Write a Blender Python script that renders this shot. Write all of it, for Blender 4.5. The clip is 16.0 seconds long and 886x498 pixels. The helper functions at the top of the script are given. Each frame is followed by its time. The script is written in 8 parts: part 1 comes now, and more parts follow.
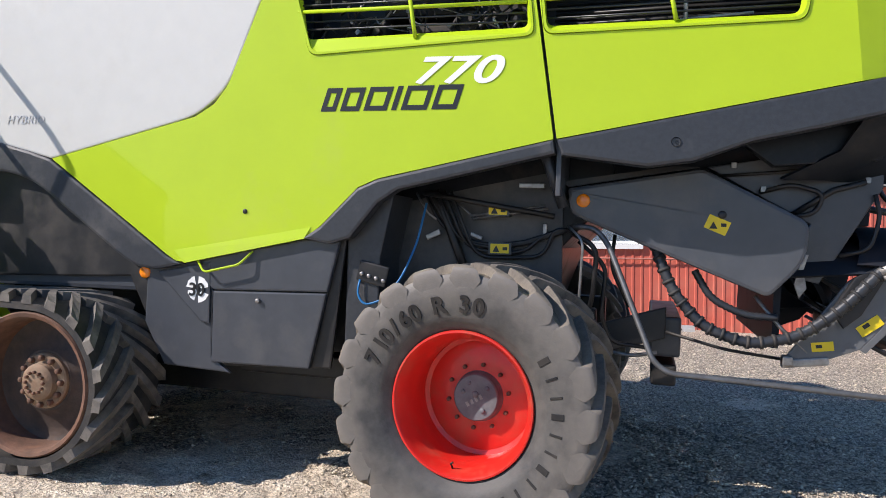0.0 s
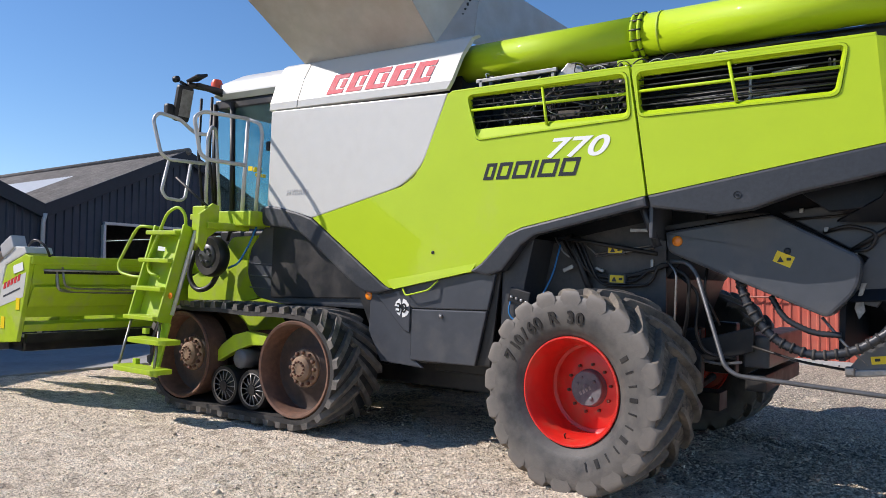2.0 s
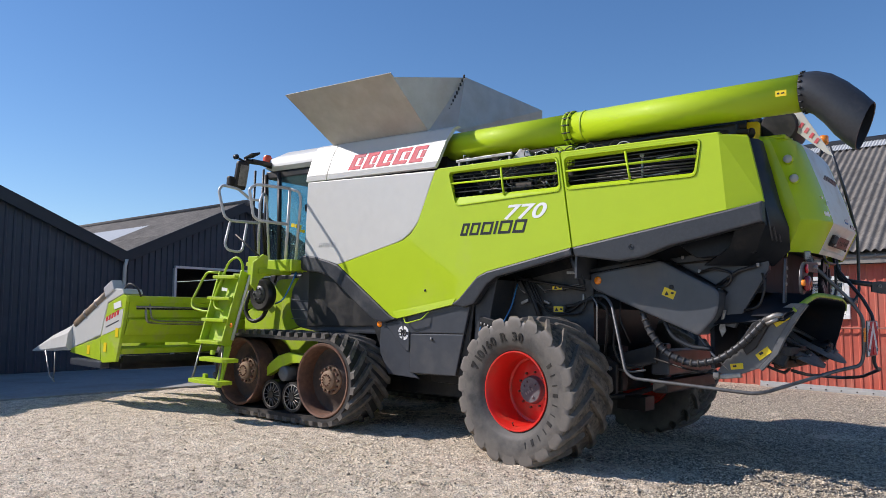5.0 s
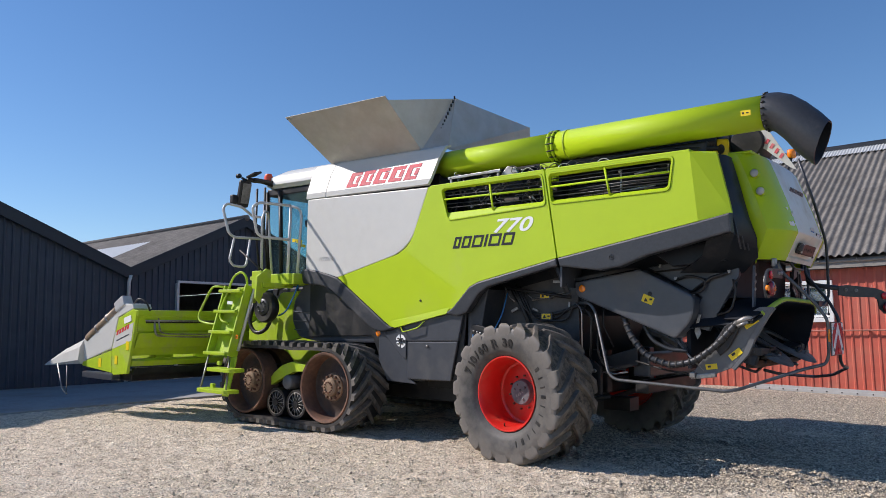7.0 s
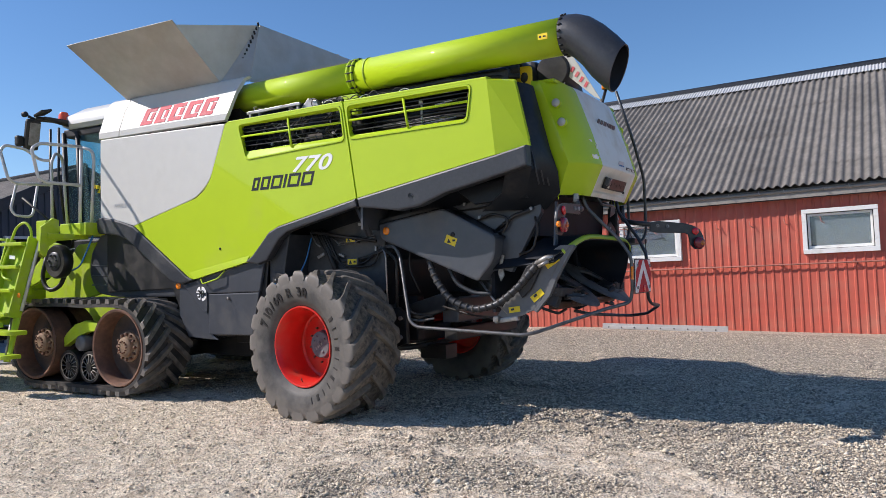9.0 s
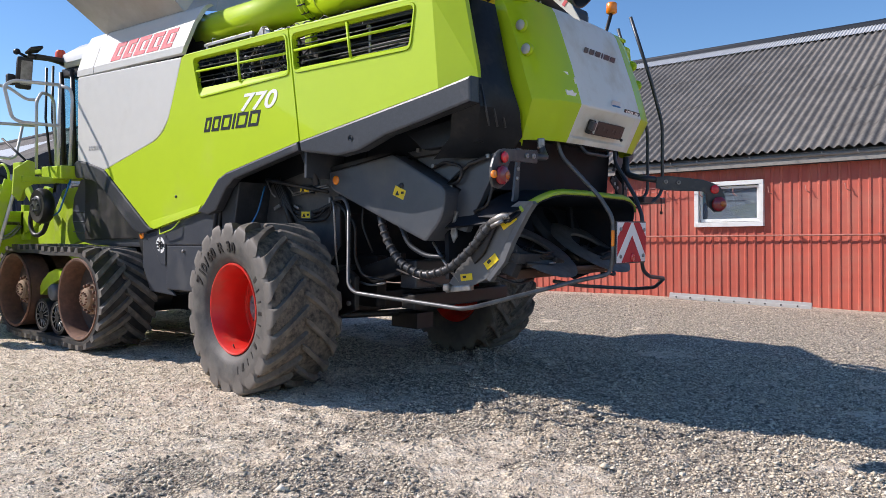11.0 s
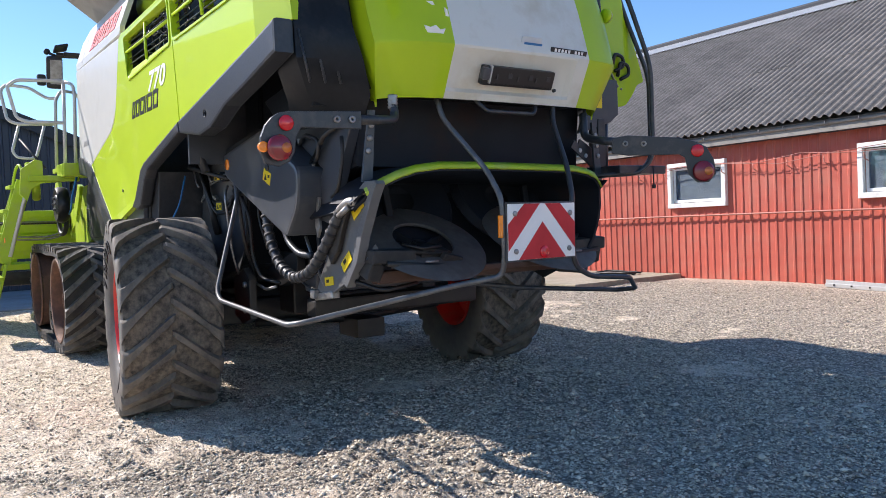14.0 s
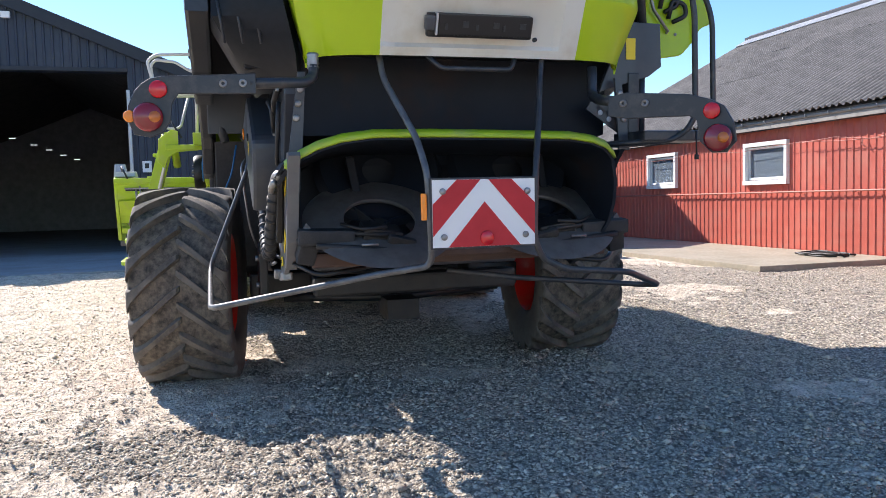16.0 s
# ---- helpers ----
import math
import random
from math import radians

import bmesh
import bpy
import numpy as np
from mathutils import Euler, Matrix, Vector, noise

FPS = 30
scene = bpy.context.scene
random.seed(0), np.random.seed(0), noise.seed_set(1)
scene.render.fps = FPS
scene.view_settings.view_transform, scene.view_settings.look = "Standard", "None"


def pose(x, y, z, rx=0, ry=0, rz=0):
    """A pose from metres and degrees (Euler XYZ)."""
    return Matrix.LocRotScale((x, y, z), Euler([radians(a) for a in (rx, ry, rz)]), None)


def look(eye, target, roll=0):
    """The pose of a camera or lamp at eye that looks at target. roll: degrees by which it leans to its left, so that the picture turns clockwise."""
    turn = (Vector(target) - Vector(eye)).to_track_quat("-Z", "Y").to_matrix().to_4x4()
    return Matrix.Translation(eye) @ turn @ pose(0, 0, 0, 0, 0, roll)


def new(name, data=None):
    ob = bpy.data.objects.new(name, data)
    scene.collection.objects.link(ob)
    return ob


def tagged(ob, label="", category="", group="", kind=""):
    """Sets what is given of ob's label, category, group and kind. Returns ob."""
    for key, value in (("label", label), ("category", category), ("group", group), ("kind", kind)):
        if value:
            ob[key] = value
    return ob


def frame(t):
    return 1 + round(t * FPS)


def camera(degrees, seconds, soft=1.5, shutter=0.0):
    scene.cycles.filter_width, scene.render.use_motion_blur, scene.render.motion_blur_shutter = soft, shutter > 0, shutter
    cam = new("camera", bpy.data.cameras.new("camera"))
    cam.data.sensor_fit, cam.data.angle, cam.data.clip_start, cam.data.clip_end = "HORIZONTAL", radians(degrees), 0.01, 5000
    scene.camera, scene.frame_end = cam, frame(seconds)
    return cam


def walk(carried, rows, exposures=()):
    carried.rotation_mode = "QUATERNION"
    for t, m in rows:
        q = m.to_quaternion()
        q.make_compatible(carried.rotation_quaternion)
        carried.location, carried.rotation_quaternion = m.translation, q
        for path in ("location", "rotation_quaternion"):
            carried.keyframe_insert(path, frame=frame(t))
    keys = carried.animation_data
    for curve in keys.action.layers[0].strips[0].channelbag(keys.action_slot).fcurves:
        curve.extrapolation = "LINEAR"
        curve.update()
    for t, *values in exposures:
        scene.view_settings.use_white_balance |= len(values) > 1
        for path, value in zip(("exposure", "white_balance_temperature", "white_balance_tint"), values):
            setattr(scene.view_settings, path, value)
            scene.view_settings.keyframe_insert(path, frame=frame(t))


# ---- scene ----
cam = camera(60.0, 16.0, 0.5)
METRES, EYE, TILT, LEAN, TURN = 12.857, 1.562, -0.87, 0.23, 15.0
ROWS = [
    (0.0, 0.0, 0.0, 0.0, -0.0, 0.42, -0.45),
    (0.5, 0.0188, -0.0303, -0.0032, 7.04, 0.81, -0.3),
    (1.0, 0.0407, -0.0628, -0.0055, 13.29, 1.6, -0.59),
    (1.5, 0.064, -0.0925, -0.0046, 16.6, 3.02, -0.87),
    (2.0, 0.0835, -0.125, -0.009, 18.92, 3.43, -0.93),
    (2.5, 0.1075, -0.1473, -0.011, 20.92, 3.7, -0.75),
    (3.0, 0.1312, -0.172, -0.0112, 22.13, 4.25, -0.62),
    (3.5, 0.1482, -0.2007, -0.0132, 22.66, 4.81, -0.58),
    (4.0, 0.1681, -0.2235, -0.0151, 22.67, 5.25, -0.65),
    (6.5, 0.2161, -0.3075, -0.0183, 23.82, 6.89, -0.36),
    (7.0, 0.2183, -0.3062, -0.0192, 23.03, 6.86, 0.33),
    (7.5, 0.2255, -0.3003, -0.0202, 21.27, 6.43, 1.33),
    (8.0, 0.2355, -0.2815, -0.0238, 18.57, 5.91, 2.56),
    (8.5, 0.2537, -0.2542, -0.0229, 15.6, 5.25, 3.4),
    (9.0, 0.278, -0.2267, -0.0226, 15.57, 2.95, 2.24),
    (11.5, 0.379, -0.0688, -0.0214, 26.23, -0.17, 0.4),
    (12.0, 0.4004, -0.0374, -0.0196, 28.21, -0.11, 0.79),
    (12.5, 0.4164, -0.002, -0.0217, 30.58, -0.27, 1.04),
    (13.0, 0.4339, 0.029, -0.0204, 33.47, -0.56, 1.24),
    (13.5, 0.4497, 0.0622, -0.0187, 36.67, -0.93, 1.49),
    (14.0, 0.4614, 0.0976, -0.0184, 40.33, -1.2, 1.75),
    (14.5, 0.4796, 0.1311, -0.0175, 44.56, -1.41, 1.9),
    (15.0, 0.4936, 0.1622, -0.0169, 49.25, -1.77, 1.81),
    (15.5, 0.4996, 0.1967, -0.0156, 54.12, -2.47, 1.38),
    (16.0, 0.5083, 0.2321, -0.0152, 58.8, -3.39, 0.69),
]
walk(cam, [(t, pose(0, 0, EYE, TILT, LEAN, TURN) @ pose(METRES * x, METRES * y, METRES * z, 90 + pitch, roll, yaw)) for t, x, y, z, yaw, pitch, roll in ROWS],
     [(0.0, 0.3, 6100, 13.5), (2.0, 0.13, 6100, 13.5), (4.0, 0.03, 6100, 13.5), (7.0, -0.03, 6100, 13.5), (9.0, 0.08, 6100, 13.5), (11.5, 0.3, 6100, 13.5), (13.0, 0.5, 6100, 13.5), (14.5, 0.70, 6100, 13.5), (16.0, 0.90, 6100, 13.5)])

# ---------------------------------------------------------------- world and sun
SUN_FROM = Vector((-1.06, -0.63, 1.0)).normalized()
world = bpy.data.worlds.new("sky")
scene.world = world
world.use_nodes = True
wn = world.node_tree.nodes
sky = wn.new("ShaderNodeTexSky")
sky.sky_type = 'NISHITA'
sky.sun_disc = False
sky.sun_elevation = math.asin(SUN_FROM.z)
sky.sun_rotation = math.atan2(SUN_FROM.x, SUN_FROM.y)
sky.air_density, sky.dust_density, sky.ozone_density = 1.0, 0.1, 3.0
wn["Background"].inputs["Strength"].default_value = 0.122
tint = wn.new("ShaderNodeHueSaturation")
tint.inputs["Hue"].default_value, tint.inputs["Saturation"].default_value = 0.502, 1.15
world.node_tree.links.new(sky.outputs["Color"], tint.inputs["Color"])
world.node_tree.links.new(tint.outputs["Color"], wn["Background"].inputs["Color"])
sun = new("sun", bpy.data.lights.new("sun", 'SUN'))
sun.data.energy, sun.data.angle, sun.data.color = 5.3, radians(0.53), (1.0, 0.905, 0.80)
sun.matrix_world = look(SUN_FROM * 50, (0, 0, 0))


# ---------------------------------------------------------------- materials
def material(name, colour, rough=0.5, metal=0.0, grain=0.0, grain_scale=30.0, bump=0.0, bump_scale=60.0, dirt=None, dirt_amount=0.0,
             dirt_scale=3.0, vary=0.0, coat=0.0, island=False):
    """Principled paint with fine grain, larger stains of a dirt colour, relief and piece-to-piece variation."""
    m = bpy.data.materials.new(name)
    m.use_nodes = True
    n, l = m.node_tree.nodes, m.node_tree.links
    b = n["Principled BSDF"]
    b.inputs["Roughness"].default_value = rough
    b.inputs["Metallic"].default_value = metal
    b.inputs["Coat Weight"].default_value = coat
    geo = n.new("ShaderNodeTexCoord")
    rgb = n.new("ShaderNodeRGB")
    rgb.outputs[0].default_value = (*colour, 1)
    out = rgb.outputs[0]

    def mix(kind, fac, a, c):
        x = n.new("ShaderNodeMix")
        x.data_type, x.blend_type = 'RGBA', kind
        for sock, val in ((x.inputs[0], fac), (x.inputs[6], a), (x.inputs[7], c)):
            if isinstance(val, (int, float)):
                sock.default_value = val
            elif isinstance(val, tuple):
                sock.default_value = (*val, 1)
            else:
                l.new(val, sock)
        return x.outputs[2]

    def noise_tex(scale, detail=4.0, rough_n=0.55):
        t = n.new("ShaderNodeTexNoise")
        t.inputs["Scale"].default_value, t.inputs["Detail"].default_value, t.inputs["Roughness"].default_value = scale, detail, rough_n
        l.new(geo.outputs["Object"], t.inputs["Vector"])
        return t.outputs["Fac"]

    def ramp(src, lo, hi):
        r = n.new("ShaderNodeMapRange")
        r.inputs[1].default_value, r.inputs[2].default_value = lo, hi
        l.new(src, r.inputs[0])
        return r.outputs[0]

    if grain:
        g = ramp(noise_tex(grain_scale), 0.3, 0.7)
        out = mix('MIX', g, out, tuple(c * (1 - grain) for c in colour))
    if dirt_amount:
        d = ramp(noise_tex(dirt_scale, 6.0, 0.65), 0.62 - 0.35 * dirt_amount, 0.95 - 0.25 * dirt_amount)
        out = mix('MIX', d, out, dirt or (0.2, 0.17, 0.13))
        r = n.new("ShaderNodeMapRange")
        r.inputs[3].default_value, r.inputs[4].default_value = rough, min(1.0, rough + 0.3)
        l.new(d, r.inputs[0])
        l.new(r.outputs[0], b.inputs["Roughness"])
    if vary:
        if island:
            src = n.new("ShaderNodeNewGeometry").outputs["Random Per Island"]
        else:
            src = n.new("ShaderNodeObjectInfo").outputs["Random"]
        r = n.new("ShaderNodeMapRange")
        r.inputs[3].default_value, r.inputs[4].default_value = 1 - vary, 1 + vary
        l.new(src, r.inputs[0])
        v = n.new("ShaderNodeHueSaturation")
        l.new(r.outputs[0], v.inputs["Value"])
        l.new(out, v.inputs["Color"])
        out = v.outputs[0]
    if bump:
        bp = n.new("ShaderNodeBump")
        bp.inputs["Strength"].default_value, bp.inputs["Distance"].default_value = bump, 0.01
        l.new(noise_tex(bump_scale), bp.inputs["Height"])
        l.new(bp.outputs[0], b.inputs["Normal"])
    l.new(out, b.inputs["Base Color"])
    return m


DUST = (0.30, 0.25, 0.19)
LIME = material("lime_paint", (0.43, 0.585, 0.006), 0.55, dirt=(0.42, 0.50, 0.06), dirt_amount=0.12, dirt_scale=1.1, grain=0.04, grain_scale=3, coat=0.5)
LIME.node_tree.nodes["Principled BSDF"].inputs["Specular IOR Level"].default_value = 0.2
LIME_DULL = material("lime_paint_dusty", (0.40, 0.55, 0.012), 0.45, dirt=(0.36, 0.38, 0.14), dirt_amount=0.35, dirt_scale=5, grain=0.10, grain_scale=14)
WHITE = material("light_grey_paint", (0.595, 0.592, 0.552), 0.38, dirt=(0.50, 0.49, 0.44), dirt_amount=0.22, dirt_scale=1.4, grain=0.04, grain_scale=8, coat=0.15)
CREAM = material("pale_rear_paint", (0.70, 0.68, 0.60), 0.38, dirt=(0.50, 0.42, 0.28), dirt_amount=0.4, dirt_scale=2.4)
TIN = material("galvanised_sheet", (0.50, 0.48, 0.43), 0.42, metal=0.35, dirt=(0.42, 0.37, 0.30), dirt_amount=0.5, dirt_scale=2.0, grain=0.15, grain_scale=5)
TRIM = material("charcoal_plastic", (0.034, 0.037, 0.043), 0.40, grain=0.25, grain_scale=40, dirt=(0.11, 0.105, 0.10), dirt_amount=0.25, dirt_scale=3, bump=0.08, bump_scale=220)
CHAR = material("black_plastic", (0.014, 0.017, 0.022), 0.36, grain=0.25, grain_scale=30, dirt=(0.055, 0.05, 0.045), dirt_amount=0.25, dirt_scale=4)
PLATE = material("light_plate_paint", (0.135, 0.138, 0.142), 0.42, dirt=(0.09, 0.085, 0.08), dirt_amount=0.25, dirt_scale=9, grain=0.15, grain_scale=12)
GREY = material("anthracite_paint", (0.058, 0.063, 0.074), 0.34, dirt=(0.105, 0.102, 0.097), dirt_amount=0.35, dirt_scale=2.6, grain=0.15, grain_scale=10)
BLACK = material("black_steel", (0.010, 0.010, 0.011), 0.42, dirt=(0.05, 0.042, 0.034), dirt_amount=0.5, dirt_scale=3.5, grain=0.3, grain_scale=12)
RUBBER = material("tyre_rubber", (0.052, 0.051, 0.051), 0.52, dirt=(0.125, 0.115, 0.10), dirt_amount=0.75, dirt_scale=3.4, grain=0.4, grain_scale=22, bump=0.15, bump_scale=60)


def shoulder_dust(m, near, far, colour):
    """Dried dust that thickens with the distance from the wheel's axle."""
    n, l = m.node_tree.nodes, m.node_tree.links
    b = n["Principled BSDF"]
    tc = n.new("ShaderNodeTexCoord")
    flat = n.new("ShaderNodeVectorMath")
    flat.operation = 'MULTIPLY'
    flat.inputs[1].default_value = (1, 0, 1)
    l.new(tc.outputs["Object"], flat.inputs[0])
    ln = n.new("ShaderNodeVectorMath")
    ln.operation = 'LENGTH'
    l.new(flat.outputs[0], ln.inputs[0])
    spots = n.new("ShaderNodeTexNoise")
    spots.inputs["Scale"].default_value, spots.inputs["Detail"].default_value = 9.0, 6.0
    l.new(tc.outputs["Object"], spots.inputs["Vector"])
    add = n.new("ShaderNodeMath")
    add.operation = 'MULTIPLY_ADD'
    add.inputs[1].default_value = 0.30
    l.new(spots.outputs["Fac"], add.inputs[0])
    l.new(ln.outputs["Value"], add.inputs[2])
    r = n.new("ShaderNodeMapRange")
    r.inputs[1].default_value, r.inputs[2].default_value, r.inputs[4].default_value = near + 0.15, far + 0.15, 0.75
    l.new(add.outputs[0], r.inputs[0])
    x = n.new("ShaderNodeMix")
    x.data_type = 'RGBA'
    l.new(r.outputs[0], x.inputs[0])
    l.new(b.inputs["Base Color"].links[0].from_socket, x.inputs[6])
    x.inputs[7].default_value = (*colour, 1)
    l.new(x.outputs[2], b.inputs["Base Color"])


shoulder_dust(RUBBER, 0.54, 0.74, (0.175, 0.157, 0.137))
TREAD = material("dark_tread_rubber", (0.042, 0.037, 0.033), 0.8, dirt=(0.27, 0.22, 0.165), dirt_amount=0.8, dirt_scale=16, grain=0.3, grain_scale=40, bump=0.4, bump_scale=60)
HUB = material("hub_grey_paint", (0.16, 0.165, 0.175), 0.5, dirt=(0.06, 0.06, 0.065), dirt_amount=0.5, dirt_scale=8, grain=0.2, grain_scale=20)
LUG = material("worn_lug_rubber", (0.088, 0.079, 0.070), 0.75, dirt=(0.25, 0.212, 0.167), dirt_amount=0.8, dirt_scale=7, grain=0.4, grain_scale=24, bump=0.3, bump_scale=60)
TRACK = material("track_rubber", (0.024, 0.023, 0.023), 0.65, dirt=(0.10, 0.085, 0.07), dirt_amount=0.5, dirt_scale=5, grain=0.3, grain_scale=22, bump=0.15, bump_scale=90)
TRACK_LUG = material("worn_track_lug", (0.080, 0.074, 0.068), 0.55, dirt=(0.21, 0.185, 0.155), dirt_amount=0.75, dirt_scale=8, grain=0.35, grain_scale=22, bump=0.2, bump_scale=70)
HUB_RUST = material("dusty_hub_rust", (0.26, 0.16, 0.095), 0.75, dirt=(0.36, 0.27, 0.18), dirt_amount=0.6, dirt_scale=12, grain=0.4, grain_scale=24, bump=0.25, bump_scale=60)
TAN_STEEL = material("worn_tan_steel", (0.34, 0.26, 0.18), 0.5, metal=0.3, dirt=(0.16, 0.10, 0.06), dirt_amount=0.5, dirt_scale=9, grain=0.2, grain_scale=20)
DIM_AMBER = material("dim_amber_lens", (0.50, 0.13, 0.012), 0.15, coat=0.6)
RED_RIM = material("red_rim_paint", (0.62, 0.018, 0.010), 0.38, dirt=(0.42, 0.10, 0.05), dirt_amount=0.35, dirt_scale=4, grain=0.08, grain_scale=12, coat=0.2)
RUST = material("rusty_steel", (0.20, 0.095, 0.055), 0.7, dirt=(0.10, 0.062, 0.045), dirt_amount=0.7, dirt_scale=5, grain=0.45, grain_scale=16, bump=0.25, bump_scale=50)
BROWN = material("dark_brown_steel", (0.055, 0.042, 0.036), 0.6, dirt=(0.13, 0.085, 0.06), dirt_amount=0.65, dirt_scale=5, grain=0.4, grain_scale=16, bump=0.2, bump_scale=50)
STEEL = material("bare_steel", (0.40, 0.39, 0.375), 0.42, metal=0.85, grain=0.25, grain_scale=25, dirt=(0.15, 0.13, 0.11), dirt_amount=0.5, dirt_scale=8)
RAIL = material("grey_tube_paint", (0.55, 0.55, 0.54), 0.4, metal=0.2, grain=0.1, grain_scale=30)
DARK_TUBE = material("dark_tube_paint", (0.030, 0.032, 0.037), 0.36, dirt=(0.12, 0.11, 0.095), dirt_amount=0.35, dirt_scale=9)
WORN_TUBE = material("worn_tube_steel", (0.16, 0.16, 0.16), 0.38, metal=0.4, grain=0.3, grain_scale=14, dirt=(0.08, 0.075, 0.07), dirt_amount=0.5, dirt_scale=7)
# Near-black sheet; it also gives the chopper's far side plate its painted shade.
SOOT_SHADE = material("soot_and_shade_sheet", (0.014, 0.018, 0.026), 0.55, dirt=(0.046, 0.028, 0.020), dirt_amount=0.22, dirt_scale=2.6, grain=0.3, grain_scale=5)
for m in (SOOT_SHADE, CHAR):
    m.node_tree.nodes["Principled BSDF"].inputs["Specular IOR Level"].default_value = 0.2
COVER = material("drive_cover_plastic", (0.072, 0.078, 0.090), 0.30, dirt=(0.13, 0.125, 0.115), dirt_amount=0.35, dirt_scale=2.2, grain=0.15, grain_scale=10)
ARCH = material("dusty_arch_plastic", (0.052, 0.053, 0.056), 0.5, dirt=(0.15, 0.14, 0.125), dirt_amount=0.5, dirt_scale=2.4, grain=0.2, grain_scale=14)
ROTOR = material("dusty_rotor_plate", (0.125, 0.112, 0.10), 0.5, dirt=(0.06, 0.042, 0.032), dirt_amount=0.5, dirt_scale=5, grain=0.25, grain_scale=14)
YELLOW = material("yellow_sticker", (0.85, 0.62, 0.01), 0.4)
INK = material("black_print", (0.012, 0.012, 0.013), 0.4)
MARK_WHITE = material("white_print", (0.82, 0.82, 0.80), 0.4)
MARK_RED = material("red_print", (0.58, 0.045, 0.05), 0.6, grain=0.15, grain_scale=9)
FADED_RED = material("faded_red_print", (0.66, 0.10, 0.12), 0.7, grain=0.2, grain_scale=9, dirt=(0.68, 0.36, 0.36), dirt_amount=0.5, dirt_scale=9)
MARK_RED.node_tree.nodes["Principled BSDF"].inputs["Specular IOR Level"].default_value = 0.2
DARK_RUST = material("sooty_rust", (0.085, 0.042, 0.028), 0.6, dirt=(0.10, 0.06, 0.04), dirt_amount=0.5, dirt_scale=6, grain=0.3, grain_scale=14)
RED_LENS = material("red_lens", (0.62, 0.012, 0.018), 0.18, coat=0.5)
DARK_LENS = material("dark_red_lens", (0.22, 0.010, 0.016), 0.12, coat=0.6)
BEACON = material("beacon_orange", (0.80, 0.10, 0.02), 0.2, coat=0.5)
AMBER = material("amber_lens", (0.90, 0.25, 0.01), 0.15, coat=0.6)
BLUE_HOSE = material("blue_hose", (0.02, 0.16, 0.38), 0.4)
RED_CLAD = material("red_wall_sheet", (0.52, 0.115, 0.075), 0.5, grain=0.12, grain_scale=4, dirt=(0.46, 0.19, 0.13), dirt_amount=0.4, dirt_scale=1.2, vary=0.08)
RED_PIPE = material("dusty_red_pipe", (0.50, 0.20, 0.15), 0.6, grain=0.3, grain_scale=9)
NAVY = material("navy_wall_sheet", (0.028, 0.038, 0.060), 0.5, grain=0.15, grain_scale=5, dirt=(0.07, 0.08, 0.095), dirt_amount=0.35, dirt_scale=1.1, vary=0.08)
NAVY_TRIM = material("black_verge_board", (0.020, 0.024, 0.032), 0.55, grain=0.2, grain_scale=8)
CEMENT = material("fibre_cement_roof", (0.225, 0.205, 0.18), 0.85, grain=0.35, grain_scale=16, dirt=(0.10, 0.094, 0.083), dirt_amount=0.6, dirt_scale=2.6, bump=0.3, bump_scale=60, vary=0.14)
RIDGE_TIN = material("pale_ridge_sheet", (0.52, 0.53, 0.53), 0.5, grain=0.15, grain_scale=10)
SKYLIGHT = material("pale_roof_light", (0.62, 0.64, 0.64), 0.4, grain=0.1, grain_scale=8)
PAINTED_WOOD = material("white_window_paint", (0.78, 0.78, 0.75), 0.45, dirt=(0.5, 0.47, 0.4), dirt_amount=0.3, dirt_scale=5)
FASCIA = material("weathered_fascia", (0.30, 0.28, 0.25), 0.7, grain=0.2, grain_scale=12)
PLINTH = material("plinth_concrete", (0.24, 0.23, 0.20), 0.85, grain=0.3, grain_scale=14, dirt=(0.12, 0.12, 0.09), dirt_amount=0.5, dirt_scale=2, bump=0.2, bump_scale=50)
CONCRETE = material("yard_concrete", (0.36, 0.35, 0.33), 0.85, grain=0.2, grain_scale=12, dirt=(0.22, 0.20, 0.17), dirt_amount=0.5, dirt_scale=0.8, bump=0.15, bump_scale=60)
PALE_CONCRETE = material("old_tan_concrete", (0.40, 0.35, 0.26), 0.9, grain=0.25, grain_scale=14, dirt=(0.26, 0.23, 0.16), dirt_amount=0.6, dirt_scale=1.2, bump=0.2, bump_scale=50)
ALU = material("ladder_aluminium", (0.70, 0.70, 0.69), 0.4, metal=0.6, grain=0.1, grain_scale=20)
# The dimness of the unlit stable room is put into this dark colour.
ROOM_SHADE = material("painted_room_shade", (0.075, 0.078, 0.082), 0.8, grain=0.3, grain_scale=3)
INSIDE = material("dark_interior", (0.48, 0.48, 0.49), 0.8, grain=0.3, grain_scale=3)


LAMP = bpy.data.materials.new("lit_strip")
LAMP.use_nodes = True
LAMP.node_tree.nodes["Principled BSDF"].inputs["Emission Color"].default_value = (1, 1, 1, 1)
LAMP.node_tree.nodes["Principled BSDF"].inputs["Emission Strength"].default_value = 0.6


def glass_material(name, colour, rough=0.02, alpha=0.35):
    m = bpy.data.materials.new(name)
    m.use_nodes = True
    b = m.node_tree.nodes["Principled BSDF"]
    b.inputs["Base Color"].default_value = (*colour, 1)
    b.inputs["Roughness"].default_value = rough
    b.inputs["Transmission Weight"].default_value = alpha
    b.inputs["IOR"].default_value = 1.45
    return m


GLASS = glass_material("window_glass", (0.42, 0.50, 0.58), 0.03, 0.78)
GLASS.node_tree.nodes["Principled BSDF"].inputs["IOR"].default_value = 1.75
CAB_GLASS = glass_material("tinted_cab_glass", (0.50, 0.72, 0.74), 0.0, 0.96)


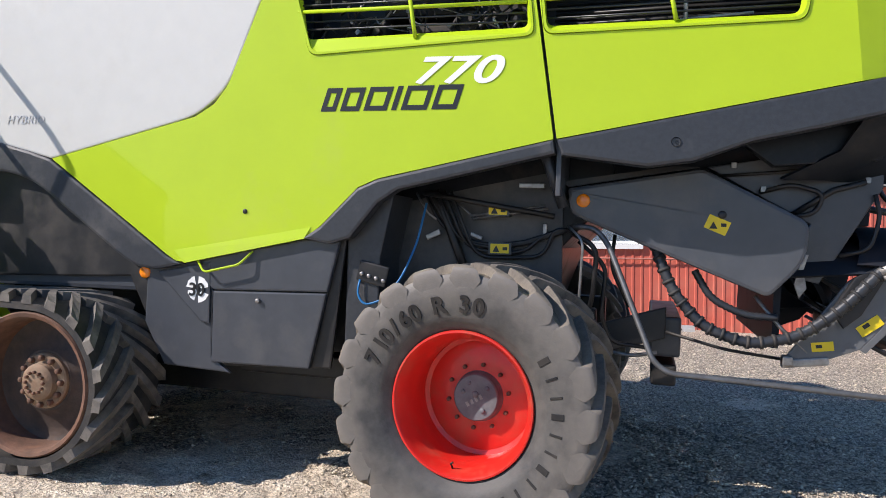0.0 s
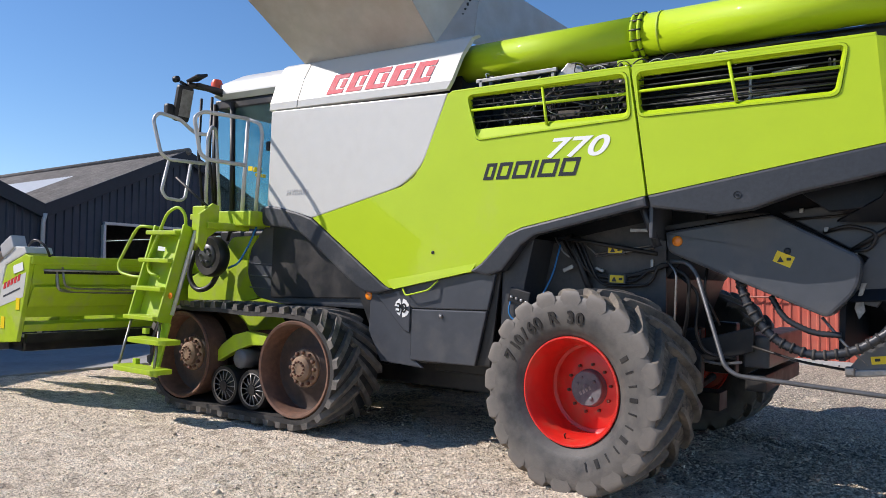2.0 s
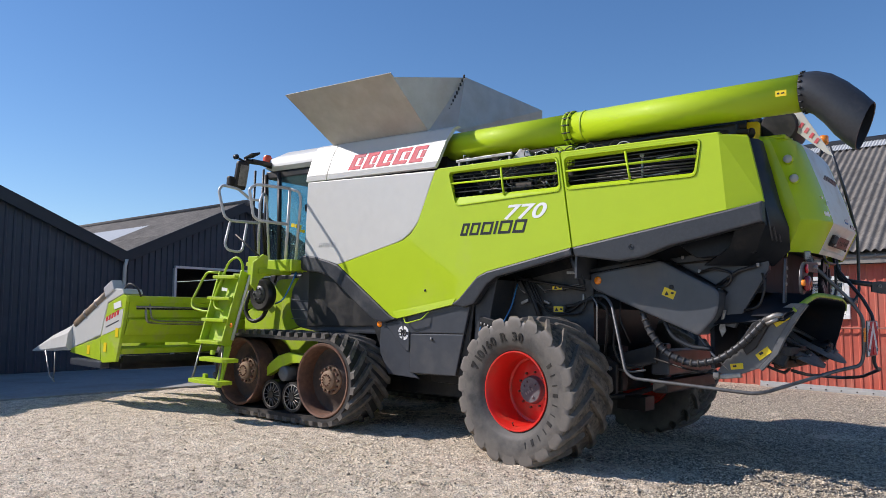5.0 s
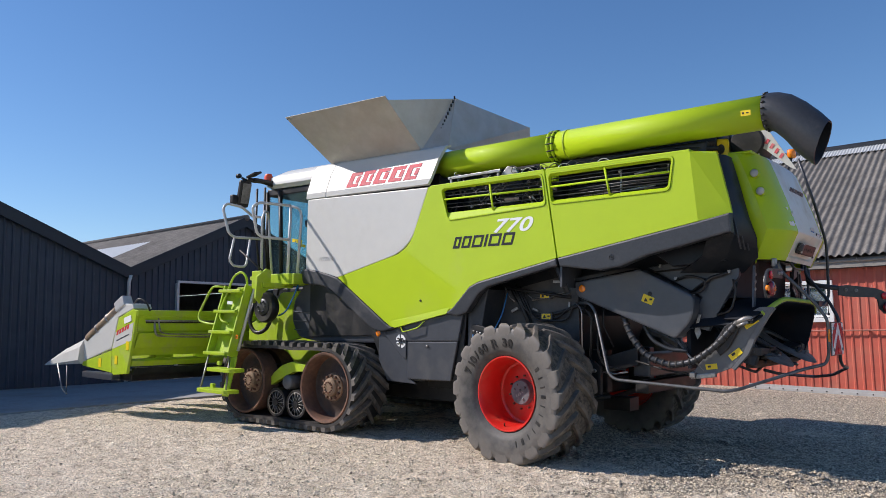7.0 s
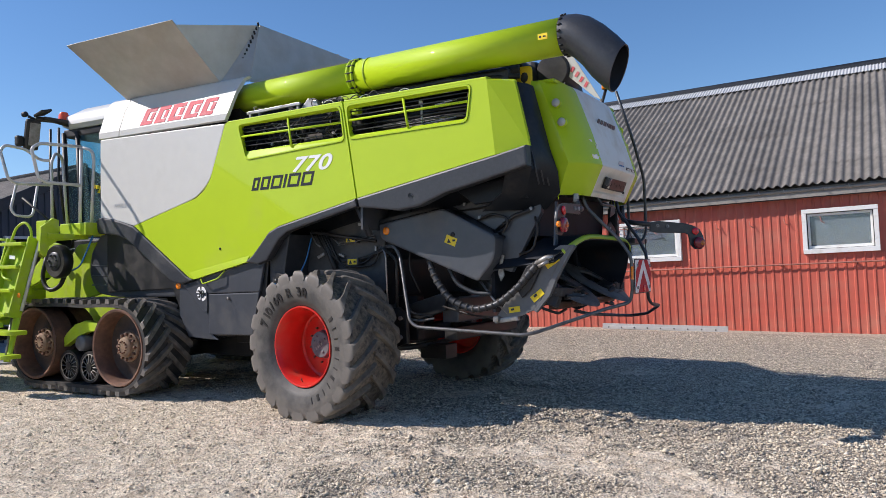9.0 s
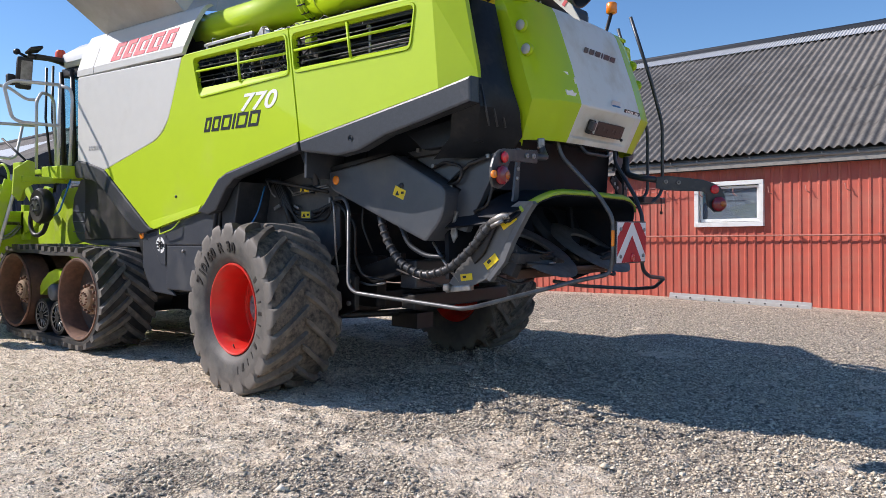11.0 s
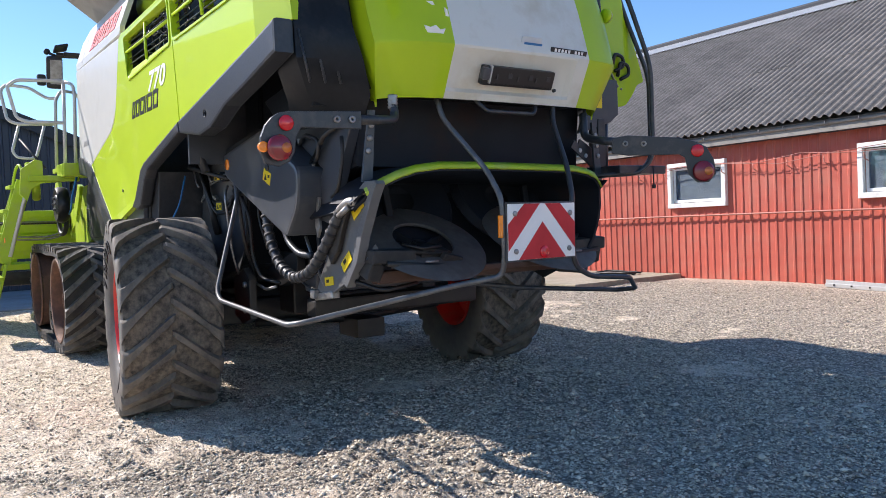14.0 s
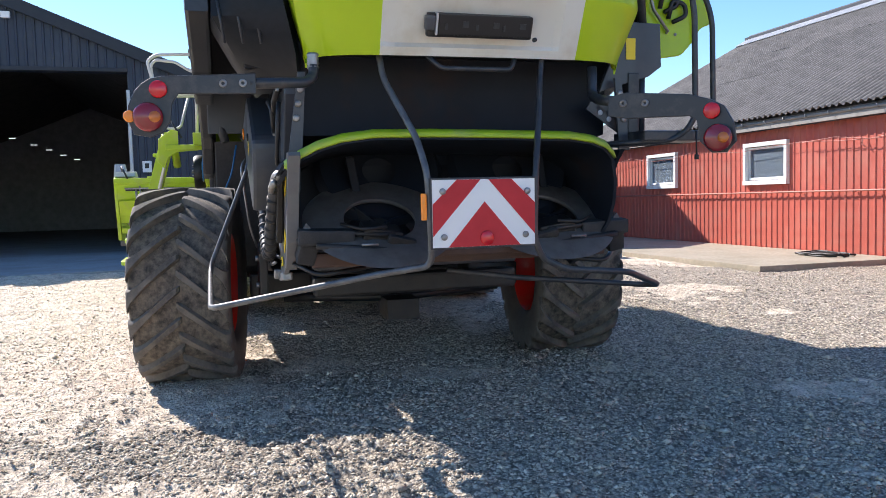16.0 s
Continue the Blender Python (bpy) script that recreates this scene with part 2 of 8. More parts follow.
# ---------------------------------------------------------------- mesh helpers
def part(name, bm, mat, parent=None, label="", smooth=False):
    """Links a bmesh as one mesh object under a thing or a part."""
    me = bpy.data.meshes.new(name)
    bm.to_mesh(me)
    bm.free()
    for m in (mat if isinstance(mat, (list, tuple)) else [mat]):
        me.materials.append(m)
    if smooth:
        me.polygons.foreach_set("use_smooth", [True] * len(me.polygons))
        me.set_sharp_from_angle(angle=radians(38))
    ob = new(name, me)
    if parent is not None:
        ob.parent = parent
    if label:
        ob["label"] = label
    return ob


def thing(name, label, category, m=None, group="", kind=""):
    ob = new(name)
    ob.empty_display_size = 0.1
    if m is not None:
        ob.matrix_world = m
    return tagged(ob, label, category, group, kind)


def box(bm, c, s, rot=None, bevel=0.0, mat=0):
    """Adds a box of size s at c."""
    r = bmesh.ops.create_cube(bm, size=1.0)
    vs = r["verts"]
    m = Matrix.Translation(c) @ (rot.to_4x4() if rot is not None else Matrix()) @ Matrix.Diagonal((*s, 1))
    bmesh.ops.transform(bm, matrix=m, verts=vs)
    fs = {f for v in vs for f in v.link_faces}
    if bevel:
        es = list({e for v in vs for e in v.link_edges})
        r = bmesh.ops.bevel(bm, geom=es, offset=bevel, segments=2, affect='EDGES', profile=0.6)
        fs |= set(r["faces"])
    for f in fs:
        if f.is_valid:
            f.material_index = mat
    return bm


def boxes(*specs, bevel=0.0):
    bm = bmesh.new()
    for sp in specs:
        box(bm, *sp, bevel=bevel) if len(sp) < 4 else box(bm, *sp)
    return bm


def plate(bm, outline, y0, y1, bevel=0.0, mat=0, axis='y'):
    """A slab from an outline of (x, z) [axis y], (y, z) [axis x] or (x, y) [axis z], from y0 to y1 across."""
    def place(a, b, d):
        return {'y': (a, d, b), 'x': (d, a, b), 'z': (a, b, d)}[axis]
    lo = [bm.verts.new(place(a, b, y0)) for a, b in outline]
    hi = [bm.verts.new(place(a, b, y1)) for a, b in outline]
    fs = [bm.faces.new(lo), bm.faces.new(hi[::-1])]
    k = len(outline)
    for i in range(k):
        fs.append(bm.faces.new((lo[i], hi[i], hi[(i + 1) % k], lo[(i + 1) % k])))
    for f in fs:
        f.material_index = mat
    bmesh.ops.recalc_face_normals(bm, faces=fs)
    if bevel:
        es = [e for e in {e for f in fs[:2] for e in f.edges}]
        r = bmesh.ops.bevel(bm, geom=es, offset=bevel, segments=2, affect='EDGES', profile=0.6)
        for f in r["faces"]:
            f.material_index = mat
    return bm


def rounded(points, r, steps=5):
    """A polyline with its inner corners rounded to about r."""
    ps = [Vector(p) for p in points]
    out = [ps[0]]
    for a, b, c in zip(ps, ps[1:], ps[2:]):
        u, v = (a - b), (c - b)
        d = min(r, u.length * 0.48, v.length * 0.48)
        p, q = b + u.normalized() * d, b + v.normalized() * d
        for i in range(steps + 1):
            t = i / steps
            out.append(p * (1 - t) ** 2 + b * 2 * t * (1 - t) + q * t * t)
    out.append(ps[-1])
    return out


def tube(bm, points, r, sides=8, corner=0.0, ribs=0.0, mat=0):
    """A round tube along a polyline; ribs: length of a corrugation, for hose."""
    ps = rounded(points, corner) if corner else [Vector(p) for p in points]
    if ribs:
        dense = []
        for a, b in zip(ps, ps[1:]):
            k = max(1, round((b - a).length / (ribs / 2)))
            dense += [a.lerp(b, i / k) for i in range(k)]
        ps = dense + [ps[-1]]
    rings, up = [], None
    for i, p in enumerate(ps):
        d = (ps[min(i + 1, len(ps) - 1)] - ps[max(i - 1, 0)]).normalized()
        if up is None:
            up = d.orthogonal().normalized()
        up = (up - d * up.dot(d)).normalized()
        side = d.cross(up)
        rr = r * (1.0 if not ribs or i % 2 else 0.82)
        rings.append([bm.verts.new(p + (up * math.cos(a) + side * math.sin(a)) * rr) for a in (2 * math.pi * k / sides for k in range(sides))])
    fs = []
    for a, b in zip(rings, rings[1:]):
        for k in range(sides):
            fs.append(bm.faces.new((a[k], a[(k + 1) % sides], b[(k + 1) % sides], b[k])))
    fs += [bm.faces.new(rings[0][::-1]), bm.faces.new(rings[-1])]
    for f in fs:
        f.material_index = mat
        f.smooth = True
    return bm


def lathe(bm, profile, seg=48, axis='y', centre=(0, 0, 0), mat=0, closed=False, arc=2 * math.pi, start=0.0):
    """Revolves (radius, along) points round an axis."""
    c = Vector(centre)
    rings = []
    full = abs(arc - 2 * math.pi) < 1e-6
    n = seg if full else seg + 1
    for k in range(n):
        a = start + arc * k / seg
        ring = []
        for r, h in profile:
            u, v = r * math.cos(a), r * math.sin(a)
            ring.append(bm.verts.new(c + Vector({'y': (u, h, v), 'x': (h, u, v), 'z': (u, v, h)}[axis])))
        rings.append(ring)
    m = len(profile)
    fs = []
    for k in range(seg):
        a, b = rings[k], rings[(k + 1) % n]
        for i in range(m if closed else m - 1):
            j = (i + 1) % m
            vs = [a[i], a[j], b[j], b[i]]
            if profile[i][0] == 0 and not closed:
                vs = [a[i], a[j], b[j]]
            elif profile[j][0] == 0 and not closed:
                vs = [a[i], a[j], b[i]]
            fs.append(bm.faces.new(vs))
    for f in fs:
        f.material_index = mat
        f.smooth = True
    bmesh.ops.remove_doubles(bm, verts=[v for r in rings for v in r], dist=1e-5)
    return bm


def disc(bm, c, r, depth, axis='y', sides=16, mat=0):
    """A short cylinder with a softened rim whose middle is at c."""
    e = min(0.2 * r, 0.3 * depth)
    h = depth / 2
    lathe(bm, [(0, -h), (r - e, -h), (r, -h + e), (r, h - e), (r - e, h), (0, h)], sides, axis, c, mat)
    return bm


def lettering(words, size, shear=0.0, depth=0.003, spacing=1.0, bold=0.0):
    """A mesh of words in the built-in font, standing in the x-z plane and read from -y."""
    cu = bpy.data.curves.new("words", 'FONT')
    cu.body, cu.size, cu.shear, cu.extrude, cu.space_character, cu.offset = words, size, shear, depth / 2, spacing, bold
    ob = bpy.data.objects.new("words", cu)
    me = bpy.data.meshes.new_from_object(ob)
    bpy.data.objects.remove(ob)
    bm = bmesh.new()
    bm.from_mesh(me)
    bmesh.ops.transform(bm, matrix=Matrix.Rotation(radians(90), 4, 'X'), verts=bm.verts)
    return bm


def tube_parts(name, runs, mat, parent, label=""):
    """Each run (points, radius, corner) becomes a part of its own."""
    for pts, r, corner in runs:
        bm = bmesh.new()
        tube(bm, pts, r, 7, corner)
        part(name, bm, mat, parent, label)


def box_parts(name, runs, mat, parent, label=""):
    for c, s, rot in runs:
        bm = bmesh.new()
        box(bm, c, s, rot, 0.004)
        part(name, bm, mat, parent, label)


# ---------------------------------------------------------------- ground
FALL = ((-40.0, 0.04), (-15.0, 0.05), (-11.0, 0.12), (-8.0, 0.155), (-5.5, 0.105), (-3.8, 0.052), (-2.4, 0.005), (-1.4, -0.048), (-0.95, -0.068), (0.0, -0.092), (1.0, -0.125), (2.0, -0.162), (4.0, -0.235), (8.0, -0.37), (14.0, -0.45), (40.0, -0.45))


def ground_height(x, y):
    """The yard falls gently from the dark barns past the machine and a little towards the red wall."""
    def s(a, b, v):
        t = min(1.0, max(0.0, (v - a) / (b - a)))
        return t * t * (3 - 2 * t)
    x = min(39.9, max(-39.9, x))
    front = next(za + (zb - za) * (x - a) / (b - a) for (a, za), (b, zb) in zip(FALL, FALL[1:]) if a <= x <= b)
    front -= 0.006 * (min(12.0, max(-4.0, y)) - 5.0) * s(-4.0, -1.0, x)
    back = s(9.0, 13.0, y)
    return front * (1 - back) + (-0.08 - 0.032 * min(7.0, max(0.0, x + 3.0))) * back


def earth(x, y):
    """How far fine packed earth covers the stones, 0 to 1: mostly on the open side of the yard."""
    n = 0.50 * noise.noise(Vector((x * 0.42, y * 0.42, 8.0))) + 0.42 * noise.noise(Vector((x * 1.5, y * 1.5, 2.0))) + 0.24 * noise.noise(Vector((x * 5.5, y * 5.5, 4.0)))
    n += 0.09 - 0.055 * (x - 1.0) - 0.075 * (y - 3.6)
    n += 0.45 * max(0.0, 1.0 - ((x + 5.2) / 2.9) ** 2 - ((y - 1.0) / 1.5) ** 2)
    t = min(1.0, max(0.0, (n + 0.05) / 0.22))
    return t * t * (3 - 2 * t)


def relief(x, y):
    """Small bumps of the yard, with lug prints behind the near wheel."""
    if not (-14 < x < 11 and -8 < y < 16):
        return 0.0
    h = 0.022 * noise.noise(Vector((x * 0.9, y * 0.9, 0))) + 0.012 * noise.noise(Vector((x * 2.7, y * 2.7, 3)))
    h += 0.018 * noise.noise(Vector((x * 6.0, y * 6.0, 5))) + 0.017 * noise.noise(Vector((x * 12.0, y * 12.0, 9)))
    if y < 5:
        h += 0.022 * (1 - abs(2 * earth(x, y) - 1))
    for yc, x0, x1 in ((5.12, -1.4, 3.4), (7.3, -1.5, 2.4)):
        v = (y - yc) / 0.34
        if abs(v) < 1 and x0 < x < x1:
            u = (x - 0.75 * abs(y - yc)) / 0.235
            u = abs(u - math.floor(u) - 0.5) * 2
            fade = min(1.0, (x - x0) / 0.4, (x1 - x) / 0.5) * (0.75 + 0.35 * noise.noise(Vector((x * 1.3, y * 1.3, 12))))
            h += fade * (0.048 * max(0.0, min(1.0, (u - 0.3) * 1.8)) - 0.022)
    return h


def gravel_material():
    m = bpy.data.materials.new("yard_gravel")
    m.use_nodes = True
    n, l = m.node_tree.nodes, m.node_tree.links
    b = n["Principled BSDF"]
    b.inputs["Roughness"].default_value = 0.92
    b.inputs["Specular IOR Level"].default_value = 0.25
    tc = n.new("ShaderNodeTexCoord")

    def noise_tex(scale, detail, rough, vec=None):
        t = n.new("ShaderNodeTexNoise")
        t.inputs["Scale"].default_value, t.inputs["Detail"].default_value, t.inputs["Roughness"].default_value = scale, detail, rough
        l.new(vec or tc.outputs["Object"], t.inputs["Vector"])
        return t

    def mix(kind, fac, a, c):
        x = n.new("ShaderNodeMix")
        x.data_type, x.blend_type = 'RGBA', kind
        for sock, val in ((x.inputs[0], fac), (x.inputs[6], a), (x.inputs[7], c)):
            if isinstance(val, float):
                sock.default_value = val
            else:
                l.new(val, sock)
        return x.outputs[2]

    def band(src, lo, hi, a=0.0, c=1.0):
        r = n.new("ShaderNodeMapRange")
        r.inputs[1].default_value, r.inputs[2].default_value, r.inputs[3].default_value, r.inputs[4].default_value = lo, hi, a, c
        l.new(src, r.inputs[0])
        return r.outputs[0]

    def colours(src, stops):
        r = n.new("ShaderNodeValToRGB")
        el = r.color_ramp.elements
        while len(el) < len(stops):
            el.new(0.5)
        for e, (p, c) in zip(el, stops):
            e.position, e.color = p, (*c, 1)
        l.new(src, r.inputs["Fac"])
        return r.outputs["Color"]
    # warped cells read as broken stones of several sizes
    warp = noise_tex(30.0, 2.0, 0.5)
    off = n.new("ShaderNodeVectorMath")
    off.operation = 'SCALE'
    off.inputs["Scale"].default_value = 0.022
    l.new(warp.outputs["Color"], off.inputs[0])
    add = n.new("ShaderNodeVectorMath")
    l.new(tc.outputs["Object"], add.inputs[0])
    l.new(off.outputs[0], add.inputs[1])
    cells = []
    for sc in (34.0, 78.0):
        v = n.new("ShaderNodeTexVoronoi")
        v.inputs["Scale"].default_value = sc
        l.new(add.outputs[0], v.inputs["Vector"])
        cells.append(v)
    stone_a = colours(cells[0].outputs["Color"], ((0.15, (0.30, 0.25, 0.195)), (0.45, (0.62, 0.53, 0.405)), (0.7, (0.82, 0.71, 0.555)), (0.95, (0.95, 0.85, 0.69))))
    stone_b = colours(cells[1].outputs["Color"], ((0.15, (0.34, 0.285, 0.22)), (0.5, (0.66, 0.565, 0.43)), (0.95, (0.92, 0.805, 0.63))))
    pick = band(noise_tex(11.0, 3.0, 0.6).outputs["Fac"], 0.46, 0.54)
    stones = mix('MIX', pick, stone_a, stone_b)
    # Shade between the stones is put into the colour as a dark tint.
    gap_shade = band(cells[0].outputs["Distance"], 0.40, 0.66)
    dark = n.new("ShaderNodeRGB")
    dark.outputs[0].default_value = (0.13, 0.11, 0.095, 1)
    gf = n.new("ShaderNodeMath")
    gf.operation = 'MULTIPLY'
    gf.inputs[1].default_value = 0.65
    l.new(gap_shade, gf.inputs[0])
    stones = mix('MIX', gf.outputs[0], stones, dark.outputs[0])
    fine = noise_tex(42.0, 10.0, 0.72)
    clod = noise_tex(9.0, 8.0, 0.62)
    packed = colours(clod.outputs["Fac"], ((0.30, (0.48, 0.385, 0.28)), (0.5, (0.84, 0.705, 0.54)), (0.70, (0.98, 0.87, 0.70))))
    mask = n.new("ShaderNodeAttribute")
    mask.attribute_name = "earth"
    frayed = noise_tex(16.0, 5.0, 0.7)
    edge = n.new("ShaderNodeMath")
    edge.operation = 'MULTIPLY_ADD'
    edge.inputs[1].default_value = 0.9
    l.new(frayed.outputs["Fac"], edge.inputs[0])
    l.new(mask.outputs["Fac"], edge.inputs[2])
    fac = band(edge.outputs[0], 0.62, 0.98)
    col = mix('MIX', fac, stones, packed)
    grit = band(fine.outputs["Fac"], 0.36, 0.64, 0.46, 1.24)
    gv = n.new("ShaderNodeHueSaturation")
    l.new(grit, gv.inputs["Value"])
    l.new(col, gv.inputs["Color"])
    l.new(gv.outputs[0], b.inputs["Base Color"])

    def madd(a, k, c=None):
        x = n.new("ShaderNodeMath")
        x.operation = 'MULTIPLY_ADD'
        l.new(a, x.inputs[0])
        x.inputs[1].default_value = k
        if c is None:
            x.inputs[2].default_value = 0.0
        else:
            l.new(c, x.inputs[2])
        return x.outputs[0]
    h = madd(cells[0].outputs["Distance"], -0.75)
    h = madd(cells[1].outputs["Distance"], -0.35, h)
    h = madd(fine.outputs["Fac"], 1.2, h)
    h = madd(clod.outputs["Fac"], 2.4, h)
    bp = n.new("ShaderNodeBump")
    bp.inputs["Strength"].default_value, bp.inputs["Distance"].default_value = 1.0, 0.018
    l.new(h, bp.inputs["Height"])
    l.new(bp.outputs[0], b.inputs["Normal"])
    return m


GRAVEL = gravel_material()


def build_ground():
    xs = sorted(set([-1500, -400, -120, -60] + [round(-40 + 0.5 * i, 3) for i in range(40)] + [round(-20 + 0.25 * i, 3) for i in range(44)] + [round(-9 + 0.045 * i, 3) for i in range(400)] + [9.5, 10, 11, 14, 20, 30, 60, 120, 400, 1500]))
    ys = sorted(set([-1500, -400, -120, -60, -30, -20, -15] + [round(-12 + 0.5 * i, 3) for i in range(20)] + [round(-2 + 0.045 * i, 3) for i in range(294)] + [round(11.5 + 0.25 * i, 3) for i in range(30)] + [20, 26, 35, 60, 120, 400, 1500]))
    co, fa = [], []
    for y in ys:
        for x in xs:
            co.append((x, y, ground_height(x, y) + relief(x, y)))
    w = len(xs)
    for j in range(len(ys) - 1):
        for i in range(w - 1):
            fa.append((j * w + i, j * w + i + 1, (j + 1) * w + i + 1, (j + 1) * w + i))
    me = bpy.data.meshes.new("ground")
    me.from_pydata(co, [], fa)
    me.polygons.foreach_set("use_smooth", [True] * len(fa))
    me.materials.append(GRAVEL)
    worn = me.attributes.new("earth", 'FLOAT', 'POINT')
    worn.data.foreach_set("value", [earth(x, y) if -14 < x < 11 and -6 < y < 16 else 0.3 for y in ys for x in xs])
    tagged(new("ground", me), "pale gravel farmyard with worn earth patches", "ground", kind="structure")


build_ground()


def loose_stones():
    """Loose stones over the yard: far too many to count, one mesh."""
    rng = np.random.default_rng(7)
    n = 240000
    x = np.concatenate([rng.uniform(-8.0, 9.0, n), rng.uniform(-3.0, 5.4, n)])
    y = np.concatenate([rng.uniform(-1.5, 15.5, n), rng.uniform(-0.5, 9.5, n)])
    order = rng.permutation(len(x))
    x, y = x[order], y[order]
    cover = np.array([earth(a, b) for a, b in zip(x, y)])
    keep = rng.uniform(0, 1, 2 * n) > 0.70 * cover
    x, y = x[keep][:n], y[keep][:n]
    n = len(x)
    z = np.array([ground_height(a, b) + relief(a, b) for a, b in zip(x, y)])
    r = (rng.gamma(2.4, 0.0024, n) + 0.003) * rng.choice([0.75, 0.95, 1.2], n, p=[0.55, 0.36, 0.09]) * np.where(cover[keep][:n] > 0.5, 0.8, 1.0)
    base = np.array([(1, 0, 0), (0, 1, 0), (-1, 0, 0), (0, -1, 0), (0, 0, 0.8), (0, 0, -0.5)], float)
    a = rng.uniform(0, 6.283, n)
    ca, sa = np.cos(a), np.sin(a)
    v = np.repeat(base[None], n, 0) * (r[:, None, None] * rng.uniform(0.6, 1.3, (n, 6, 1)))
    v[:, :, 0] *= 1.3
    v[:, 4, 0] += r * rng.uniform(-0.5, 0.5, n)
    v[:, 4, 1] += r * rng.uniform(-0.5, 0.5, n)
    w = v.copy()
    w[:, :, 0] = v[:, :, 0] * ca[:, None] - v[:, :, 1] * sa[:, None] + x[:, None]
    w[:, :, 1] = v[:, :, 0] * sa[:, None] + v[:, :, 1] * ca[:, None] + y[:, None]
    w[:, :, 2] = v[:, :, 2] + z[:, None] + 0.25 * r[:, None]
    tri = np.array([(0, 1, 4), (1, 2, 4), (2, 3, 4), (3, 0, 4), (1, 0, 5), (2, 1, 5), (3, 2, 5), (0, 3, 5)])
    f = (tri[None] + 6 * np.arange(n)[:, None, None]).reshape(-1)
    me = bpy.data.meshes.new("gravel_stones")
    me.vertices.add(n * 6)
    me.vertices.foreach_set("co", w.reshape(-1))
    me.loops.add(len(f))
    me.loops.foreach_set("vertex_index", f)
    me.polygons.add(len(f) // 3)
    me.polygons.foreach_set("loop_start", np.arange(0, len(f), 3))
    me.update(calc_edges=True)
    me.materials.append(STONE)
    tagged(new("gravel_stones", me), "loose grey and beige gravel stones", "gravel", kind="stuff")


def stone_material():
    """Broken stones: each its own shade between dark flint and pale limestone."""
    m = material("gravel_stone", (0.60, 0.54, 0.45), 0.85, grain=0.3, grain_scale=60)
    n, l = m.node_tree.nodes, m.node_tree.links
    b = n["Principled BSDF"]
    b.inputs["Specular IOR Level"].default_value = 0.3
    ramp = n.new("ShaderNodeValToRGB")
    el = ramp.color_ramp.elements
    stops = ((0.0, (0.19, 0.165, 0.135)), (0.18, (0.40, 0.345, 0.27)), (0.5, (0.64, 0.55, 0.415)), (0.85, (0.80, 0.695, 0.535)), (1.0, (0.90, 0.82, 0.67)))
    while len(el) < len(stops):
        el.new(0.5)
    for e, (p, c) in zip(el, stops):
        e.position, e.color = p, (*c, 1)
    l.new(n.new("ShaderNodeNewGeometry").outputs["Random Per Island"], ramp.inputs["Fac"])
    tone = n.new("ShaderNodeMix")
    tone.data_type, tone.blend_type = 'RGBA', 'MULTIPLY'
    tone.inputs[0].default_value = 0.18
    l.new(ramp.outputs["Color"], tone.inputs[6])
    l.new(b.inputs["Base Color"].links[0].from_socket, tone.inputs[7])
    l.new(tone.outputs[2], b.inputs["Base Color"])
    return m


STONE = stone_material()
loose_stones()


# ---------------------------------------------------------------- red barn
RED_Y = 16.55


def rib_sheet(width, height, pitch, depth, rib=0.05):
    """A wall sheet in the x-z plane with raised trapezoid ribs towards -y."""
    bm = bmesh.new()
    xs = []
    k = round(width / pitch)
    for i in range(k):
        a = i * pitch
        xs += [(a, 0), (a + pitch - rib - 0.03, 0), (a + pitch - rib - 0.012, -depth), (a + pitch - 0.018, -depth)]
    xs.append((k * pitch, 0))
    lo = [bm.verts.new((x, y, 0)) for x, y in xs]
    hi = [bm.verts.new((x, y, height)) for x, y in xs]
    for i in range(len(xs) - 1):
        bm.faces.new((lo[i], lo[i + 1], hi[i + 1], hi[i]))
    return bm


def mesh_from(bm, name, mat):
    me = bpy.data.meshes.new(name)
    bm.to_mesh(me)
    bm.free()
    me.materials.append(mat)
    return me


WINDOWS = [2.53, -1.54, -5.68, -9.98, -14.25]
WIN_W, WIN_Z0, WIN_Z1 = 1.40, 1.45, 2.42


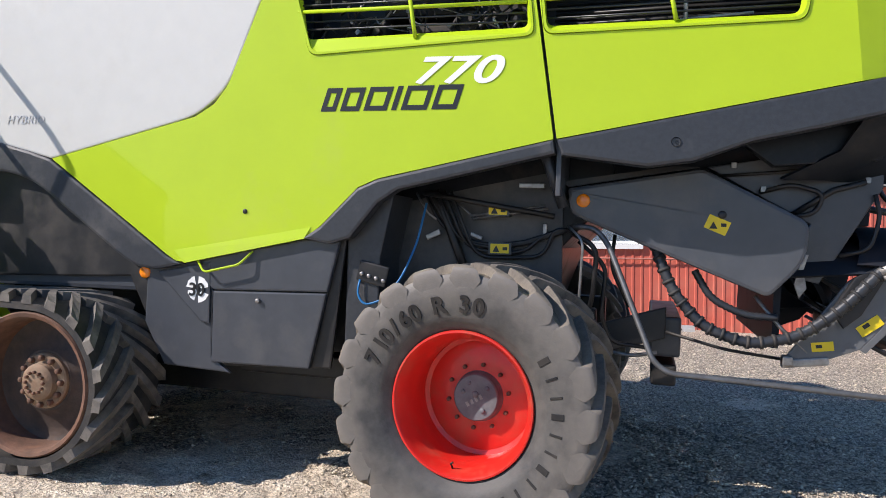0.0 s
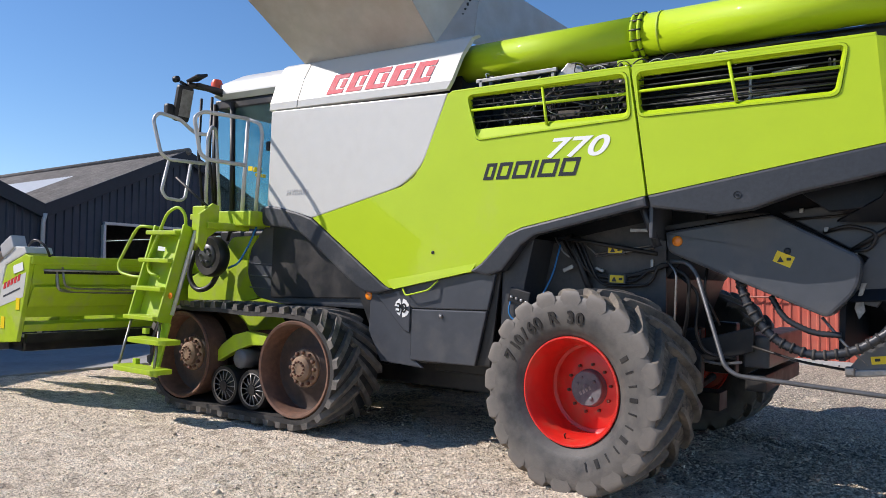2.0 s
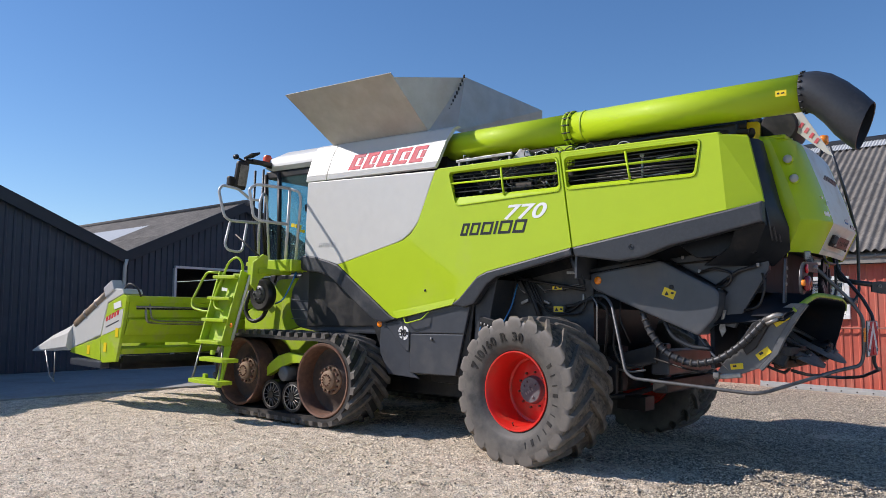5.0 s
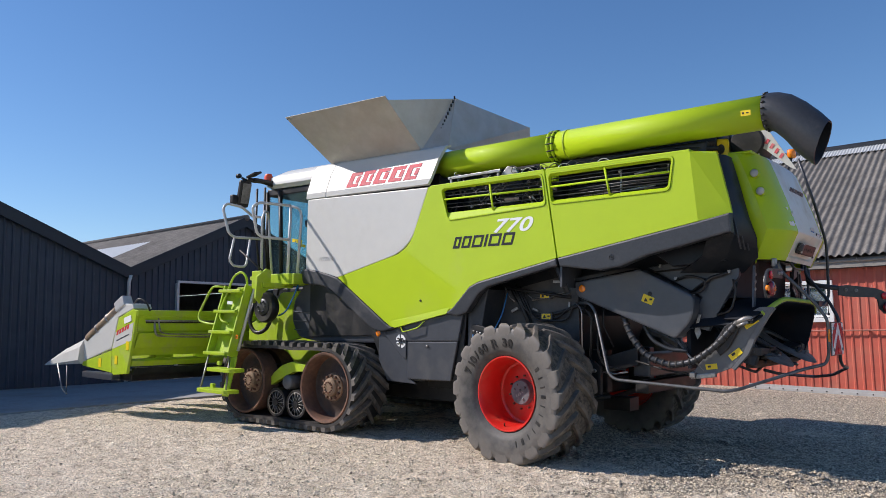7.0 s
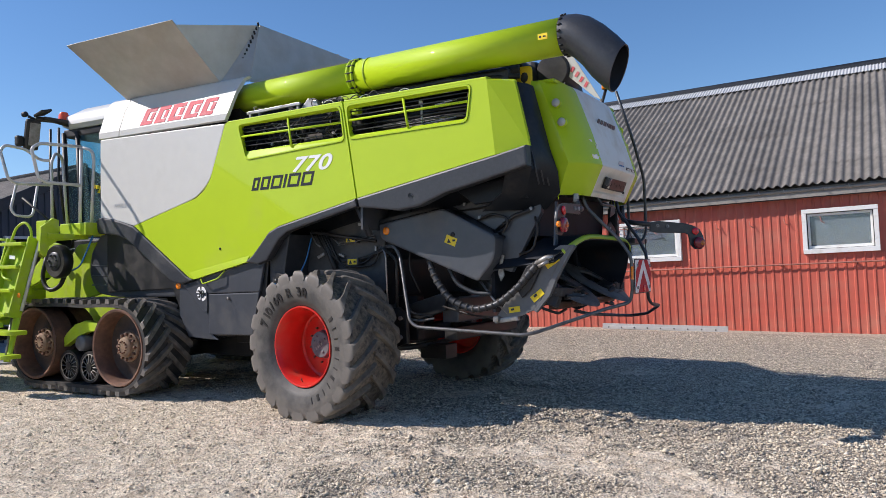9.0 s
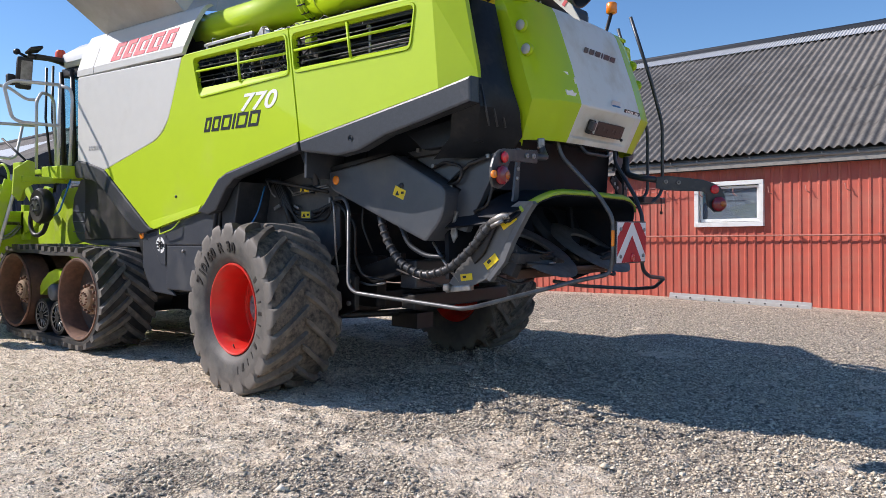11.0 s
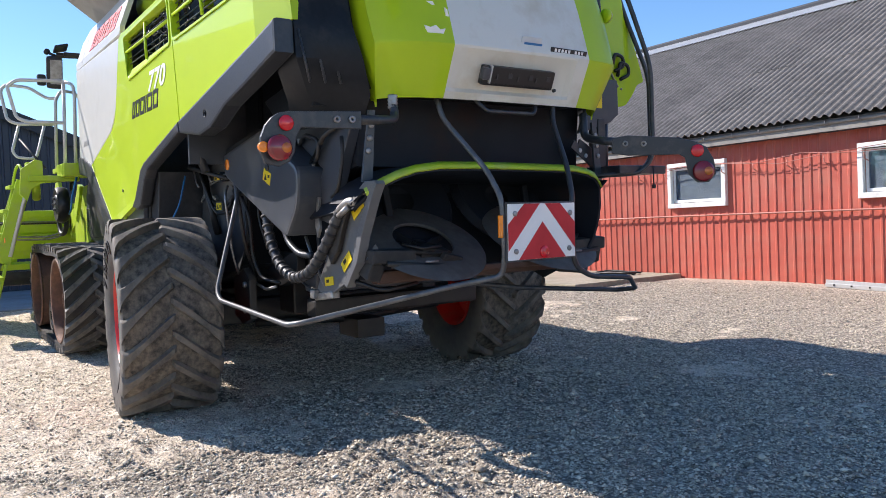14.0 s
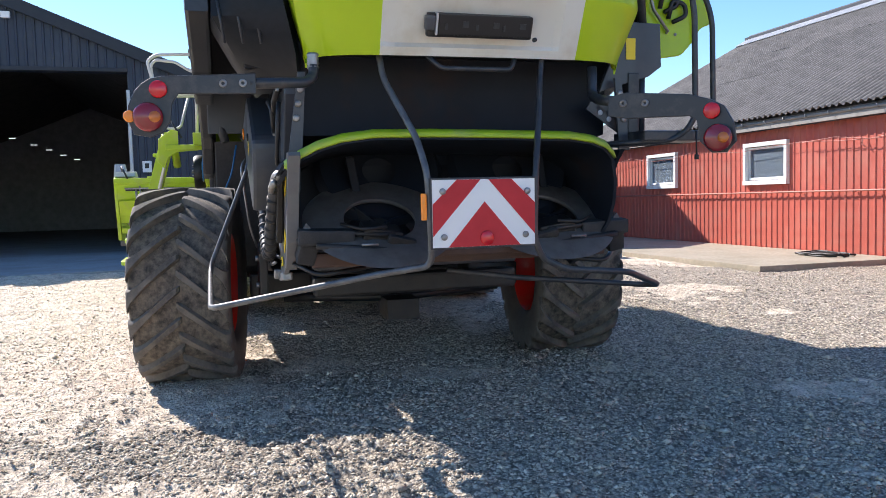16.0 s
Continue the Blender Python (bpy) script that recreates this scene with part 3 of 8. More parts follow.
def red_wall():
    wall = bmesh.new()
    x0, x1, top = -19.0, 13.0, 2.95
    edges = [x0] + [v for w in sorted(WINDOWS) for v in (w, w + WIN_W)] + [x1]
    for i in range(0, len(edges), 2):
        box(wall, ((edges[i] + edges[i + 1]) / 2, RED_Y + 0.14, (top + 0.05) / 2), (edges[i + 1] - edges[i], 0.2, top - 0.05))
    for w in WINDOWS:
        box(wall, (w + WIN_W / 2, RED_Y + 0.14, (0.05 + WIN_Z0) / 2), (WIN_W, 0.2, WIN_Z0 - 0.05))
        box(wall, (w + WIN_W / 2, RED_Y + 0.14, (WIN_Z1 + top) / 2), (WIN_W, 0.2, top - WIN_Z1))
    ob = tagged(part("wall_red", wall, RED_CLAD), "red ribbed sheet-metal barn wall", "wall", kind="structure")
    pitch = 0.18
    full = {}
    x = x0
    while x < x1 - 0.01:
        w = next((v for v in WINDOWS if x < v + WIN_W and x + pitch > v), None)
        nxt = min([v for v in WINDOWS if v > x + 0.02] + [x1])
        if w is None:
            wid = min(1.08, math.floor((nxt - x) / pitch + 1e-6) * pitch)
            wid = max(wid, pitch)
            spans = [(-0.30, top)]
        else:
            wid = math.ceil((w + WIN_W - x) / pitch) * pitch
            spans = [(-0.30, WIN_Z0 - 0.02), (WIN_Z1 + 0.02, top)]
        for z0, z1 in spans:
            key = (round(wid, 2), round(z1 - z0, 2))
            if key not in full:
                full[key] = mesh_from(rib_sheet(wid, z1 - z0, pitch, 0.017, 0.04), "wall_sheet", RED_CLAD)
            sh = new("wall_sheet", full[key])
            sh.location = (x, RED_Y + 0.035, z0)
            sh.parent = ob
        x += wid
    bm = bmesh.new()
    box(bm, ((x0 + x1) / 2, RED_Y + 0.16, -0.22), (x1 - x0, 0.2, 0.54), None, 0.01)
    tagged(part("plinth", bm, PLINTH), "weathered concrete plinth under the red wall", "plinth", kind="structure")
    bm = bmesh.new()
    tube(bm, [(x0, RED_Y - 0.06, 1.26), (-6, RED_Y - 0.06, 1.27), (0, RED_Y - 0.06, 1.25), (x1, RED_Y - 0.06, 1.20)], 0.018)
    for i in range(22):
        box(bm, (x0 + 0.7 + i * 1.45, RED_Y - 0.03, 1.26), (0.03, 0.07, 0.05))
    tagged(part("wall_pipe", bm, RED_PIPE), "thin dusty red pipe clipped along the red wall", "pipe", kind="structure")


def red_window(x):
    t = thing("window", "white-framed barn window in the red wall", "window", Matrix.Translation((x, RED_Y, WIN_Z0)), kind="structure")
    w, h = WIN_W, WIN_Z1 - WIN_Z0
    bm = bmesh.new()
    for c, s in (((w / 2, 0, h - 0.045), (w + 0.06, 0.10, 0.09)), ((w / 2, -0.005, 0.05), (w + 0.06, 0.11, 0.10)), ((0.015, 0, h / 2), (0.09, 0.10, h - 0.19)), ((w - 0.015, 0, h / 2), (0.09, 0.10, h - 0.19))):
        box(bm, c, s, None, 0.006)
    part("window_frame", bm, PAINTED_WOOD, t)
    sash = bmesh.new()
    for c, s in (((w / 2, 0.05, h - 0.13), (w - 0.16, 0.045, 0.05)), ((w / 2, 0.05, 0.14), (w - 0.16, 0.045, 0.06)), ((0.10, 0.05, h / 2), (0.045, 0.045, h - 0.30)), ((w - 0.10, 0.05, h / 2), (0.045, 0.045, h - 0.30))):
        box(sash, c, s, None, 0.004)
    part("sash", sash, PAINTED_WOOD, t)
    pane = boxes(((w / 2, 0.055, h / 2), (w - 0.22, 0.006, h - 0.26)))
    p = part("pane", pane, GLASS, t)
    p.visible_shadow = False
    # Flat dark sheet added behind the pane as the room's shade.
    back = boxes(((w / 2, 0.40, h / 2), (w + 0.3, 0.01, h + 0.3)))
    part("blind", back, ROOM_SHADE, t, "flat dark sheet standing in for the dim stable room")


def corrugated(width, length, pitch=0.177, amp=0.026, seg=6, rows=1):
    """A wavy roof sheet lying in x-y, waves running along y."""
    n = round(width / pitch * seg)
    co, fa = [], []
    for j in range(rows + 1):
        for i in range(n + 1):
            co.append((width * i / n, length * j / rows, amp * math.sin(2 * math.pi * i / seg)))
    for j in range(rows):
        for i in range(n):
            a = j * (n + 1) + i
            fa.append((a, a + 1, a + n + 2, a + n + 1))
    return co, fa


def sheet_mesh(name, width, length, mat, pitch=0.177, amp=0.026, seg=6):
    co, fa = corrugated(width, length, pitch, amp, seg)
    me = bpy.data.meshes.new(name)
    me.from_pydata(co, [], fa)
    me.polygons.foreach_set("use_smooth", [True] * len(fa))
    me.materials.append(mat)
    return me


def red_roof():
    eave, rise, run = Vector((0, 16.34, 2.955)), 4.015, 7.64
    slope = math.atan2(rise, run)
    length = math.hypot(rise, run)
    tilt = Matrix.Rotation(slope, 4, 'X')
    bm = bmesh.new()
    plate(bm, [(16.34, 2.895), (24.0, 6.90), (31.7, 2.895), (31.7, 2.815), (24.0, 6.80), (16.34, 2.815)], -19.3, 13.3, axis='x')
    ob = tagged(part("roof_red_barn", bm, CEMENT), "old corrugated fibre-cement barn roof", "roof", kind="structure")
    rows, wid = 7, 0.177 * 6
    step = (length - 0.7) / rows
    me = sheet_mesh("roof_sheet", wid + 0.05, step + 0.14, CEMENT, amp=0.032)
    rnd = random.Random(4)
    for j in range(rows):
        for i in range(30):
            sh = new("roof_sheet", me)
            p = Matrix.Translation((-19.2 + i * wid, eave.y, eave.z)) @ tilt @ Matrix.Translation((0, j * step - 0.10, 0.045 + 0.004 * (j % 2) + rnd.uniform(-0.003, 0.003)))
            sh.matrix_world = p @ Matrix.Rotation(radians(0.22 + rnd.uniform(-0.10, 0.10)) * -1, 4, 'X')
            sh.parent = ob
            sh.matrix_parent_inverse = Matrix()
    rl = sheet_mesh("ridge_light", wid + 0.02, 0.72, RIDGE_TIN, 0.0885, 0.014)
    for i in range(30):
        sh = new("ridge_sheet", rl)
        sh.matrix_world = Matrix.Translation((-19.2 + i * wid, eave.y, eave.z)) @ tilt @ Matrix.Translation((0, length - 0.82, 0.09))
        sh.parent = ob
    bm = bmesh.new()
    tube(bm, [(-19.3, 24.0, 7.02), (13.3, 24.0, 7.02)], 0.13, 10)
    box(bm, (-3.0, 23.9, 6.99), (32.6, 0.34, 0.10))
    part("ridge_cap", bm, NAVY_TRIM, ob, "dark ridge capping")
    bm = bmesh.new()
    box(bm, (-3.0, 16.37, 2.775), (32.6, 0.03, 0.19), None, 0.004)
    part("fascia", bm, FASCIA, ob, "weathered grey fascia board")
    # Black strip added at the wall top to draw the eaves' dark shade gap.
    bm = bmesh.new()
    box(bm, (-3.0, 16.455, 2.70), (32.6, 0.135, 0.06))
    part("eaves_board", bm, NAVY_TRIM, ob, "black strip standing in for the shade under the eaves")
    bm = bmesh.new()
    tube(bm, [(-19.3, 16.345, 2.835), (13.3, 16.345, 2.835)], 0.035, 8)
    part("gutter", bm, FASCIA, ob, "grey eaves gutter")
    bm = bmesh.new()
    for i in range(50):
        x = -18.5 + i * 0.63 + rnd.uniform(-0.1, 0.1)
        tube(bm, [(x, 16.30, 2.89), (x + 0.02, 16.28, 2.82), (x + 0.06, 16.31, 2.79)], 0.010, 5)
    part("gutter_clip", bm, STEEL, ob)
    # end walls and rear wall close the barn
    bm = bmesh.new()
    for x in (-19.0, 13.0):
        plate(bm, [(16.6, 0), (31.6, 0), (31.6, 2.9), (24.0, 6.75), (16.6, 2.9)], x - 0.1, x + 0.1, axis='x')
    box(bm, (-3.0, 31.6, 1.45), (32.0, 0.2, 2.9))
    tagged(part("wall_barn_ends", bm, RED_CLAD), "red barn end walls", "wall", kind="structure")


red_wall()
for wx in WINDOWS:
    red_window(wx)
red_roof()


def cable_run():
    bm = bmesh.new()
    pts = [(-19 + i * 1.0, RED_Y - 0.10, 2.33 + 0.10 * math.sin(i * 1.9) - 0.05 * (i % 3)) for i in range(19)]
    tube(bm, pts, 0.006, 5)
    pts = [(-8 + i * 0.9, RED_Y - 0.12, 2.30 + 0.06 * math.sin(i * 2.3)) for i in range(9)]
    tube(bm, pts, 0.007, 5)
    for i in range(14):
        x = -6.5 + i * 0.72
        tube(bm, [(x, RED_Y - 0.03, 2.26), (x + 0.02, RED_Y - 0.06, 2.15), (x + 0.09, RED_Y - 0.05, 2.10)], 0.010, 5)
    tagged(part("wall_cable", bm, RED_PIPE), "loose pale cables sagging under the eaves", "cable")


cable_run()


def flat_ladder():
    t = thing("ladder", "aluminium ladder lying on edge on the gravel by the red wall", "ladder", Matrix.Translation((-1.62, 16.15, -0.115)) @ Matrix.Rotation(radians(2.1), 4, 'Y'))
    for nm, z in (("rail", 0.0), ("rail", 0.30)):
        part(nm, boxes(((1.07, 0, z * 0.2 + 0.035), (2.9, 0.03 if z else 0.06, 0.07)), bevel=0.004), ALU, t)
    for i in range(9):
        bm = bmesh.new()
        disc(bm, (-0.22 + i * 0.31, -0.035, 0.045), 0.016, 0.02)
        part("rung", bm, INK, t)


flat_ladder()


def slab(name, outline, top, deep, label, mat):
    """Cast concrete with a softened arris."""
    bm = bmesh.new()
    plate(bm, outline, top - deep, top, 0.015, axis='z')
    return tagged(part(name, bm, mat), label, "concrete slab", kind="structure")


slab("pavement_slab", [(-15.5, 13.45), (-10.0, 13.30), (-5.50, 13.38), (-5.46, 16.55), (-15.5, 16.55)], 0.02, 0.25, "pale concrete slab along the red wall", PALE_CONCRETE)
slab("pavement_apron", [(-15.9, -14.0), (-9.75, -14.0), (-9.70, 2.0), (-9.55, 6.0), (-9.50, 13.0), (-15.9, 13.0)], 0.165, 0.30, "smooth grey concrete apron before the dark barns", CONCRETE)

bm = bmesh.new()
for k in range(5):
    tube(bm, [(-6.6 + 0.45 * math.cos(a) * (1 + 0.05 * k), 15.75 + 0.28 * math.sin(a + k), 0.04 + 0.012 * k) for a in (i * 0.42 for i in range(15))], 0.016, 6)
tagged(part("coiled_hose", bm, BLACK), "dark hose coiled on the concrete path", "hose")


# ---------------------------------------------------------------- dark barns
NAVY_X = -15.65


def gable_wall(name, outline, holes, label):
    """A gable in the y-z plane at NAVY_X made of upright sheets that stop at the roof line and round the openings."""
    ys = [p[0] for p in outline]
    y0, y1 = min(ys), max(ys)

    def roof(y):
        top = max(p[1] for p in outline)
        pts = sorted(p for p in outline if p[1] > 0.5)
        for (a, za), (b, zb) in zip(pts, pts[1:]):
            if a <= y <= b:
                return za + (zb - za) * (y - a) / (b - a)
        return top
    bm = bmesh.new()
    plate(bm, [(y0, -0.2), (y0, 0.0), *sorted(p for p in outline if p[1] > 0.5), (y1, 0.0), (y1, -0.2)] if not holes else
          [(holes[0][1], -0.2), (holes[0][1], roof(holes[0][1])), *[p for p in sorted(outline) if p[1] > 0.5 and p[0] > holes[0][1]], (y1, -0.2)], NAVY_X - 0.25, NAVY_X - 0.05, axis='x')
    if holes:
        h = holes[0]
        if h[0] > y0:
            plate(bm, [(y0, -0.2), (y0, roof(y0)), *[p for p in sorted(outline) if p[1] > 0.5 and y0 < p[0] < h[0]], (h[0], roof(h[0])), (h[0], -0.2)], NAVY_X - 0.25, NAVY_X - 0.05, axis='x')
        plate(bm, [(h[0], h[2]), (h[0], roof(h[0])), *[p for p in sorted(outline) if p[1] > 0.5 and h[0] < p[0] < h[1]], (h[1], roof(h[1])), (h[1], h[2])], NAVY_X - 0.25, NAVY_X - 0.05, axis='x')
    ob = tagged(part(name, bm, NAVY), label, "wall", kind="structure")
    pitch, y = 0.20, y0
    while y < y1 - 1e-6:
        wid = pitch * 4
        z0 = 0.05
        yb = min(y + wid, y1)
        for h in holes:
            if y < h[1] - 0.05 and yb > h[0] + 0.05:
                z0 = h[2]
                if y < h[0] - 0.05:
                    yb, z0 = h[0], 0.05
                elif yb > h[1]:
                    yb = h[1]
        bm = bmesh.new()
        n = max(1, round((yb - y) / pitch))
        d = (yb - y) / n
        pts = []
        for i in range(n):
            a = y + i * d
            pts += [(a, 0), (a + d - 0.075, 0), (a + d - 0.055, 0.032), (a + d - 0.018, 0.032)]
        pts.append((yb, 0))
        lo = [bm.verts.new((NAVY_X - 0.03 + o, a, z0)) for a, o in pts]
        hi = [bm.verts.new((NAVY_X - 0.03 + o, a, max(z0 + 0.01, roof(min(max(a, y0), y1))))) for a, o in pts]
        for i in range(len(pts) - 1):
            bm.faces.new((lo[i], lo[i + 1], hi[i + 1], hi[i]))
        part("wall_sheet", bm, NAVY, ob)
        y = yb
    return ob


G1 = [(-13.5, 3.05), (-2.8, 7.55), (7.95, 3.12)]
G2 = [(7.95, 3.12), (11.75, 4.90), (15.6, 3.12)]
gable_wall("wall_dark_barn", [(-13.5, 0), (-13.5, 3.05), (-2.8, 7.55), (7.95, 3.12), (7.95, 0)], [(-7.6, 2.45, 4.75)], "dark navy ribbed gable wall with a large open doorway")
gable_wall("wall_dark_barn_small", [(7.95, 0), (7.95, 3.12), (11.75, 4.90), (15.6, 3.12), (15.6, 0)], [(9.48, 13.4, 2.87)], "dark navy ribbed gable wall with an open doorway")


def dark_roof(name, g, label, sheets, lights=()):
    bm = bmesh.new()
    (ya, za), (yb, zb), (yc, zc) = g
    plate(bm, [(ya, za), (yb, zb), (yc, zc), (yc, zc - 0.09), (yb, zb - 0.09), (ya, za - 0.09)], -46.0, NAVY_X + 0.10, axis='x')
    ob = tagged(part(name, bm, CEMENT), label, "roof", kind="structure")
    if sheets:
        run = math.hypot(yb - ya, zb - za)
        ang = math.atan2(zb - za, yb - ya)
        wid = 0.177 * 6
        me = sheet_mesh("roof_sheet", wid + 0.03, run / 3 + 0.12, CEMENT, seg=5)
        mel = sheet_mesh("roof_light", wid + 0.03, run / 3 + 0.12, SKYLIGHT, seg=5)
        for i in range(26):
            for j in range(3):
                lit = (i, j) in lights
                sh = new("roof_light" if lit else "roof_sheet", mel if lit else me)
                sh.matrix_world = Matrix.Translation((NAVY_X + 0.10 - (i + 1) * wid, ya, za)) @ Matrix.Rotation(ang, 4, 'X') @ Matrix.Translation((0, j * run / 3 - 0.06, 0.045 + 0.01 * (j % 2)))
                sh.parent = ob
    # verge boards along the gable
    for (p, q) in ((g[0], g[1]), (g[1], g[2])):
        bm = bmesh.new()
        plate(bm, [(p[0], p[1] - 0.22), (q[0], q[1] - 0.22), (q[0], q[1] + 0.10), (p[0], p[1] + 0.10)], NAVY_X + 0.10, NAVY_X + 0.15, 0.004, axis='x')
        part("verge_board", bm, NAVY_TRIM, ob)
    bm = bmesh.new()
    tube(bm, [(-46, yb, zb + 0.06), (NAVY_X + 0.16, yb, zb + 0.06)], 0.10, 8)
    part("ridge_cap", bm, CEMENT, ob)
    return ob


dark_roof("roof_dark_barn", G1, "grey corrugated roof of the large dark barn", False)
dark_roof("roof_dark_barn_small", G2, "grey corrugated roof with a pale skylight strip", True, {(3, 1), (4, 1), (5, 1), (6, 1), (3, 0), (4, 0), (5, 0)})


def barn_interiors():
    bm = bmesh.new()
    for y0, y1, h in ((-13.4, 7.9, 9.0), (8.0, 15.5, 6.4)):
        box(bm, (-45.9, (y0 + y1) / 2, h / 2), (0.2, y1 - y0, h))
        box(bm, (-30.8, y0, 1.5), (30, 0.15, 3.0))
        box(bm, (-30.8, y1, 1.5), (30, 0.15, 3.0))
    tagged(part("wall_barn_inner", bm, INSIDE), "dim inner walls of the dark barns", "wall", kind="structure")
    bm = bmesh.new()
    box(bm, (-30.9, 1.0, 0.07), (30.2, 29.0, 0.06))
    tagged(part("floor_barn", bm, CONCRETE), "concrete barn floor", "floor", kind="structure")
    bm = bmesh.new()
    for y, z0, z1 in ((-7.6, 0.1, 4.75),):
        box(bm, (NAVY_X + 0.03, y, (z0 + z1) / 2), (0.12, 0.10, z1 - z0), None, 0.008)
    box(bm, (NAVY_X + 0.03, -2.57, 4.80), (0.12, 10.1, 0.10), None, 0.008)
    tagged(part("door_frame_large", bm, NAVY_TRIM), "dark steel frame round the large doorway", "door frame", kind="structure")
    bm = bmesh.new()
    box(bm, (NAVY_X + 0.03, 2.46, 2.2), (0.12, 0.08, 4.2), None, 0.008)
    tagged(part("door_jamb", bm, RAIL), "pale steel jamb of the large doorway", "door frame", kind="structure")
    for y, w in ((2.825, 0.10), (3.14, 0.13)):
        sg = thing("wall_sign", "small white square sign on the dark barn wall", "sign", Matrix.Translation((NAVY_X + 0.04, y, 2.36)), group="signs on the dark barn")
        part("sign_board", boxes(((0, 0, 0), (0.06, 0.22, 0.29)), bevel=0.003), MARK_WHITE, sg)
        part("sign_bar", boxes(((0.031, 0, 0.02), (0.004, w, 0.13))), INK, sg)
    bm = bmesh.new()
    box(bm, (NAVY_X + 0.03, 9.45, 1.45), (0.12, 0.07, 2.8), None, 0.008)
    box(bm, (NAVY_X + 0.03, 11.44, 2.89), (0.12, 4.0, 0.07), None, 0.008)
    tagged(part("door_frame_small", bm, RAIL), "pale steel frame round the small doorway", "door frame", kind="structure")
    bm = bmesh.new()
    tube(bm, [(NAVY_X + 0.16, 7.95, 3.0), (NAVY_X + 0.08, 7.95, 2.8), (NAVY_X + 0.08, 7.95, 0.1)], 0.05, 10)
    tagged(part("downpipe", bm, RAIL), "grey downpipe between the dark barns", "downpipe", kind="structure")
    bm = bmesh.new()
    tube(bm, [(NAVY_X + 0.12, 7.9, 3.02), (NAVY_X - 20, 7.95, 3.02)], 0.10, 8)
    tagged(part("valley_gutter", bm, NAVY_TRIM), "dark valley gutter", "gutter", kind="structure")
    for i in range(5):
        bm = bmesh.new()
        box(bm, (0, 0, 0), (0.05, 0.24, 0.025), None, 0.004)
        t = tagged(part("strip_lamp", bm, LAMP), "small strip lamp hung in the dark barn", "lamp", group="lamps in the barn")
        t.location = (-30.0, (-3.52, -2.73, -2.17, -1.64, -1.12)[i], (4.32, 4.04, 3.83, 3.61, 3.42)[i])

    lamp = thing("wall_lamp", "small white flood lamp on the dark gable", "lamp", Matrix.Translation((NAVY_X + 0.06, -0.22, 6.07)))
    part("lamp_body", boxes(((0.03, 0, 0), (0.10, 0.20, 0.16)), bevel=0.012), MARK_WHITE, lamp)
    part("lamp_bracket", boxes(((-0.03, 0, 0.02), (0.06, 0.05, 0.05)), bevel=0.004), RAIL, lamp)


barn_interiors()


# ---------------------------------------------------------------- combine harvester
COMBINE = Matrix.Translation((-0.88, 5.93, -0.06)) @ Matrix.Rotation(radians(1.92), 4, 'Y')
combine = thing("combine_harvester", "lime green and light grey tracked combine harvester parked on gravel", "combine harvester", COMBINE)
SIDE = -1.47


def shell(name, outline, y, thick, mat, label="", bevel=0.012, parent=combine):
    bm = bmesh.new()
    plate(bm, outline, y, y + thick, bevel)
    return part(name, bm, mat, parent, label)


def ring_panel(name, outer, holes, y, thick, mat, parent=combine, label=""):
    """A panel with openings: outer outline and holes in x-z, filled by triangles, with thickness."""
    bm = bmesh.new()
    es = []
    for loop in [outer] + holes:
        vs = [bm.verts.new((x, y, z)) for x, z in loop]
        es += [bm.edges.new((vs[i], vs[(i + 1) % len(vs)])) for i in range(len(vs))]
    bmesh.ops.triangle_fill(bm, use_beauty=True, use_dissolve=False, edges=es, normal=(0, -1, 0))
    fs = list(bm.faces)
    r = bmesh.ops.extrude_face_region(bm, geom=fs)
    bmesh.ops.translate(bm, vec=(0, thick, 0), verts=[v for v in r["geom"] if isinstance(v, bmesh.types.BMVert)])
    bmesh.ops.recalc_face_normals(bm, faces=bm.faces)
    return part(name, bm, mat, parent, label)


def corner_round(points, radii):
    """Rounds the corners of a closed outline in 2D."""
    out, n = [], len(points)
    for i, p in enumerate(points):
        r = radii[i] if isinstance(radii, (list, tuple)) else radii
        a, b, c = Vector(points[i - 1]), Vector(p), Vector(points[(i + 1) % n])
        if r <= 0:
            out.append(tuple(b))
            continue
        u, v = a - b, c - b
        d = min(r, 0.45 * u.length, 0.45 * v.length)
        s, e = b + u.normalized() * d, b + v.normalized() * d
        for k in range(5):
            t = k / 4
            q = s * (1 - t) ** 2 + b * 2 * t * (1 - t) + e * t * t
            out.append((q.x, q.y))
    return out


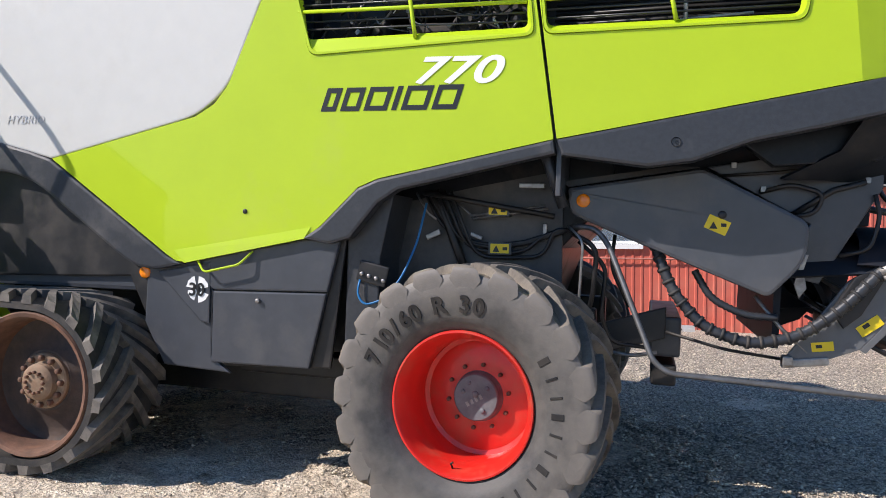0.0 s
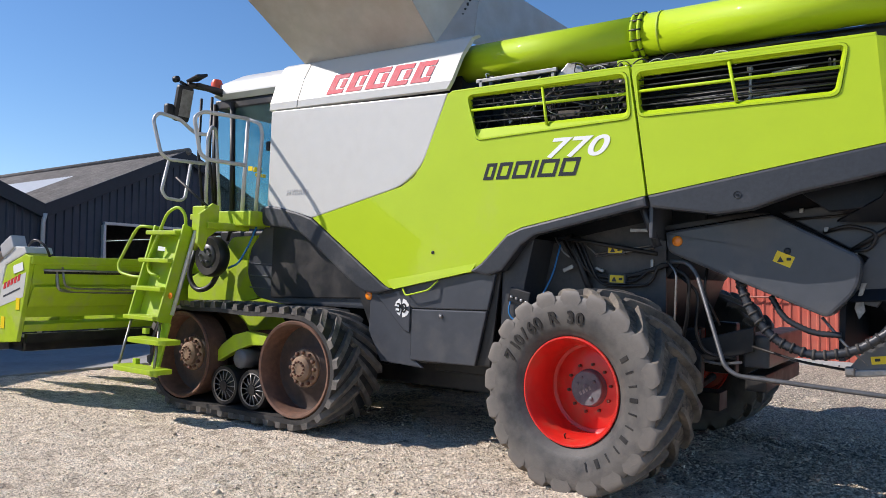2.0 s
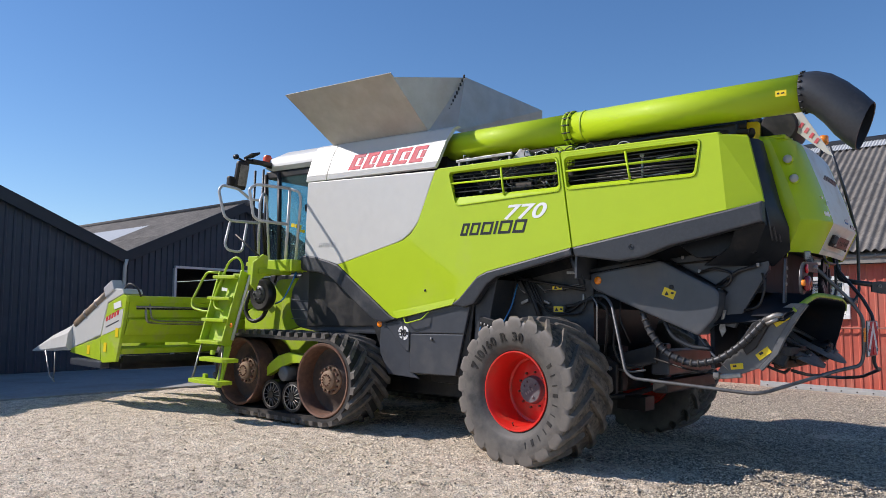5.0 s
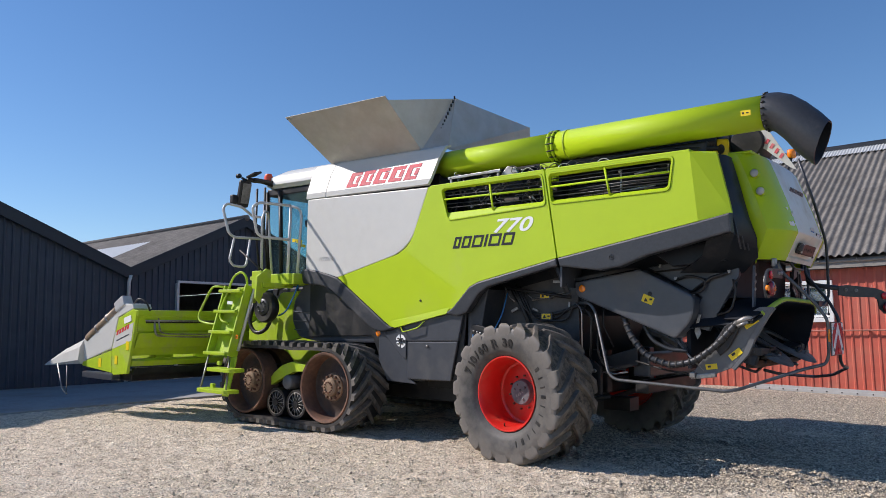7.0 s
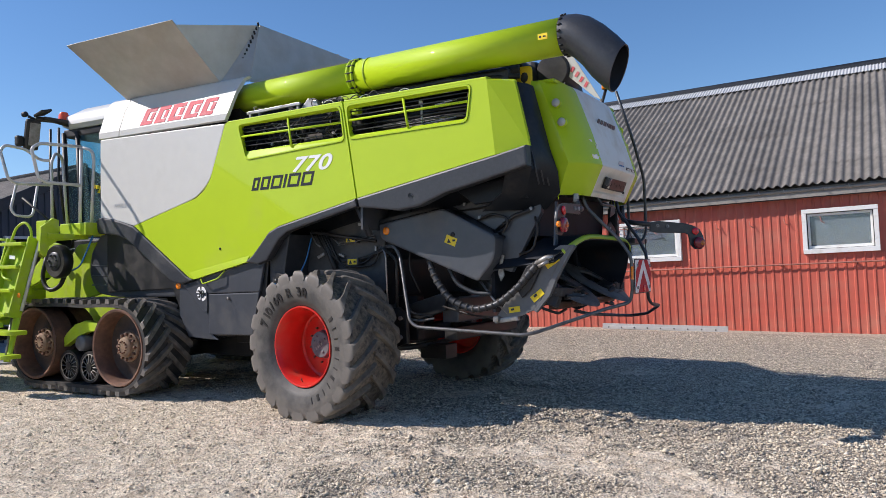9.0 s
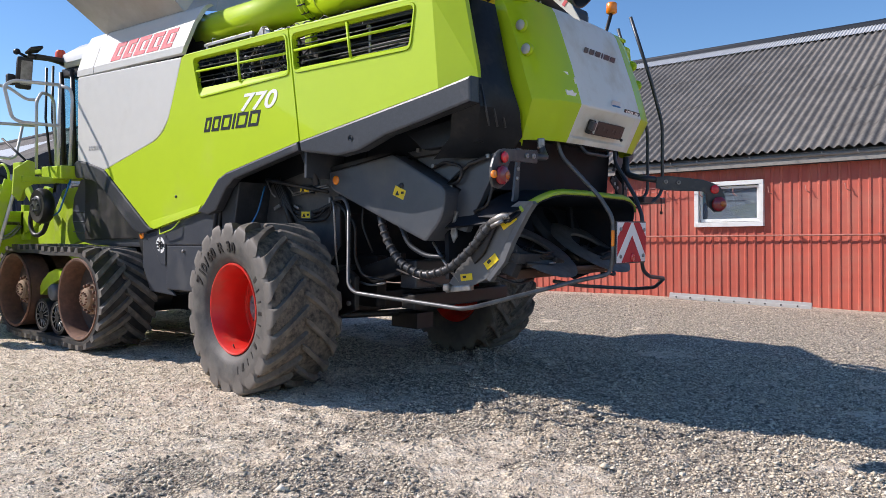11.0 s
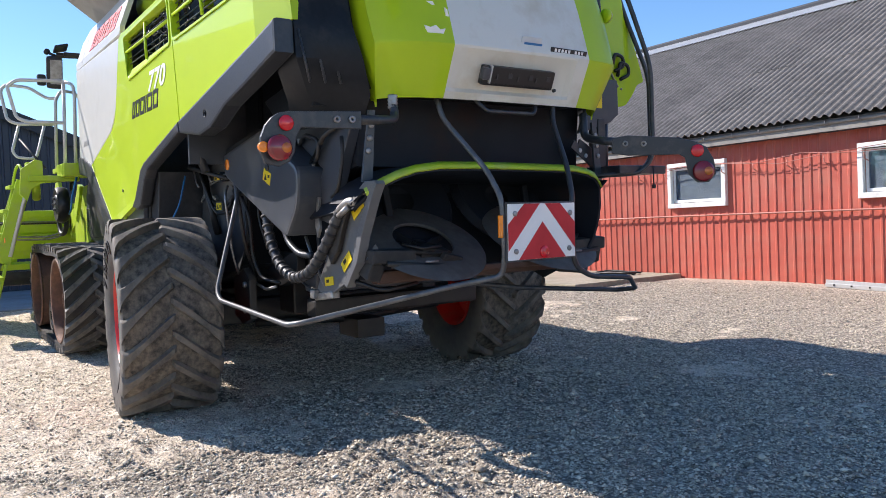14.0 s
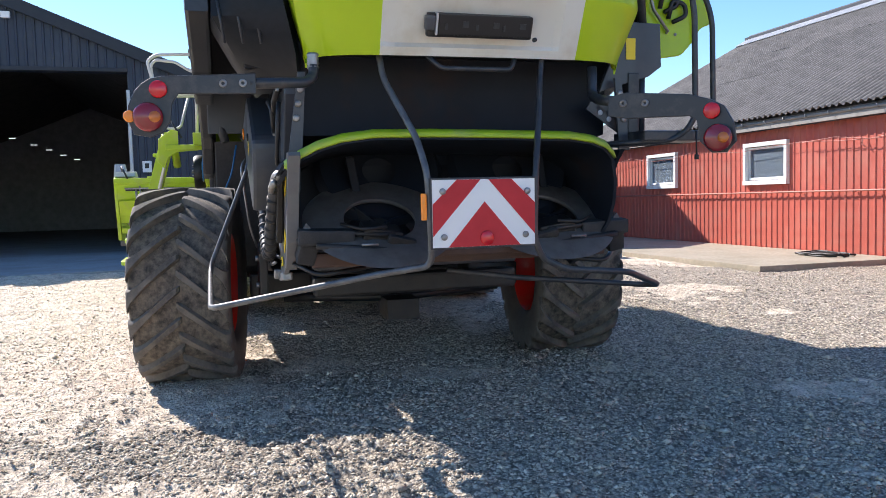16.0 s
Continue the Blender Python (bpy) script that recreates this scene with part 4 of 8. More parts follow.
def side_panels(s):
    """The outer skin of one side; s is -1 for the side with the ladder."""
    y, th = s * 1.47, -s * 0.05
    white = corner_round([(-3.87, 3.245), (-1.60, 3.215), (-1.85, 2.575), (-2.08, 2.385), (-3.22, 2.095), (-3.40, 2.14), (-3.66, 2.20), (-3.88, 2.225)],
                         [0.03, 0, 0.12, 0.16, 0, 0, 0, 0.03])
    shell("front_panel", white, y, th, WHITE, "light grey front side panel")
    out1 = corner_round([(-1.405, 3.190), (0.092, 3.222), (0.140, 2.835), (-1.285, 2.755)], 0.06)
    in1 = corner_round([(-1.372, 3.160), (0.066, 3.178), (0.092, 2.895), (-1.318, 2.865)], 0.04)
    green1 = [(-1.594, 3.213), (0.105, 3.245), (0.268, 2.236), (-0.80, 1.992), (-0.93, 1.935), (-1.17, 1.69), (-1.27, 1.61), (-2.13, 1.42), (-2.20, 1.425), (-2.27, 1.465), (-3.21, 2.093), (-2.09, 2.378),
              (-1.95, 2.46), (-1.87, 2.56), (-1.845, 2.60)]
    ring_panel("middle_panel", green1, [out1], y, th, LIME, label="lime green middle side panel")
    out2 = corner_round([(0.148, 3.220), (1.645, 3.240), (1.595, 2.872), (0.190, 2.840)], 0.06)
    in2 = corner_round([(0.174, 3.172), (1.600, 3.205), (1.558, 2.918), (0.206, 2.898)], 0.04)
    green2 = [(0.125, 3.246), (1.80, 3.258), (1.875, 2.545), (0.287, 2.238)]
    ring_panel("rear_panel", green2, [out2], y, th, LIME, label="lime green rear side panel")
    bm = bmesh.new()
    vs = [bm.verts.new(p) for p in ((1.80, y, 3.258), (1.875, y, 2.545), (2.18, y - s * 0.10, 2.615), (2.04, y - s * 0.10, 3.225), (2.00, y - s * 0.20, 3.27), (1.80, y - s * 0.12, 3.285))]
    inner = [bm.verts.new(v.co - Vector((0, s * 0.05, 0))) for v in vs]
    for a in ((0, 1, 2, 3), (0, 3, 4, 5)):
        bm.faces.new([vs[i] for i in a])
        bm.faces.new([inner[i] for i in a][::-1])
    for i in range(5):
        if (i, i + 1) in ((0, 1), (1, 2), (2, 3), (3, 4), (4, 5)):
            bm.faces.new((vs[i], vs[i + 1], inner[i + 1], inner[i]))
    bmesh.ops.recalc_face_normals(bm, faces=bm.faces)
    if s < 0:
        part("rear_panel_corner", bm, LIME, combine)
    bm = bmesh.new()
    edge = ((-2.215, 1.495, 0.0), (-1.235, 1.678, 0.0), (-1.275, 1.604, 0.012), (-2.130, 1.414, 0.012))
    face = [bm.verts.new((a, y + s * (0.003 + o), c)) for a, c, o in edge]
    back = [bm.verts.new((a, y - s * 0.04, c)) for a, c, o in edge]
    bm.faces.new(face)
    bm.faces.new(back[::-1])
    for k in range(4):
        bm.faces.new((face[k], face[(k + 1) % 4], back[(k + 1) % 4], back[k]))
    bmesh.ops.recalc_face_normals(bm, faces=bm.faces)
    part("panel_fold", bm, LIME, combine, "folded lower edge of the lime panel")
    # top roll of the lime panels
    shell("panel_top_edge", [(-1.60, 3.205), (-1.55, 3.235), (0.10, 3.265), (0.10, 3.24)], y, th * 2.4, LIME)
    shell("panel_top_edge", [(0.13, 3.240), (0.13, 3.268), (1.80, 3.285), (1.80, 3.25)], y, th * 2.4, LIME)
    # sloping surrounds, mullions and bars of the louvres
    for o, q in ((out1, in1), (out2, in2)):
        bm = bmesh.new()
        loops = []
        for loop, dy, k in ((o, 0.03, 0.0), (o, -0.010, 0.004), (o, -0.010, 0.018), (q, 0.030, 0.0), (q, 0.055, 0.0)):
            mx, mz = sum(p[0] for p in loop) / len(loop), sum(p[1] for p in loop) / len(loop)
            loops.append([bm.verts.new((a - math.copysign(k, a - mx), y - s * dy, c - math.copysign(k, c - mz))) for a, c in loop])
        for r0, r1 in zip(loops, loops[1:]):
            for i in range(len(r0)):
                bm.faces.new((r0[i], r0[(i + 1) % len(r0)], r1[(i + 1) % len(r0)], r1[i]))
        bmesh.ops.recalc_face_normals(bm, faces=bm.faces)
        part("louvre_frame", bm, LIME, combine)
    for xa, xb, za, zb, xt, xl, zt, zl in ((-1.37, 0.085, 3.035, 3.040, -0.65, -0.59, 3.168, 2.85), (0.170, 1.585, 3.050, 3.076, 0.86, 0.925, 3.20, 2.895)):
        bm = bmesh.new()
        tube(bm, [(xa, y - s * 0.01, za), (xb, y - s * 0.01, zb)], 0.013, 8)
        part("louvre_bar", bm, LIME, combine)
        bm = bmesh.new()
        tube(bm, [(xt, y - s * 0.01, zt), (xt * 0.3 + xl * 0.7, y + s * 0.002, zt * 0.3 + zl * 0.7), (xl, y + s * 0.002, zl)], 0.013, 8)
        part("louvre_mullion", bm, LIME, combine)
        for dz in (-0.105, -0.055, 0.050, 0.095):
            bm = bmesh.new()
            tube(bm, [(xa, y - s * 0.04, za + dz), (xb, y - s * 0.04, zb + dz)], 0.006, 6)
            part("louvre_rod", bm, DARK_TUBE, combine)
    # charcoal trim
    trim = corner_round([(-3.97, 2.19), (-3.88, 2.232), (-3.66, 2.205), (-3.40, 2.145), (-3.215, 2.090), (-2.27, 1.460), (-2.15, 1.405), (-2.34, 1.36), (-2.50, 1.375), (-2.62, 1.44), (-3.30, 1.905), (-3.50, 1.985), (-3.92, 2.02)],
                        [0.03, 0.03, 0, 0, 0, 0, 0, 0.05, 0.06, 0.1, 0.1, 0.1, 0.04])
    shell("front_trim", trim, y - s * -0.015, -s * 0.085, TRIM, "charcoal plastic trim band", 0.02)
    arch = [(-1.29, 1.605), (-1.17, 1.685), (-0.93, 1.930), (-0.80, 1.987), (0.270, 2.232), (0.285, 2.150), (-0.66, 1.925), (-0.79, 1.84), (-0.965, 1.62), (-1.10, 1.575)]
    shell("arch_trim", arch, y - s * -0.02, -s * 0.10, TRIM, "charcoal wheel-arch trim", 0.02)
    rear = [(0.288, 2.233), (1.875, 2.540), (2.19, 2.608), (2.20, 2.42), (1.70, 2.30), (1.35, 2.225), (1.05, 2.115), (0.80, 2.08), (0.32, 2.14)]
    if s > 0:
        rear = [(a, c) for a, c in rear if a < 1.9]
    shell("rear_trim", rear, y - s * -0.02, -s * 0.12, TRIM, "charcoal trim band under the rear panel", 0.02)
    bm = bmesh.new()
    lathe(bm, [(0.009, 0.0), (0.009, 0.006), (0.022, 0.008), (0.026, 0.0)], 18, 'y', (0.95, y + s * 0.026, 2.22))
    part("trim_bolt", bm, INK, combine)
    bm = bmesh.new()
    disc(bm, (-1.70, y + s * 0.003, 1.765), 0.016, 0.010)
    part("panel_lock", bm, INK, combine, "black panel lock")
    # grey service panels under the skin
    yy = s * 1.44
    shell("service_panel", [(-2.03, 1.44), (-1.29, 1.60), (-1.05, 1.60), (-1.125, 1.27), (-1.93, 1.245), (-2.03, 1.30)], yy, -s * 0.04, GREY)
    shell("service_door", [(-1.935, 1.238), (-1.13, 1.262), (-1.235, 0.775), (-1.935, 0.765)], yy, -s * 0.04, GREY, "grey lower service door")
    shell("side_plate", [(-2.45, 1.37), (-2.04, 1.44), (-1.945, 1.24), (-1.945, 0.80), (-1.80, 0.70), (-2.30, 0.72), (-2.46, 1.0)], yy - s * 0.02, -s * 0.03, GREY)
    shell("speed_plate", [(-2.36, 1.345), (-1.955, 1.43), (-1.955, 1.02), (-2.02, 1.03)], yy + s * 0.004, -s * 0.02, GREY)
    bm = bmesh.new()
    disc(bm, (-1.60, yy + s * 0.008, 1.19), 0.016, 0.03)
    part("door_knob", bm, STEEL, combine)
    bm = bmesh.new()
    tube(bm, [(-2.04, yy + s * 0.02, 1.43), (-1.97, yy + s * 0.06, 1.36), (-1.72, yy + s * 0.06, 1.42), (-1.64, yy + s * 0.02, 1.51)], 0.008, 6, 0.03)
    part("panel_handle", bm, LIME, combine, "lime green tube handle")


side_panels(-1)
side_panels(1)


def decals():
    y = SIDE - 0.003
    bm = lettering("770", 0.232, 0.32, 0.003, 1.04, 0.0045)
    me_w = max(v.co.x for v in bm.verts)
    bmesh.ops.scale(bm, vec=(0.575 / me_w, 1, 0.97), verts=bm.verts)
    bmesh.ops.translate(bm, vec=(-0.605, y, 2.572), verts=bm.verts)
    part("model_number", bm, MARK_WHITE, combine, "white model number")
    # the maker's word marks are plain slanted shapes
    x = -1.195
    for w in (0.10, 0.125, 0.15, 0.032, 0.165, 0.155):
        z0, z1, sl = 2.405 + (x + 1.19) * 0.012, 2.550 + (x + 1.19) * 0.016, 0.045
        bm = bmesh.new()
        if w < 0.05:
            plate(bm, [(x, z0), (x + w, z0), (x + w + sl, z1), (x + sl, z1)], y, y + 0.003)
            part("name_mark", bm, INK, combine)
        else:
            bm.free()
            t = 0.030
            inner = [(x + t + sl * 0.2, z0 + t), (x + w - t + sl * 0.2, z0 + t), (x + w - t + sl * 0.8, z1 - t), (x + t + sl * 0.8, z1 - t)]
            ring_panel("name_mark", [(x, z0), (x + w, z0), (x + w + sl, z1), (x + sl, z1)], [inner], y, 0.003, INK, combine)
        x += w + 0.030
    x = -3.11
    tilt = Matrix.Translation((0, -1.452, 3.352)) @ Matrix.Rotation(radians(-18.1), 4, 'X')
    for w in (0.215, 0.20, 0.235, 0.235, 0.215):
        bm = bmesh.new()
        plate(bm, [(x, 0), (x + w, 0), (x + w + 0.012, 0.05), (x + 0.105, 0.05), (x + 0.135, 0.172), (x + w + 0.045, 0.172), (x + w + 0.06, 0.225), (x + 0.06, 0.225)], -0.003, 0.0)
        plate(bm, [(x + w * 0.62 + 0.03, 0.062), (x + w + 0.012, 0.062), (x + w + 0.038, 0.160), (x + w * 0.62 + 0.055, 0.160)], -0.003, 0.0)
        bmesh.ops.transform(bm, matrix=tilt, verts=bm.verts)
        part("brand_mark", bm, FADED_RED, combine, "faded red mark on the tank panel")
        x += w + 0.045
    bm = lettering("HYBRID", 0.085, 0.25, 0.002, 1.1)
    bmesh.ops.translate(bm, vec=(-3.60, y, 2.335), verts=bm.verts)
    part("small_words", bm, RAIL, combine)
    bm = lettering("30", 0.12, 0.0, 0.003, 1.0, 0.002)
    bmesh.ops.translate(bm, vec=(-2.112, -1.450, 1.200), verts=bm.verts)
    part("speed_number", bm, INK, combine)
    for a, b, r0, r1 in ((0.2, 1.5, 0.025, 0.085), (1.9, 3.0, 0.035, 0.09), (3.3, 4.4, 0.015, 0.08), (4.8, 5.9, 0.03, 0.09)):
        bm = bmesh.new()
        arc = [a + (b - a) * k / 5 for k in range(6)]
        o = [(-2.045 + r1 * (0.93 + 0.07 * (k % 2)) * math.cos(q), 1.243 + r1 * math.sin(q)) for k, q in enumerate(arc)] + [(-2.045 + r0 * (0.8 + 0.4 * (k % 2)) * math.cos(q), 1.243 + r0 * math.sin(q)) for k, q in enumerate(reversed(arc))]
        plate(bm, o, -1.4465, -1.4445)
        part("speed_sticker", bm, MARK_WHITE, combine, "peeling white speed sticker")
    for p, sz, turn in (((1.21, -1.165, 1.775), (0.13, 0.002, 0.085), -22), ((-0.12, -1.068, 1.83), (0.12, 0.002, 0.055), 0), ((-0.10, -1.068, 1.585), (0.12, 0.002, 0.06), 0)):
        r = Matrix.Rotation(radians(-turn), 3, 'Y')
        st = part("warning_sticker", boxes((p, sz, r)), YELLOW, combine, "yellow warning sticker")
        bm = bmesh.new()
        c = Vector(p) + Vector((0, -0.002, 0))
        tri = [(-0.045, -0.022), (0.0, -0.022), (-0.022, 0.02)]
        plate(bm, [(c.x + a, c.z + b) for a, b in tri], c.y, c.y - 0.001)
        box(bm, (c.x + 0.035, c.y, c.z), (0.03, 0.001, 0.02))
        part("sticker_print", bm, INK, st)
    for p, nm in (((-2.47, -1.42, 1.335), "reflector"), ((0.428, -1.165, 1.90), "reflector"), ):
        bm = bmesh.new()
        disc(bm, p, 0.042, 0.02, sides=20)
        part(nm, bm, AMBER, combine, "round orange reflector")


decals()


def frame_clean():
    """Inner plates behind the skin: front half, and the inner wall of the wheel arch."""
    for s in (-1, 1):
        shell("inner_plate", [(-3.85, 1.25), (-3.85, 3.2), (-1.65, 3.2), (-1.65, 2.70), (1.9, 2.72), (1.9, 2.46), (0.30, 2.18), (-0.78, 1.93), (-1.02, 1.62), (-1.10, 0.78), (-2.3, 0.72), (-2.6, 1.3)], s * 1.40, -s * 0.03, BLACK)
        shell("arch_plate", [(-1.02, 0.78), (-1.02, 1.62), (-0.78, 1.90), (-0.72, 1.90), (-0.80, 1.5), (-0.80, 0.78)], s * 1.38, -s * 0.40, TRIM)
        bm = bmesh.new()
        box(bm, (0.30, s * 1.17, 2.30), (0.03, 0.50, 0.78), None, 0.006)
        part("cross_bulkhead", bm, GREY, combine, "anthracite bulkhead over the wheel arch")
    bm = bmesh.new()
    plate(bm, [(-4.1, 1.0), (-4.1, 2.1), (-3.8, 2.2), (-3.8, 3.2), (-1.5, 3.2), (-1.5, 2.65), (0.6, 2.65), (0.6, 1.95), (0.28, 1.6), (0.10, 1.1), (-0.4, 0.95), (-1.0, 0.85), (-2.6, 0.62), (-3.9, 0.75)], -0.96, 0.96, 0.02)
    part("threshing_body", bm, CHAR, combine, "near-black threshing body")
    for nm, c, sz in (("gearbox", (-2.4, 0, 0.62), (2.6, 1.7, 0.35)), ("frame_rail", (-1.2, -0.85, 0.70), (1.6, 0.18, 0.16)), ("frame_rail", (-1.2, 0.85, 0.70), (1.6, 0.18, 0.16)), ("rear_axle", (-0.05, 0.0, 0.70), (0.20, 2.3, 0.20)),
                      ("axle_post", (0.35, -0.62, 0.95), (0.3, 0.14, 0.5)), ("axle_post", (0.35, 0.62, 0.95), (0.3, 0.14, 0.5)), ("tie_beam", (0.95, 0.0, 0.80), (0.16, 1.5, 0.14))):
        bm = bmesh.new()
        box(bm, c, sz, None, 0.02)
        part(nm, bm, BLACK, combine)


frame_clean()


def engine_bay():
    """Pipes, hoses and housings seen behind the louvres and over the side skin."""
    rnd = random.Random(21)
    for s in (-1, 1):
        bm = bmesh.new()
        box(bm, (0.16, s * 0.80, 2.98), (3.50, 0.05, 0.66))
        box(bm, (0.16, s * 1.10, 2.66), (3.50, 0.58, 0.04))
        part("bay_liner", bm, BLACK, combine, "black engine bay lining")
    bm = bmesh.new()
    box(bm, (0.15, 0.0, 3.02), (3.45, 1.5, 0.80), None, 0.03)
    box(bm, (0.2, 0.05, 3.48), (3.5, 1.4, 0.24), None, 0.06)
    part("engine_housing", bm, BLACK, combine, "black engine housing")
    # engine block pieces behind the first louvre
    for x, y, z, sx, sy, sz in ((-1.10, -0.92, 2.95, 0.34, 0.22, 0.34), (-0.55, -0.95, 2.92, 0.42, 0.26, 0.26), (-0.08, -0.94, 3.02, 0.26, 0.24, 0.40), (-0.72, -0.90, 3.20, 0.5, 0.2, 0.16), (0.55, -0.92, 2.90, 0.5, 0.2, 0.24), (1.25, -0.92, 3.0, 0.6, 0.2, 0.34)):
        bm = bmesh.new()
        box(bm, (x, y, z), (sx, sy, sz), Matrix.Rotation(rnd.uniform(-0.1, 0.1), 3, 'Y'), 0.03)
        part("engine_block", bm, TRACK, combine)
    for x, z, r in ((-0.34, 3.04, 0.085), (-0.02, 3.02, 0.075), (-0.95, 2.98, 0.06)):
        bm = bmesh.new()
        lathe(bm, [(r, -1.0), (r, -1.16), (r * 0.86, -1.17), (r * 0.80, -1.13), (r * 0.40, -1.13), (r * 0.36, -1.18), (0, -1.18)], 22, 'y', (x, 0, z))
        part("engine_pulley", bm, TRACK, combine, "", True)
    for i in range(46):
        x = rnd.uniform(-1.35, 0.05)
        z = rnd.uniform(2.76, 3.30)
        p = Vector((x, rnd.uniform(-1.34, -1.1), z))
        pts = [p]
        for k in range(5):
            p = p + Vector((rnd.uniform(-0.10, 0.13), rnd.uniform(-0.05, 0.06), rnd.uniform(-0.12, 0.12)))
            p.z = min(3.38, max(2.74, p.z))
            p.y = min(-1.05, max(-1.37, p.y))
            pts.append(p.copy())
        bm = bmesh.new()
        tube(bm, pts, rnd.choice((0.006, 0.009, 0.014)), 6, 0.05)
        part("engine_hose", bm, TRACK if i % 3 else BLACK, combine)
    for i in range(40):
        x, z = rnd.uniform(-1.35, 0.05), rnd.uniform(2.80, 3.34)
        bm = bmesh.new()
        sz = rnd.uniform(0.012, 0.034)
        if i % 2:
            box(bm, (x, rnd.uniform(-1.32, -1.15), z), (sz, 0.03, sz * rnd.uniform(0.5, 1.6)), Matrix.Rotation(rnd.uniform(-1, 1), 3, 'Y'), 0.004)
        else:
            disc(bm, (x, rnd.uniform(-1.32, -1.15), z), sz * 0.5, 0.03, rnd.choice('xyz'), 8)
        part("engine_fitting", bm, STEEL, combine)
    for i in range(16):
        x, z = rnd.uniform(-1.3, 0.0), rnd.uniform(2.82, 3.34)
        bm = bmesh.new()
        tube(bm, [(x, -1.30, z), (x + rnd.uniform(-0.05, 0.06), -1.31, z + rnd.uniform(-0.07, 0.07)), (x + rnd.uniform(0.0, 0.16), -1.27, z + rnd.uniform(-0.08, 0.08))], rnd.choice((0.004, 0.006)), 6, 0.05)
        part("bright_pipe", bm, STEEL if i % 3 else MARK_WHITE, combine)
    for i in range(9):
        bm = bmesh.new()
        z = 2.86 + 0.036 * i
        tube(bm, [(0.2, -1.12 + 0.015 * i, z), (1.0, -1.14 + 0.015 * i, z + 0.02), (1.65, -1.10, z + 0.01)], 0.012, 6)
        part("engine_pipe", bm, BLACK, combine)
    for x0, x1, z in ((0.95, 1.35, 2.955), (1.12, 1.36, 3.13)):
        bm = bmesh.new()
        tube(bm, [(x0, -1.27, z), (x1, -1.26, z + 0.03)], 0.009, 6)
        part("bright_pipe", bm, RAIL, combine)
    bm = bmesh.new()
    tube(bm, [(0.975, -1.30, 3.19), (0.98, -1.30, 2.90)], 0.012, 6)
    disc(bm, (0.975, -1.31, 3.17), 0.022, 0.03, 'y', 10)
    part("support_rod", bm, RAIL, combine)
    bm = bmesh.new()
    for k in range(3):
        box(bm, (1.50, -1.26, 3.155), (0.014, 0.03, 0.08)) if k == 0 else box(bm, (1.47 + 0.03 * k, -1.26, 3.155), (0.012, 0.03, 0.06))
    part("valve_block", bm, STEEL, combine)
    # silver rail above the first louvre
    bm = bmesh.new()
    box(bm, (-0.98, -1.33, 3.335), (0.80, 0.03, 0.035), Matrix.Rotation(radians(-1.5), 3, 'Y'), 0.005)
    box(bm, (-1.33, -1.33, 3.27), (0.03, 0.03, 0.13), None, 0.004)
    box(bm, (-0.62, -1.32, 3.29), (0.03, 0.03, 0.10), None, 0.004)
    part("service_rail", bm, STEEL, combine, "silver rail over the engine")
    bm = bmesh.new()
    plate(bm, [(-0.60, 3.30), (-0.50, 3.40), (-0.38, 3.36), (-0.34, 3.28), (-0.42, 3.26)], -1.30, -1.25, 0.01)
    part("filler_bracket", bm, STEEL, combine)
    # looping thin hoses above the skin
    for k in range(9):
        x = -0.35 + 0.13 * k + rnd.uniform(-0.04, 0.04)
        bm = bmesh.new()
        tube(bm, [(x, -1.30, 3.24), (x + 0.03, -1.28, 3.33), (x + 0.10, -1.26, 3.36 + rnd.uniform(-0.02, 0.03)), (x + 0.18, -1.26, 3.30), (x + 0.2, -1.28, 3.22)], rnd.choice((0.004, 0.006)), 6, 0.05)
        part("looped_hose", bm, BLACK if k % 4 else RAIL, combine)
    # machinery behind the auger towards the rear
    bm = bmesh.new()
    box(bm, (0.9, -0.90, 3.36), (1.9, 0.4, 0.16), None, 0.03)
    tube(bm, [(-0.5, -1.0, 3.35), (0.6, -1.02, 3.42), (1.9, -0.95, 3.44)], 0.05, 10)
    tube(bm, [(0.2, -1.15, 3.33), (1.2, -1.18, 3.38), (1.95, -1.05, 3.35)], 0.025, 8)
    part("rear_duct", bm, BLACK, combine, "black ducts behind the auger")
    for x, y, z, r, h in ((1.80, -0.75, 3.42, 0.16, 0.34), (2.12, -0.45, 3.46, 0.19, 0.40)):
        bm = bmesh.new()
        lathe(bm, [(0, -h / 2), (r * 0.85, -h / 2), (r, -h / 2 + 0.04), (r, h / 2 - 0.04), (r * 0.85, h / 2), (0, h / 2)], 22, 'y', (x, y, z))
        part("air_filter", bm, BLACK, combine, "black air filter housing", True)
    o = corner_round([(1.86, 3.24), (2.02, 3.24), (2.02, 3.47), (1.86, 3.47)], 0.04)
    ring_panel("lifting_eye", o, [[(1.94 + 0.042 * math.cos(a), 3.36 + 0.055 * math.sin(a)) for a in (i * math.pi / 6 for i in range(12))]], -0.93, 0.025, YELLOW, combine, "yellow lifting eye")


engine_bay()


